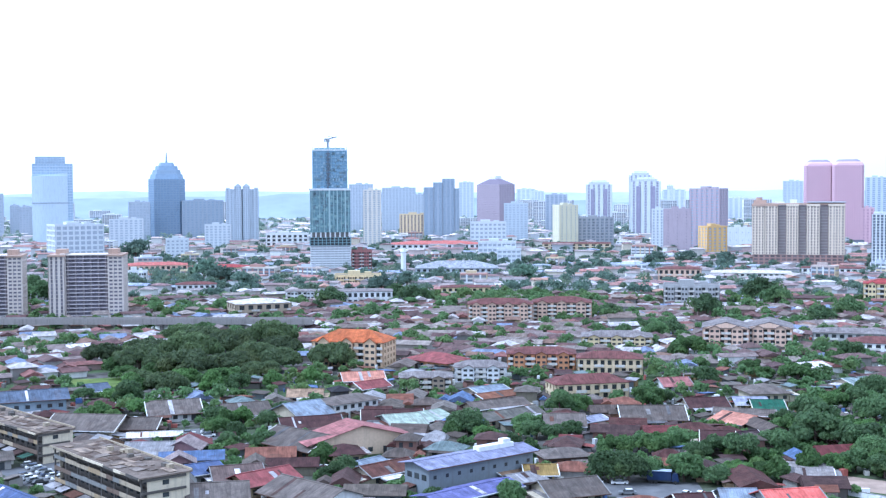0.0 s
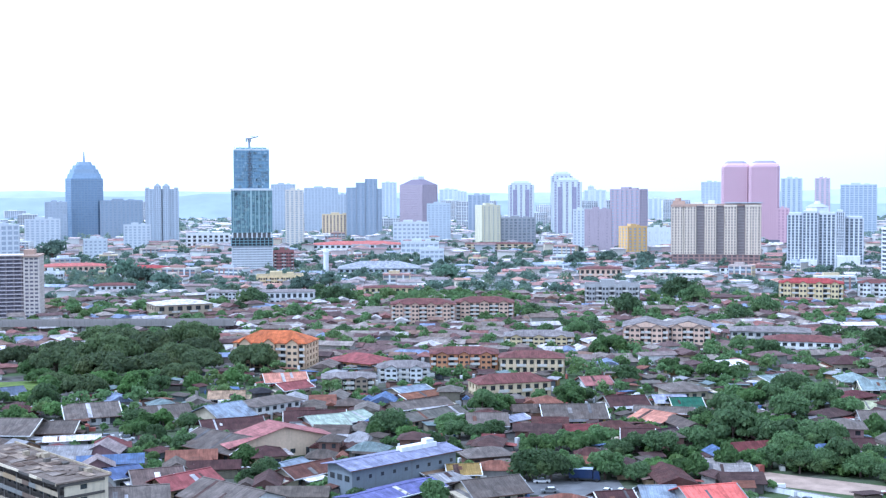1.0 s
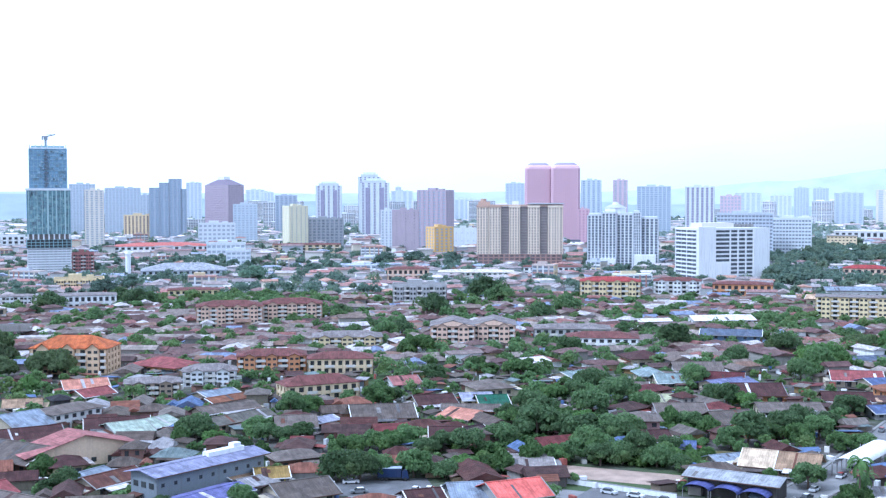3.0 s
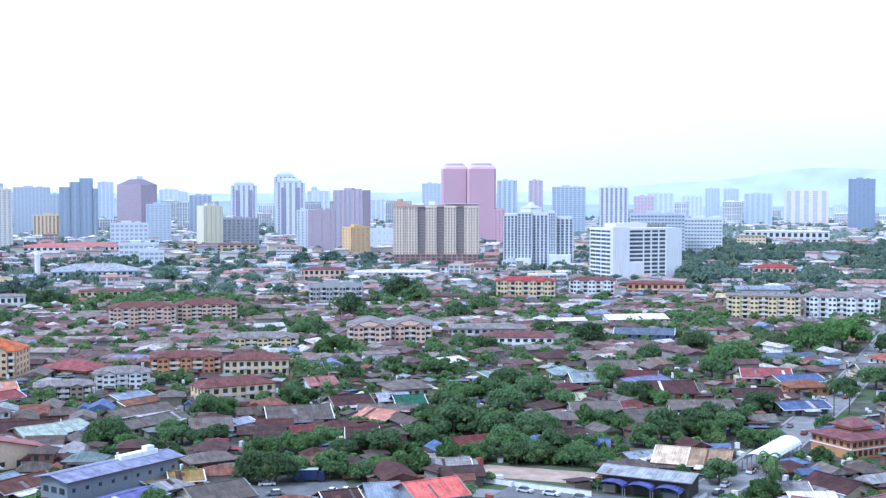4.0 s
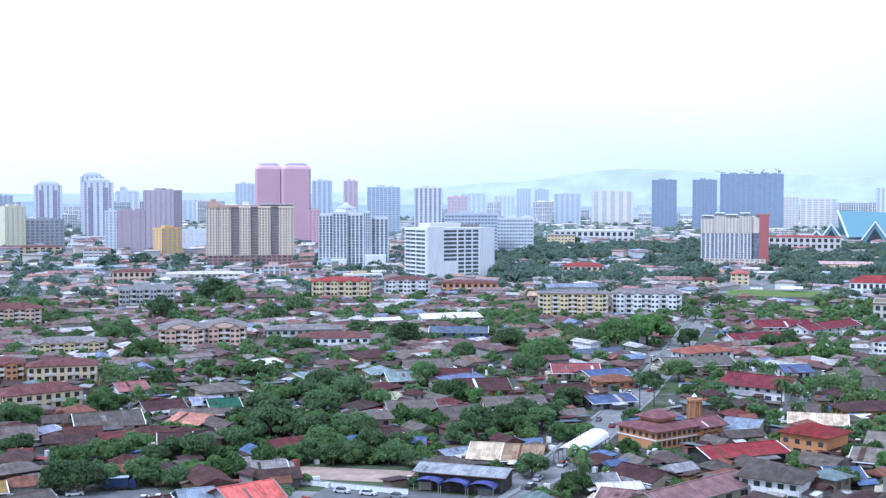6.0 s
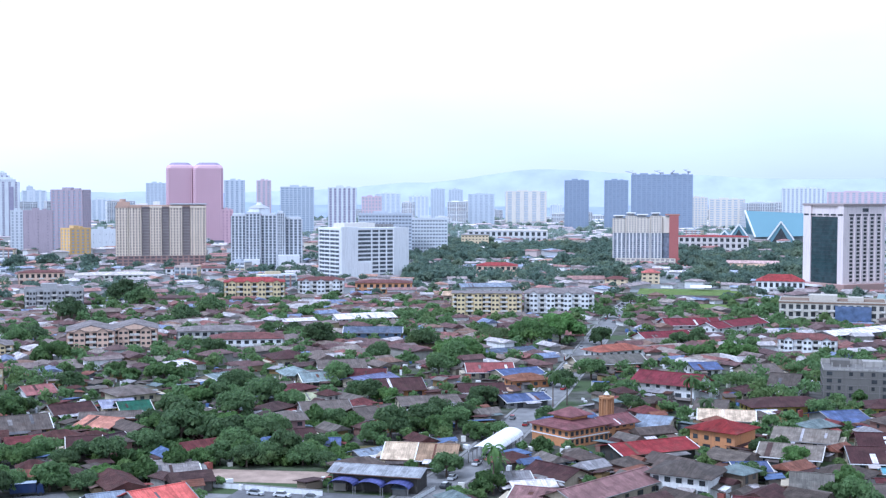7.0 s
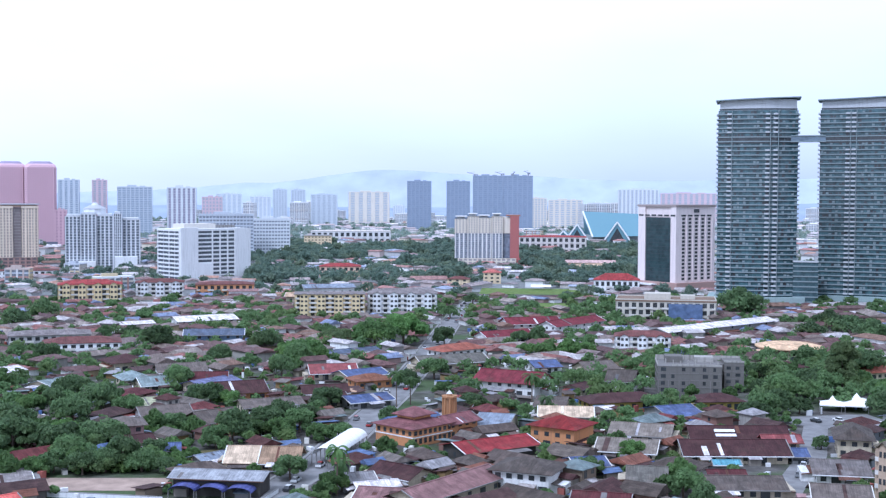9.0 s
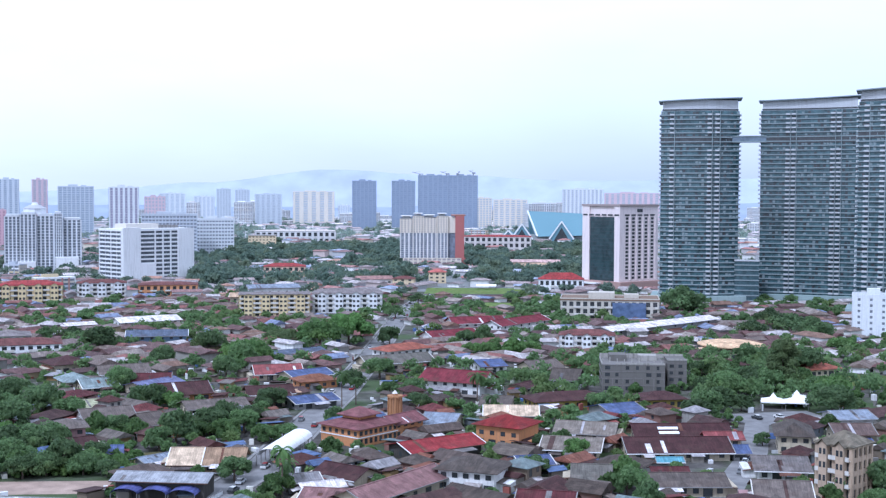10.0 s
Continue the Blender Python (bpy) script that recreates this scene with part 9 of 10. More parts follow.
    awnings = [sheet_roof("canvas_green", (0.05, 0.12, 0.085)), sheet_roof("patch_rust", (0.13, 0.065, 0.045)), ZINC, sheet_roof("patch_grey", (0.19, 0.19, 0.185)), sheet_roof("patch_brown", (0.07, 0.045, 0.04))]
    for i in range(8):
        u = -w / 2 + w * i / 8
        part("shop_awning", Geo().slope(u + 0.2, u + w / 8 * r.uniform(0.6, 1.0), -d / 2 - r.uniform(2, 4), -d / 2 - 0.1, 2.0, 2.6, 0.08), r.choice(awnings), t)
    part("kerb", Geo().box(-w / 2 - 0.6, w / 2 + 0.6, d / 2 + 0.3, d / 2 + 0.6, top + 0.35, top + 0.8), wall, t)
    return t


gallery_flats(-172.8, 250.7, 48.5, 12.0, -30.4, "four-storey walk-up flats with stained open galleries")
gallery_flats(-240.6, 297.9, 50.0, 10.5, -27.0, "weathered walk-up flats with open galleries and flat roof", 3)
RENDER["steel_blue"] = paint("steel_blue_render", (0.2, 0.228, 0.255), stain=0.35)
RENDER["ptan"] = paint("pale_tan_render", (0.64, 0.5, 0.36), stain=0.2)
RENDER["greyblue"] = paint("grey_blue_render", (0.27, 0.33, 0.39), stain=0.3)
TILE["lav"] = sheet_roof("lavender_roofing", (0.23, 0.25, 0.36), rust=0.15)
TILE["royal"] = sheet_roof("royal_blue_roofing", (0.13, 0.14, 0.31), rust=0.12)
t = dwelling(-98.6, 297.9, 34.7, 10.0, 7.6, 0.9, 58.0, "g", "lav", "steel_blue", "two-storey steel-blue building with lavender roof", windows=False)
for i in range(9):
    for z in (1.2, 4.6):
        if i not in (2, 5) or z > 4:
            u = -15.5 + 3.9 * i
            part("window", Geo().box(u - 0.45, u + 0.45, -5.08, -4.98, z, z + 0.9), GLASS_DARK, t)
for u in (-3, 0, 3):
    part("end_window", Geo().box(-17.45, -17.3, u - 0.9, u + 0.9, 4.2, 5.6), GLASS_DARK, t)
part("roof_lantern", Geo().box(2, 14, -1.2, 1.2, 8.4, 9.6), WHITE, t)
part("roof_tank", Geo().box(10.5, 13, -1, 1, 9.6, 10.6), WHITE, t)
dwelling(-92.5, 278.0, 25.0, 9.0, 3.6, 0.9, 60.9, "g", "royal", "steel_blue", "low shed with royal blue sheet roof")
dwelling(-143.3, 325.8, 31.5, 11.0, 4.6, 4.2, 45.0, "e", "pinkr", "ptan", "large tan gabled hall with faded pink roof")
dwelling(-273.0, 345.8, 21.5, 14.0, 6.5, 2.2, 43.0, "g", "slate", "greyblue", "grey-blue gabled workshop with small windows")


def long_shed():
    t = dwelling(36.2, 309.6, 22.4, 9.0, 4.6, 1.0, -24.9, "g", "zincw", "dark", "long open shed with pale zinc roof", windows=False)
    blue = sheet_roof("tarp_blue", (0.085, 0.10, 0.27), rust=0.1)
    for i in range(3):
        n, v, f = 8, [], []
        for j in range(n + 1):
            a = math.pi * j / n
            for yy in (-9.5, -4.4):
                v.append((-7.4 + 7.2 * i - 3.4 * math.cos(a), yy, 2.3 + 1.3 * math.sin(a)))
        for j in range(n):
            f.append((2 * j, 2 * j + 2, 2 * j + 3, 2 * j + 1))
        k = len(v)
        v += [(a, b, c - 0.08) for a, b, c in v]
        f += [tuple(k + q for q in reversed(x)) for x in f[:n]]
        part("canopy", Geo().quad_mesh(v, f), blue, t, "arched dark blue canvas canopy")
        for s in (-3.3, 3.3):
            part("canopy_post", Geo().box(-7.4 + 7.2 * i + s - 0.06, -7.4 + 7.2 * i + s + 0.06, -9.4, -9.28, 0, 2.35), CONCRETE, t)


TILE["zincw"] = sheet_roof("pale_zinc_roofing", (0.3, 0.33, 0.35), rust=0.12)
long_shed()


def barrel_canopy(x, y, w, length, rot):
    """a white vaulted canopy over the street on steel posts"""
    t = thing("street_canopy", x, y, rot, "white barrel-vaulted canopy over the street", "canopy")
    n, v, f = 14, [], []
    for j in range(n + 1):
        a = math.pi * j / n
        for k in range(9):
            v.append((-w / 2 * math.cos(a), -length / 2 + length * k / 8, 3.0 + 2.0 * math.sin(a)))
    for j in range(n):
        for k in range(8):
            b = 9 * j + k
            f.append((b, b + 1, b + 10, b + 9))
    m = len(v)
    v += [(a * 0.985, b, c - 0.12) for a, b, c in v]
    f += [tuple(m + q for q in reversed(x)) for x in list(f)]
    part("vault", Geo().quad_mesh(v, f), paint("canopy_white", (0.78, 0.78, 0.76), 0.5, stain=0.15), t)
    for k in range(9):
        yy = -length / 2 + length * k / 8
        for s in (-1, 1):
            part("post", Geo().box(s * w / 2 - 0.12, s * w / 2 + 0.12, yy - 0.12, yy + 0.12, 0, 3.1), CONCRETE, t)
        g = Geo()
        for j in range(n):
            a, b = math.pi * j / n, math.pi * (j + 1) / n
            g.beam((-w / 2 * math.cos(a) * 1.01, yy, 2.99 + 1.99 * math.sin(a)), (-w / 2 * math.cos(b) * 1.01, yy, 2.99 + 1.99 * math.sin(b)), 0.1)
        part("rib", g, WHITE, t)
    part("eave_beam", Geo().box(-w / 2 - 0.15, -w / 2 + 0.15, -length / 2, length / 2, 2.75, 3.1), WHITE, t)
    part("eave_beam", Geo().box(w / 2 - 0.15, w / 2 + 0.15, -length / 2, length / 2, 2.75, 3.1), WHITE, t)


barrel_canopy(74.5, 345.5, 7.0, 30.0, -30.0)
mark([(66, 331), (83, 360)], 4)


def prayer_hall(x, y, w, d, rot):
    t = thing("prayer_hall", x, y, rot, "orange-walled hall with layered maroon hip roofs", "hall")
    take(x, y, w, d, rot)
    wall = RENDER["orange"]
    part("wall", Geo().box(-w / 2, w / 2, -d / 2, d / 2, 0, 5.4), wall, t)
    part("roof", Geo().hip(-w / 2, w / 2, -d / 2, d / 2, 5.4, 2.6, 1.2, 0.25), TILE["reddish"], t)
    part("upper_wall", Geo().box(-w * .22, w * .22, -d * .22, d * .22, 6.5, 8.2), wall, t)
    part("upper_roof", Geo().hip(-w * .22, w * .22, -d * .22, d * .22, 8.2, 2.2, 1.4, 0.2), TILE["reddish"], t)
    part("cornice", Geo().box(-w / 2 - 0.2, w / 2 + 0.2, -d / 2 - 0.2, d / 2 + 0.2, 2.7, 3.0), WHITE, t)
    for i in range(8):
        u = -w / 2 + w * (i + 0.5) / 8
        part("arched_window", Geo().prism([(u - 0.6, -d / 2 - 0.07), (u + 0.6, -d / 2 - 0.07), (u + 0.6, -d / 2), (u - 0.6, -d / 2)], 0.8, 2.4), GLASS_DARK, t)
        part("arched_window", Geo().prism([(u - 0.6, -d / 2 - 0.07), (u + 0.6, -d / 2 - 0.07), (u + 0.6, -d / 2), (u - 0.6, -d / 2)], 3.5, 4.8), GLASS_DARK, t)
    for i in range(6):
        u = -d / 2 + d * (i + 0.5) / 6
        for s in (-1, 1):
            part("side_window", Geo().box(*sorted((s * (w / 2 - .02), s * (w / 2 + 0.07))), u - 0.6, u + 0.6, 3.4, 4.7), GLASS_DARK, t)
    return t


prayer_hall(100.7, 360.0, 17.0, 16.0, 30.0)
mt = thing("minaret", 116.0, 372.5, 10, "squat ochre brick tower with small white dome", "tower")
take(116.0, 372.5, 5, 5, 0)
OCHRE = paint("ochre_brick", (0.36, 0.19, 0.09), stain=0.4)
shaft = part("shaft", Geo().tube(0, 0, 0, 10.6, 2.2, 8, 2.0), OCHRE, mt)
for i in range(8):
    a = math.pi * (i + 0.5) / 4
    part("buttress", Geo().tube(2.1 * math.cos(a), 2.1 * math.sin(a), 0, 10.8, 0.32, 6), OCHRE, shaft)
part("gallery", Geo().tube(0, 0, 10.6, 11.2, 2.6, 8), OCHRE, mt)
part("dome_drum", Geo().tube(0, 0, 11.2, 11.8, 0.9, 8), OCHRE, mt)
part("dome", Geo().tube(0, 0, 11.8, 12.8, 1.0, 12, 0.2), PALE, mt)
dwelling(115.0, 364.2, 13.0, 8.0, 5.0, 1.7, 30.0, "g", "reddish", "orange", "orange two-storey wing with dusty maroon roof")


def tent(x, y, s):
    t = thing("marquee", x, y, -35, "white peaked marquee tent", "tent", "white marquees")
    w = s / 2
    cloth = paint("tent_cloth", (0.8, 0.8, 0.8), stain=0.05)
    part("canopy", Geo().quad_mesh([(-w, -w, 2.6), (w, -w, 2.6), (w, w, 2.6), (-w, w, 2.6), (-w * .3, -w * .3, 3.5), (w * .3, -w * .3, 3.5), (w * .3, w * .3, 3.5), (-w * .3, w * .3, 3.5), (0, 0, 5.4)], [(0, 1, 5, 4), (1, 2, 6, 5), (2, 3, 7, 6), (3, 0, 4, 7), (4, 5, 8), (5, 6, 8), (6, 7, 8), (7, 4, 8), (3, 2, 1, 0)]), cloth, t)
    part("valance", Geo().box(-w, w, -w - 0.03, -w + 0.03, 2.2, 2.6), cloth, t)
    for a in (-w, w):
        for b in (-w, w):
            part("pole", Geo().box(a - 0.05, a + 0.05, b - 0.05, b + 0.05, 0, 2.6), CONCRETE, t)


for x, y, size in ((256.8, 370.0, 8.6), (263.6, 366.6, 9.0), (268.5, 372.5, 9.0)):
    tent(x, y, size)
mark([(254, 371), (270, 360)], 5)


def round_canopy(x, y, rx, ry):
    """a shallow domed roof on a ring of posts"""
    t = thing("market_canopy", x, y, 0, "broad shallow tan domed canopy on posts", "canopy")
    take(x, y, rx * 2, ry * 2, 0, 0.0)
    n, v, f = 28, [], []
    for k, z in ((1.0, 5.0), (1.0, 5.5), (0.72, 6.5), (0.38, 7.2)):
        v += [(rx * k * math.cos(2 * math.pi * i / n), ry * k * math.sin(2 * math.pi * i / n), z) for i in range(n)]
    for k in range(3):
        f += [(k * n + i, k * n + (i + 1) % n, (k + 1) * n + (i + 1) % n, (k + 1) * n + i) for i in range(n)]
    f += [tuple(range(3 * n, 4 * n)), tuple(range(n - 1, -1, -1))]
    part("roof", Geo().quad_mesh(v, f), sheet_roof("tan_canopy", (0.62, 0.46, 0.28), rust=0.15), t)
    for i in range(10):
        a = 2 * math.pi * i / 10
        part("post", Geo().tube(rx * 0.9 * math.cos(a), ry * 0.9 * math.sin(a), 0, 5.0, 0.2, 6), CONCRETE, t)
    part("stall_wall", Geo().box(-rx * 0.5, rx * 0.5, -ry * 0.4, ry * 0.4, 0, 3.2), WALL_MIX, t)


round_canopy(323.0, 500.0, 15.5, 17.0)


def field_tent():
    t = thing("marquee", 364.0, 921.0, -21, "long low white marquee on the open field", "tent")
    cloth = paint("tent_cloth", (0.8, 0.8, 0.8), stain=0.05)
    part("canopy", Geo().hip(-8, 8, -3.5, 3.5, 2.4, 1.5, 0.2, 0.1, 0.0), cloth, t)
    for a in (-7.8, 0, 7.8):
        for b in (-3.3, 3.3):
            part("pole", Geo().box(a - 0.06, a + 0.06, b - 0.06, b + 0.06, 0, 2.4), CONCRETE, t)


field_tent()


def viaduct():
    t = thing("rail_viaduct", -395.0, 572.0, 17.0, "pale concrete rail viaduct on round piers", "viaduct")
    take(-395, 572, 190, 10, 17)
    m = paint("viaduct_concrete", (0.28, 0.26, 0.245), stain=0.6)
    part("deck", Geo().box(-110, 110, -4.5, 4.5, 5.0, 6.6), m, t)
    for s in (-1, 1):
        part("parapet", Geo().box(-110, 110, s * 4.4 - 0.15, s * 4.4 + 0.15, 6.6, 8.2), m, t)
    for i in range(9):
        x = -104 + 26 * i
        part("pier", Geo().tube(x, 0, 0, 4.2, 1.1, 10), m, t)
        part("pier_head", Geo().box(x - 1.2, x + 1.2, -3.5, 3.5, 4.2, 5.0), m, t)


viaduct()
midrise("apartment_block", "cream four-storey flats with grey hip roof", 197.9, 254.6, 9.2, 9.4, 16.6, -66.2, 4, 4, paint("warm_cream_flat", (0.44, 0.34, 0.25), stain=0.5), sheet_roof("olive_tile", (0.16, 0.15, 0.11)), hip=3.2, pier=0.36, band=0.36)


# ---------------------------------------------------------------- village houses
def openings(t, w, d, z0, storeys):
    """windows and a door, as framed boxes that stand a little proud of the wall"""
    for k in range(storeys):
        z = z0 + k * 2.5 + 0.8
        for i in range(max(2, int(w / 4.5))):
            x = -w / 2 + w * (i + 0.5) / max(2, int(w / 4.5))
            part("window", Geo().box(x - 0.8, x + 0.8, -d / 2 - 0.06, -d / 2 + 0.02, z if i % 2 else z0 + k * 2.5 + 0.1, z + 1.3), GLASS_DARK, t)
        part("window", Geo().box(w / 2 - 0.02, w / 2 + 0.06, -0.7, 0.7, z, z + 1.2), GLASS_DARK, t)


def house(w, d, storeys, rise, gable, wings, roof=None, wall=None):
    """a village house: walls, main roof, lower wings and lean-to sheets"""
    t = new("house")
    h = storeys * 2.5 + 0.1
    g = Geo().box(-w / 2, w / 2, -d / 2, d / 2, 0, h)
    if gable is not None and gable < 0.5:
        if w >= d:
            g.quad_mesh([(-w / 2, -d / 2, h), (-w / 2, d / 2, h), (-w / 2, 0, h + rise * 0.9), (w / 2, -d / 2, h), (w / 2, d / 2, h), (w / 2, 0, h + rise * 0.9)], [(0, 2, 1), (3, 4, 5), (0, 3, 5, 2), (1, 2, 5, 4)])
        else:
            g.quad_mesh([(-w / 2, -d / 2, h), (w / 2, -d / 2, h), (0, -d / 2, h + rise * 0.9), (-w / 2, d / 2, h), (w / 2, d / 2, h), (0, d / 2, h + rise * 0.9)], [(0, 1, 2), (4, 3, 5), (1, 4, 5, 2), (3, 0, 2, 5)])
    walls = part("wall", g, wall or WALL_MIX, t)
    part("roof", Geo().hip(-w / 2, w / 2, -d / 2, d / 2, h, rise, 1.1, 0.15, gable), roof or ROOF_MIX, t)
    openings(walls, w, d, 0, storeys)
    for kind, a, b, c, e, z in wings:
        if kind == "wing":
            part("wing", Geo().box(a, b, c, e, 0, z), wall or WALL_MIX, t)
            part("wing_roof", Geo().hip(a, b, c, e, z, rise * 0.6, 0.5, 0.12, 0.0), roof or ROOF_MIX, t)
        else:
            part("awning", Geo().slope(a, b, c, e, z - 0.5 if c < 0 else z, z if c < 0 else z - 0.5), ROOF_MIX, t)
            yy = c if c < 0 else e
            for x in (a + 0.15, b - 0.15):
                part("awning_post", Geo().box(x - 0.06, x + 0.06, min(yy, yy + 0.12) + 0.1, max(yy, yy + 0.12) + 0.1, 0, z - 0.5), CONCRETE, t)
    return t


HOUSE_KINDS = [
    house(11, 8, 1, 2.0, None, [("wing", -9, -5.5, -3, 3.5, 2.6), ("awning", -4, 4, -7, -4, 2.8)]),
    house(9, 12, 1, 2.2, 0.0, [("wing", 4.5, 9, -4, 2, 2.5)]),
    house(13, 9, 1, 1.9, None, [("awning", -6, 2, -7.5, -4.5, 3.0)]),
    house(10, 7, 1, 1.6, 0.0, [("awning", -5, 5, 3.5, 7, 2.7), ("awning", -3, 5, -6.5, -3.5, 2.7)]),
    house(14, 8, 1, 2.1, 0.0, [("wing", -6, 0, 4, 9, 2.7), ("awning", 1, 7, -6.5, -4, 2.8)]),
    house(8, 9, 2, 1.7, None, [("wing", -8, -4, -3.5, 3, 3.0)]),
    house(17, 8.5, 1, 1.8, 0.0, []),
    house(10, 10, 1, 2.0, None, [("wing", 5, 9.5, -2, 4.5, 2.6), ("awning", -5, 3, -7.8, -5, 2.7)]),
]
HOUSE_LABELS = ["single-storey village house with hipped sheet roof and low wing", "gabled village house with weathered roof and side wing", "wide single-storey house with hipped roof and awning", "small gabled house with tin awnings front and back", "long gabled house with rear wing and awning", "compact two-storey house with hipped roof", "long row of single-storey rooms under one gabled roof", "square hip-roofed house with lean-to awning"]
HOUSE_FOOT = [9.5, 8.0, 8.5, 8.0, 9.0, 7.5, 9.0, 8.5]


def lay(kind, x, y, rot, s=1.0):
    src = HOUSE_KINDS[kind]
    m = pose(x, y, 0, 0, 0, rot) @ Matrix.Diagonal((s, s, 0.9 + 0.1 * s, 1))
    if ("h", kind) in USED:
        ob = copy_thing(src, m)
        ob.scale = m.to_scale()
    else:
        USED.add(("h", kind))
        ob = tagged(src, HOUSE_LABELS[kind], "house", "village houses")
        ob.matrix_basis = m
    TAKEN.append((x, y, HOUSE_FOOT[kind] * 0.8 * s))
    HOMES.append((x, y, (11, 9, 13, 10, 14, 8, 17, 10)[kind] * s, (8, 12, 9, 7, 8, 9, 8.5, 10)[kind] * s, 2.5, rot))
    return ob


def bearing_ok(x, y, edge):
    return abs(math.degrees(math.atan2(x, y))) < edge and y > 0


rng = random.Random(11)
shrub_rng = np.random.default_rng(3)
shrub_quads = []


def shrub(x, y, rad):
    """a garden tree past counting"""
    q, _ = crown_quads(shrub_rng, rad, rad * 1.75, int(170 + 65 * rad), 0.52)
    shrub_quads.append(q + np.array([x, y, 0]))


near_spots = []
for i in range(-48, 49):
    for j in range(20, 58):
        x, y = i * 10.5 + rng.uniform(-2.2, 2.2), j * 10.5 + rng.uniform(-2.2, 2.2)
        r = math.hypot(x, y)
        if bearing_ok(x, y, 41) and 285 < r < 440:
            near_spots.append((r, x, y))
near_spots.sort()
for r, x, y in near_spots:
    turn = 20 + 50 * noise.noise((x * 0.006, y * 0.006, 1)) + rng.choice((0, 90, 180, 270)) + rng.uniform(-6, 6)
    kind = rng.randrange(8)
    s = rng.uniform(0.66, 0.98)
    green = noise.noise((x * 0.012, y * 0.012, 7))
    if green > 0.12 and free(x, y, 3.0) and rng.random() < 0.4:
        shrub(x, y, rng.uniform(2.2, 4.2))
        TAKEN.append((x, y, 3.2))
    elif free(x, y, HOUSE_FOOT[kind] * 0.62 * s):
        lay(kind, x, y, turn, s)
    elif free(x, y, 2.0) and rng.random() < 0.5:
        shrub(x, y, rng.uniform(1.5, 2.8))
        TAKEN.append((x, y, 2.0))



def make_shed():
    t = new("shed")
    part("wall", Geo().box(-2, 2, -1.6, 1.6, 0, 2.3), WALL_MIX, t)
    part("roof", Geo().slope(-2.6, 2.6, -2.3, 2.1, 2.3, 2.9), ROOF_MIX, t)
    return tagged(t, "small tin-roofed backyard shed beside a house", "shed", "backyard sheds")


# sheds and garden trees in the gaps
first_shed, shed_count = make_shed(), 0
for i in range(-70, 71):
    for j in range(32, 92):
        x, y = i * 6.0 + rng.uniform(-2, 2), j * 6.0 + rng.uniform(-2, 2)
        if not (bearing_ok(x, y, 41) and 285 < math.hypot(x, y) < 520):
            continue
        u = rng.random()
        if u < 0.34 and shed_count < 280 and free(x, y, 2.4):
            m = pose(x, y, 0, 0, 0, rng.uniform(0, 360)) @ Matrix.Diagonal((rng.uniform(0.8, 1.6), rng.uniform(0.8, 1.5), rng.uniform(0.8, 1.1), 1))
            ob = first_shed if shed_count == 0 else copy_thing(first_shed, m)
            ob.matrix_basis = m
            shed_count += 1
            TAKEN.append((x, y, 2.6))
        elif u > 0.7 and free(x, y, 0.6):
            shrub(x, y, rng.uniform(1.2, 2.6))
            TAKEN.append((x, y, 1.8))

# bushes and saplings that close the ground below the grove behind the ball court
bush_quads, brush = [], random.Random(41)
for _ in range(420):
    x, y = brush.uniform(-52, 34), brush.uniform(338, 402)
    if y > 338 - 0.28 * x and all(math.hypot(x - a, y - b) > max(w, d) * 0.5 + 1.2 for a, b, w, d, _h, _r in HOMES):
        rad = brush.uniform(1.1, 2.6)
        q, _ = crown_quads(shrub_rng, rad, rad * 1.5, int(150 + 60 * rad), 0.5)
        bush_quads.append(q + np.array([x, y, 0]))
tagged(new("undergrowth", quads_mesh("undergrowth", np.concatenate(bush_quads), LEAF_B)), "dense light-green bushes and saplings below the trees", "bushes", kind="stuff")
tagged(new("garden_trees", quads_mesh("garden_trees", np.concatenate(shrub_quads), LEAF_A)), "small green garden trees and shrubs between houses", "trees", kind="stuff")

# lean-to sheets and small back rooms built on to the houses
lean_walls, lean_sheets, lrng = Geo(), Geo(), random.Random(47)
for x, y, w, d, h, rot in HOMES:
    if w < 6:
        continue
    co, si = math.cos(radians(rot)), math.sin(radians(rot))
    for _ in range(lrng.randint(1, 3)):
        wide, deep, top = lrng.uniform(1.8, 4.5), lrng.uniform(1.6, 3.2), min(h, 2.9) - lrng.uniform(0.2, 0.6)
        side, walls, sheet = lrng.choice((0, 0, 1, 2, 3)), Geo(), Geo()
        half_w, half_d = (w / 2, d / 2) if side in (0, 2) else (d / 2, w / 2)
        u = lrng.uniform(-half_w, max(-half_w, half_w - wide))
        sheet.slope(u - 0.2, u + wide + 0.2, -half_d - deep - 0.9, -half_d - 0.05, top - lrng.uniform(0.35, 0.7), top, 0.07)
        walls.box(u, u + wide, -half_d - deep, -half_d, 0, top - 0.75)
        q = side * math.pi / 2
        for src, dst in ((walls, lean_walls), (sheet, lean_sheets)):
            turned = [(a * math.cos(q) - b * math.sin(q), a * math.sin(q) + b * math.cos(q), c) for a, b, c in src.v]
            dst.quad_mesh([(x + a * co - b * si, y + a * si + b * co, c) for a, b, c in turned], src.f)
LEAN_SHEET = sheet_roof("lean_to_sheet", [(0.36, 0.37, 0.38), (0.12, 0.065, 0.05), (0.2, 0.19, 0.18), (0.62, 0.62, 0.62), (0.075, 0.045, 0.04), (0.1, 0.14, 0.3), (0.17, 0.15, 0.13), (0.24, 0.32, 0.38), (0.22, 0.07, 0.06), (0.09, 0.08, 0.075), (0.45, 0.44, 0.42), (0.14, 0.1, 0.085)], by="island")
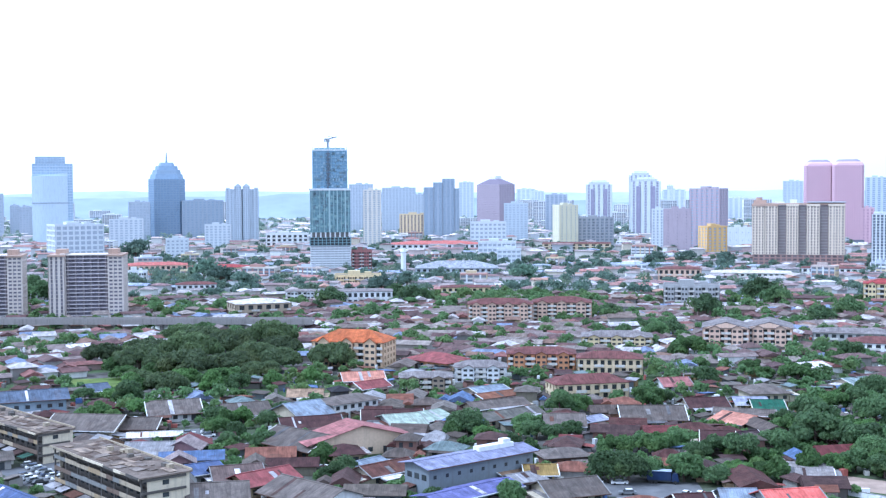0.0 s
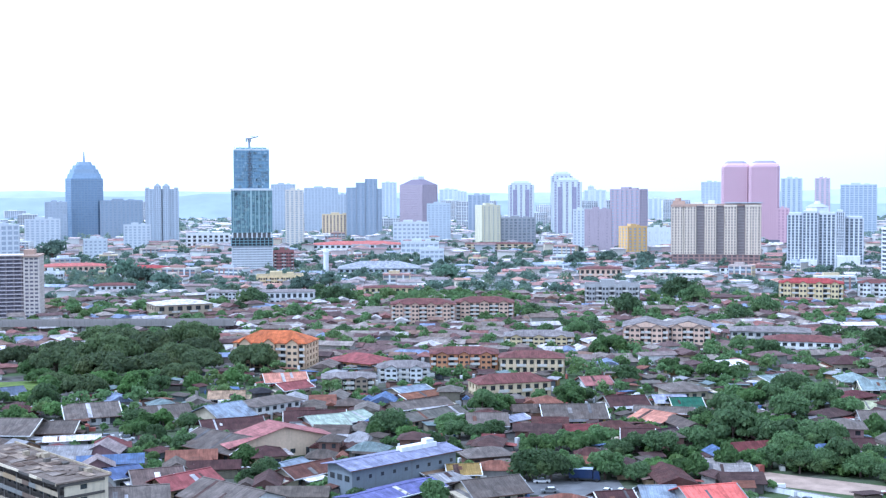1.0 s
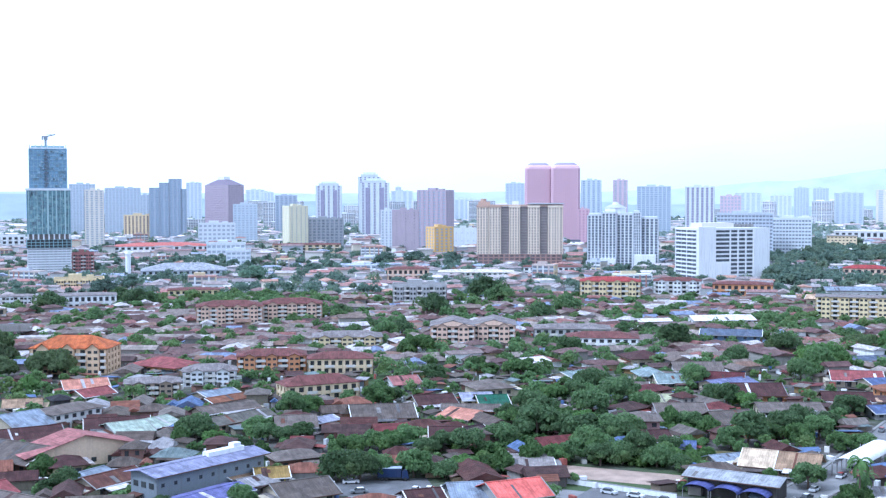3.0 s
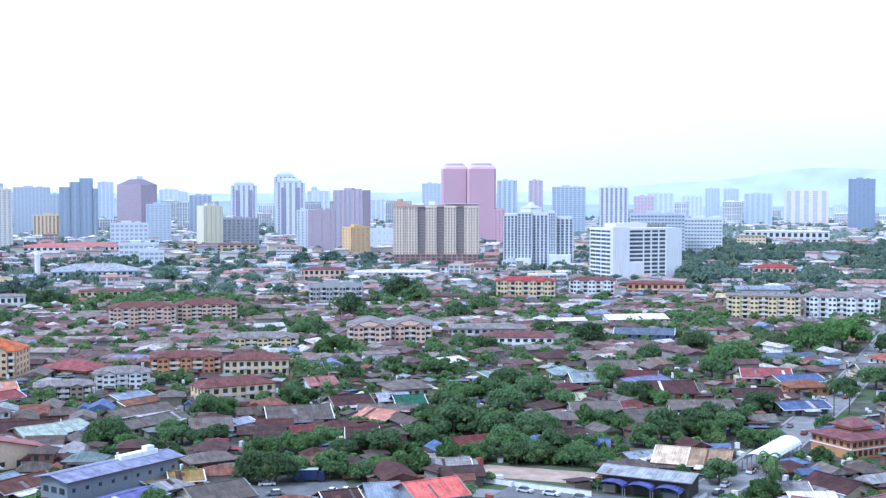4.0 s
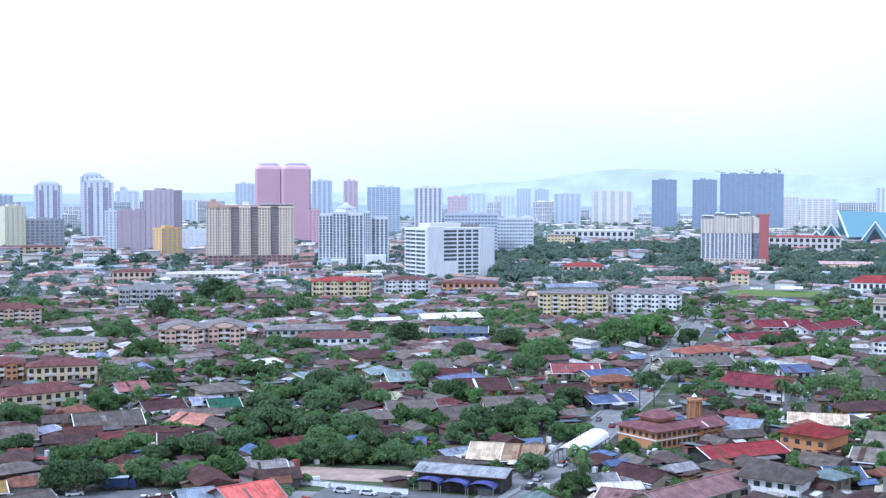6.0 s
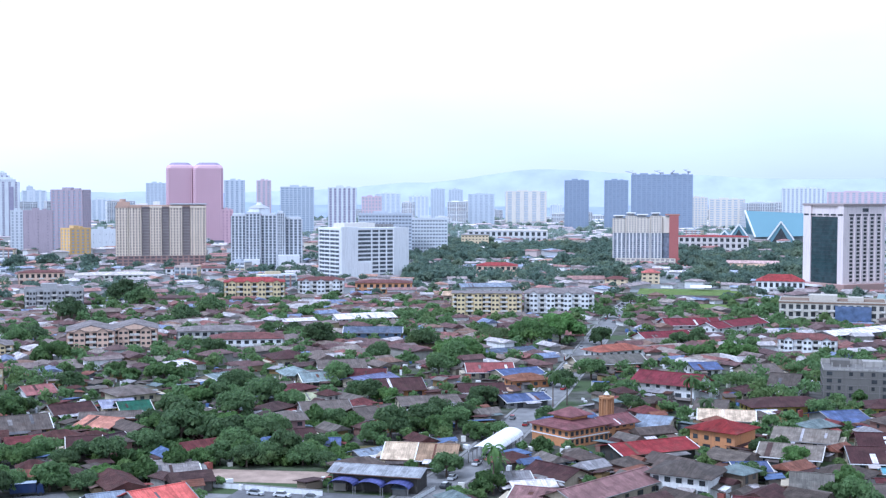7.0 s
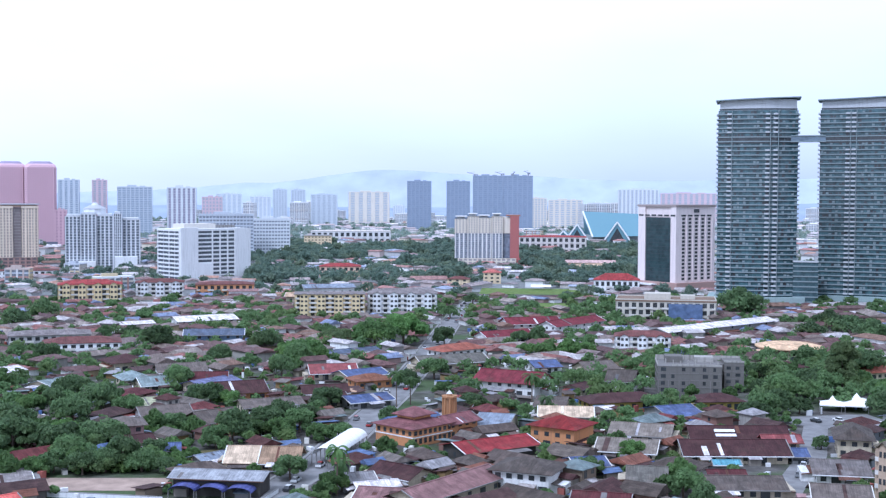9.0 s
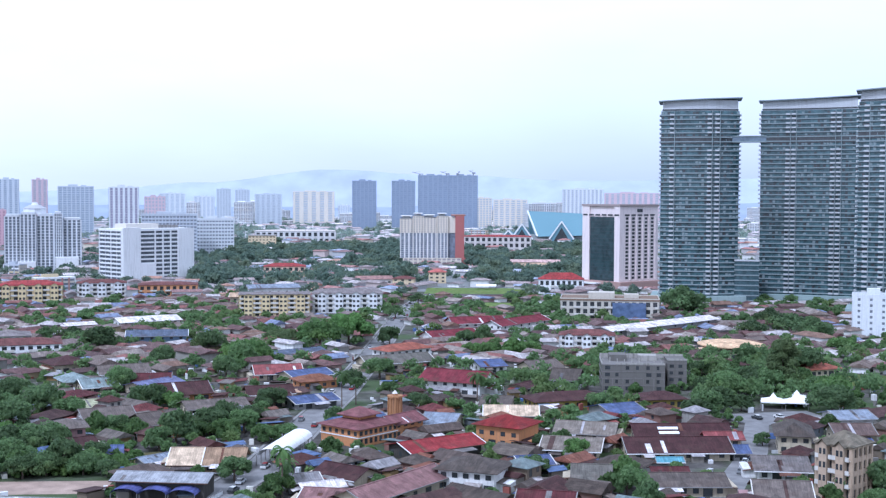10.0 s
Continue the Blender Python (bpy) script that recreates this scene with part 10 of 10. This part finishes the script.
tagged(new("lean_to_walls", lean_walls.mesh("lean_to_walls", paint("lean_to_wall", [(0.24, 0.22, 0.19), (0.12, 0.1, 0.085), (0.4, 0.37, 0.32), (0.17, 0.17, 0.17), (0.3, 0.22, 0.14)], by="island", stain=0.5))), "patched walls of small back rooms", "walls", kind="stuff")
tagged(new("lean_to_sheets", lean_sheets.mesh("lean_to_sheets", LEAN_SHEET)), "mixed tin lean-to sheets against the houses", "roofs", kind="stuff")

# tanks, stalls, sheets and stored goods in the yards
yard, yrng = Geo(), random.Random(31)
for _ in range(5200):
    a, r = radians(yrng.uniform(-41, 41)), yrng.uniform(285, 820)
    x, y = r * math.sin(a), r * math.cos(a)
    if not free(x, y, 0.2):
        continue
    w, d, h, c = yrng.uniform(0.5, 2.4), yrng.uniform(0.4, 1.5), yrng.uniform(0.5, 2.4), yrng.uniform(0, math.pi)
    co, si = math.cos(c), math.sin(c)
    yard.prism([(x + p * co - q * si, y + p * si + q * co) for p, q in ((-w / 2, -d / 2), (w / 2, -d / 2), (w / 2, d / 2), (-w / 2, d / 2))], 0, h)
YARD = paint("yard_goods", [(0.72, 0.72, 0.72), (0.5, 0.51, 0.52), (0.1, 0.09, 0.08), (0.72, 0.72, 0.71), (0.1, 0.16, 0.34), (0.3, 0.1, 0.08), (0.2, 0.19, 0.18), (0.68, 0.66, 0.6)], by="island")
tagged(new("yard_goods", yard.mesh("yard_goods", YARD)), "pale tanks, stalls and stored goods in house yards", "clutter", kind="stuff")

# shop blocks and flats of the farther town
block_walls, block_glass = Geo(), Geo()


def town_block(x, y, w, d, floors, rot):
    co, si = math.cos(radians(rot)), math.sin(radians(rot))
    a, c = Geo(), Geo()
    h = floors * 3.3
    c.box(-w / 2 + 0.4, w / 2 - 0.4, -d / 2 + 0.4, d / 2 - 0.4, 0, h)
    for i in range(floors + 1):
        a.box(-w / 2, w / 2, -d / 2, d / 2, max(0, i * 3.3 - 0.7), i * 3.3 + 0.75)
    n = max(2, int(w / 5))
    for i in range(n + 1):
        u = -w / 2 + w * i / n
        a.box(max(u - 0.7, -w / 2), min(u + 0.7, w / 2), -d / 2 - 0.1, d / 2 + 0.1, 0, h)
    a.box(-w * .3, w * .1, -d * .2, d * .2, h + 0.7, h + 3)
    for src, dst in ((a, block_walls), (c, block_glass)):
        dst.quad_mesh([(x + p * co - q * si, y + p * si + q * co, z) for p, q, z in src.v], src.f)
    TAKEN.append((x, y, max(w, d) * 0.5))


brng = random.Random(21)
made = 0
while made < 170:
    a, rr = radians(brng.uniform(-41, 41)), 1000 + 1800 * brng.random() ** 1.2
    x, y = rr * math.sin(a), rr * math.cos(a)
    made += 1
    if noise.noise((x * 0.003, y * 0.003, 9)) > -0.25 and free(x, y, 8) and not (0.14 < a < 0.47 and 1000 < rr < 1900):
        town_block(x, y, brng.uniform(14, 34), brng.uniform(10, 15), brng.choice((2, 2, 3, 3, 4, 5)), math.degrees(-a) + brng.uniform(-40, 40))
far_walls = Geo()
town_walls, block_walls = block_walls, far_walls
for _ in range(150):
    a, rr = radians(brng.uniform(-41, 41)), brng.uniform(2500, 3750)
    x, y = rr * math.sin(a), rr * math.cos(a)
    if free(x, y, 12):
        town_block(x, y, brng.uniform(24, 70), brng.uniform(14, 24), brng.choice((4, 5, 6, 8, 10, 14, 18)), math.degrees(-a) + brng.uniform(-30, 30))
block_walls = town_walls
BLOCK_WALL = paint("town_block_wall", [(0.62, 0.62, 0.62), (0.5, 0.46, 0.4), (0.68, 0.69, 0.7), (0.45, 0.38, 0.35), (0.55, 0.46, 0.3), (0.36, 0.22, 0.19), (0.42, 0.45, 0.5)], by="island")
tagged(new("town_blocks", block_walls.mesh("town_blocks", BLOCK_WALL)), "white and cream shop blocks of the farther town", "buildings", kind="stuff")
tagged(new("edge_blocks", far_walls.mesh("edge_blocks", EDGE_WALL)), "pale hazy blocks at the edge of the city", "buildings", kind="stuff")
tagged(new("town_windows", block_glass.mesh("town_windows", glazing("town_window", (0.2, 0.22, 0.25)))), "dim window strips of the farther shop blocks", "windows", kind="stuff")



# low buildings between the park trees
def park_hall(label, x, y, w, d, h, rot, storeys, wall, roof, rise, category="hall"):
    t = thing("hall", x, y, rot, label, category)
    body = part("wall", Geo().box(-w / 2, w / 2, -d / 2, d / 2, 0, h), wall, t)
    part("roof", Geo().hip(-w / 2, w / 2, -d / 2, d / 2, h, rise, 0.8, 0.2, 0.0 if w > 25 else None), roof, t)
    for k in range(storeys):
        z = h * (k + 0.35) / storeys
        n = max(3, int(w / 5))
        for i in range(n):
            u = -w / 2 + w * (i + 0.25) / n
            part("window", Geo().box(u, u + 2.2, -d / 2 - 0.12, -d / 2 + 0.02, z, z + 1.4), GLASS_DARK, body)


cream_hall, pale_hall = paint("cream_flat", (0.65, 0.53, 0.35)), paint("pale_hall_wall", (0.6, 0.57, 0.55))
for label, x, y, w, d, h, rot, n, wall, roof, rise in (
        ("tall cream house with red roof among park trees", 349.4, 999, 15, 12, 9.5, -19, 3, cream_hall, sheet_roof("market_red", (0.42, 0.14, 0.12)), 2.6),
        ("wide brown-roofed house beside park trees", 292, 999, 30, 14, 4.5, -8, 1, pale_hall, sheet_roof("rosy_brown_roof", (0.3, 0.19, 0.17)), 2.6),
        ("cream house with brown roof beside park trees", 314, 983, 18, 12, 5.5, -25, 2, cream_hall, sheet_roof("maroon_tile", (0.14, 0.06, 0.055)), 2.2),
        ("long cream hall with pink-red roof in the park", 512, 1158, 50, 16, 7.5, -24, 2, cream_hall, sheet_roof("rosy_pale_roof", (0.5, 0.37, 0.34)), 2.5),
        ("low hall with pale blue-grey roof in the park", 440, 1066, 30, 14, 4.5, -22, 1, pale_hall, sheet_roof("pale_blue_roof", (0.36, 0.42, 0.5)), 2.2),
        ("long bright white shed beside the park", 246, 1552, 62, 18, 5, -9, 1, WHITE, sheet_roof("white_roofing", (0.672, 0.672, 0.672)), 2.4),
        ("small white hall beside the park", 316, 1572, 20, 14, 6, -11, 1, WHITE, sheet_roof("white_roofing", (0.672, 0.672, 0.672)), 2.0),
        ("cream block with grey windows behind the park", 348, 1770, 40, 20, 17, -11, 4, cream_hall, CONCRETE, 1.2)):
    park_hall(label, x, y, w, d, h, rot, n, wall, roof, rise)
    take(x, y - 12, w, d + 26, rot, 2.0)
slab("pavement", "mown park lawn beyond the trees", 672, 1440, 70, 60, -25, GRASS, "field")

# houses farther off, past counting
rings = [(Geo(), Geo(), []) for _ in range(3)]
nrng = np.random.default_rng(5)


def block_at(x, y, w, d, h, rise, rot, ring):
    a, c = Geo(), Geo()
    a.box(-w / 2, w / 2, -d / 2, d / 2, 0, h)
    c.hip(-w / 2, w / 2, -d / 2, d / 2, h, rise, 1.0, 0.15, rng.choice((None, 0.0, 0.0, 0.0)))
    co, si = math.cos(radians(rot)), math.sin(radians(rot))
    for src, dst in ((a, rings[ring][0]), (c, rings[ring][1])):
        dst.quad_mesh([(x + p * co - q * si, y + p * si + q * co, z) for p, q, z in src.v], src.f)


def wooded(x, y):
    """the belt of old trees round the school and the park"""
    a, rr = math.atan2(x, y), math.hypot(x, y)
    if 0.312 < a < 0.372 and 1085 < rr < 1290:  # treeless wedge, so that the cream and red flats show from the camera
        return False
    return 0.14 < a < 0.47 and 1030 < rr < 1900 and noise.noise((x * 0.0055, y * 0.0055, 2)) > -0.17


wrng, wood_rng, wood_quads = random.Random(77), np.random.default_rng(12), []
for i in range(8, 60):
    for j in range(50, 118):
        x, y = i * 16.5 + wrng.uniform(-6, 6), j * 16.5 + wrng.uniform(-6, 6)
        if wooded(x, y) and free(x, y, 2.0) and wrng.random() < 0.9:
            big = 0.75 + 0.5 * wrng.random() + 0.35 * noise.noise((x * 0.012, y * 0.012, 4))
            rad = 8.5 * big
            q, _ = crown_quads(wood_rng, rad, rad * wrng.uniform(1.25, 1.7), 380, 1.15 * big, far=True)
            wood_quads.append(q + np.array([x, y, 0]))
# leaf_town carries haze in its colour
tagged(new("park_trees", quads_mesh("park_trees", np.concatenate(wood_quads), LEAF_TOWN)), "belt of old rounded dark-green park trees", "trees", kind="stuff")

r = 440.0
while r < 3700:
    step = 9.5 if r < 900 else 17 if r < 1400 else 26 if r < 2500 else 45
    n = int(radians(84) * r / step)
    ring = 0 if r < 900 else 1 if r < 1900 else 2
    for i in range(n):
        a = radians(-42 + 84 * (i + rng.random() * 0.6) / n)
        rr = r + rng.uniform(-0.3, 0.3) * step
        x, y = rr * math.sin(a), rr * math.cos(a)
        u = rng.random()
        green = noise.noise((x * 0.006, y * 0.006, 7))
        if wooded(x, y):
            continue
        if a > 0.4 and 440 < r < 860:
            green += 0.22
        big = 1.0 if r < 900 else 1.35 if r < 1400 else 2.0 if r < 2500 else 3.5
        if u < 0.68 - 0.75 * max(0, green) - (0.12 if r > 900 else 0):
            w, d = rng.uniform(7, 15) * big, rng.uniform(5, 8) * big
            if rng.random() < 0.07:
                w, d = rng.uniform(18, 34), rng.uniform(7, 11) * big
            if free(x, y, min(w, d) * 0.5 + (1.5 if r < 900 else 0)):
                up = 2 if rng.random() < 0.07 + (0.3 if r > 900 else 0) else 1
                turn = 20 + 60 * noise.noise((x * 0.004, y * 0.004, 1)) + rng.choice((0, 90)) + rng.uniform(-7, 7)
                block_at(x, y, w, d, (2.5 if r < 900 else 2.9) * up * (1 if r < 1400 else 1.8), rng.uniform(1.1, 2.0), turn, ring)
        elif u < 0.97 and free(x, y, 1.5):
            rad = rng.uniform(2.6, 5.0) * (1 + 0.5 * max(0, green)) * (1 if r < 900 else 1.4 if r < 2000 else 2.2)
            q, _ = crown_quads(nrng, rad, rad * rng.uniform(1.5, 1.9), int(max(95, 420 - r * 0.24)), 0.6 if r < 700 else 0.95 if r < 1200 else 1.5 if r < 2200 else 2.6, far=r > 700)
            rings[ring][2].append(q + np.array([x, y, 0]))
    r += step * (0.95 if r < 900 else 1.1)
# town and edge rings use the materials with haze in their colours
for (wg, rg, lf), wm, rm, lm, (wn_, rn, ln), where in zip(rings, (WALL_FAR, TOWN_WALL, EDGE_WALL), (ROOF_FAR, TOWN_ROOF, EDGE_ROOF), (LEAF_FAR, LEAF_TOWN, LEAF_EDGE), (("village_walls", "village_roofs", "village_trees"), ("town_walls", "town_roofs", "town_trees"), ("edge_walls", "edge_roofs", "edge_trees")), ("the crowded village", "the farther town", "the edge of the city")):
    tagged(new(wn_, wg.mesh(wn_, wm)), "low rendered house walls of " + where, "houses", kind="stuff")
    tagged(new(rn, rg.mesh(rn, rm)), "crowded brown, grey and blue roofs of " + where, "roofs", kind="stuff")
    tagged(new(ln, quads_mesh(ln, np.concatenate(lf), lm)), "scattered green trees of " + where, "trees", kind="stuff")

# kinds that were never planted
for k, src in enumerate(TREE_KINDS + PALMS + RAIN):
    if k not in USED:
        for o in (*src.children_recursive, src):
            bpy.data.objects.remove(o)
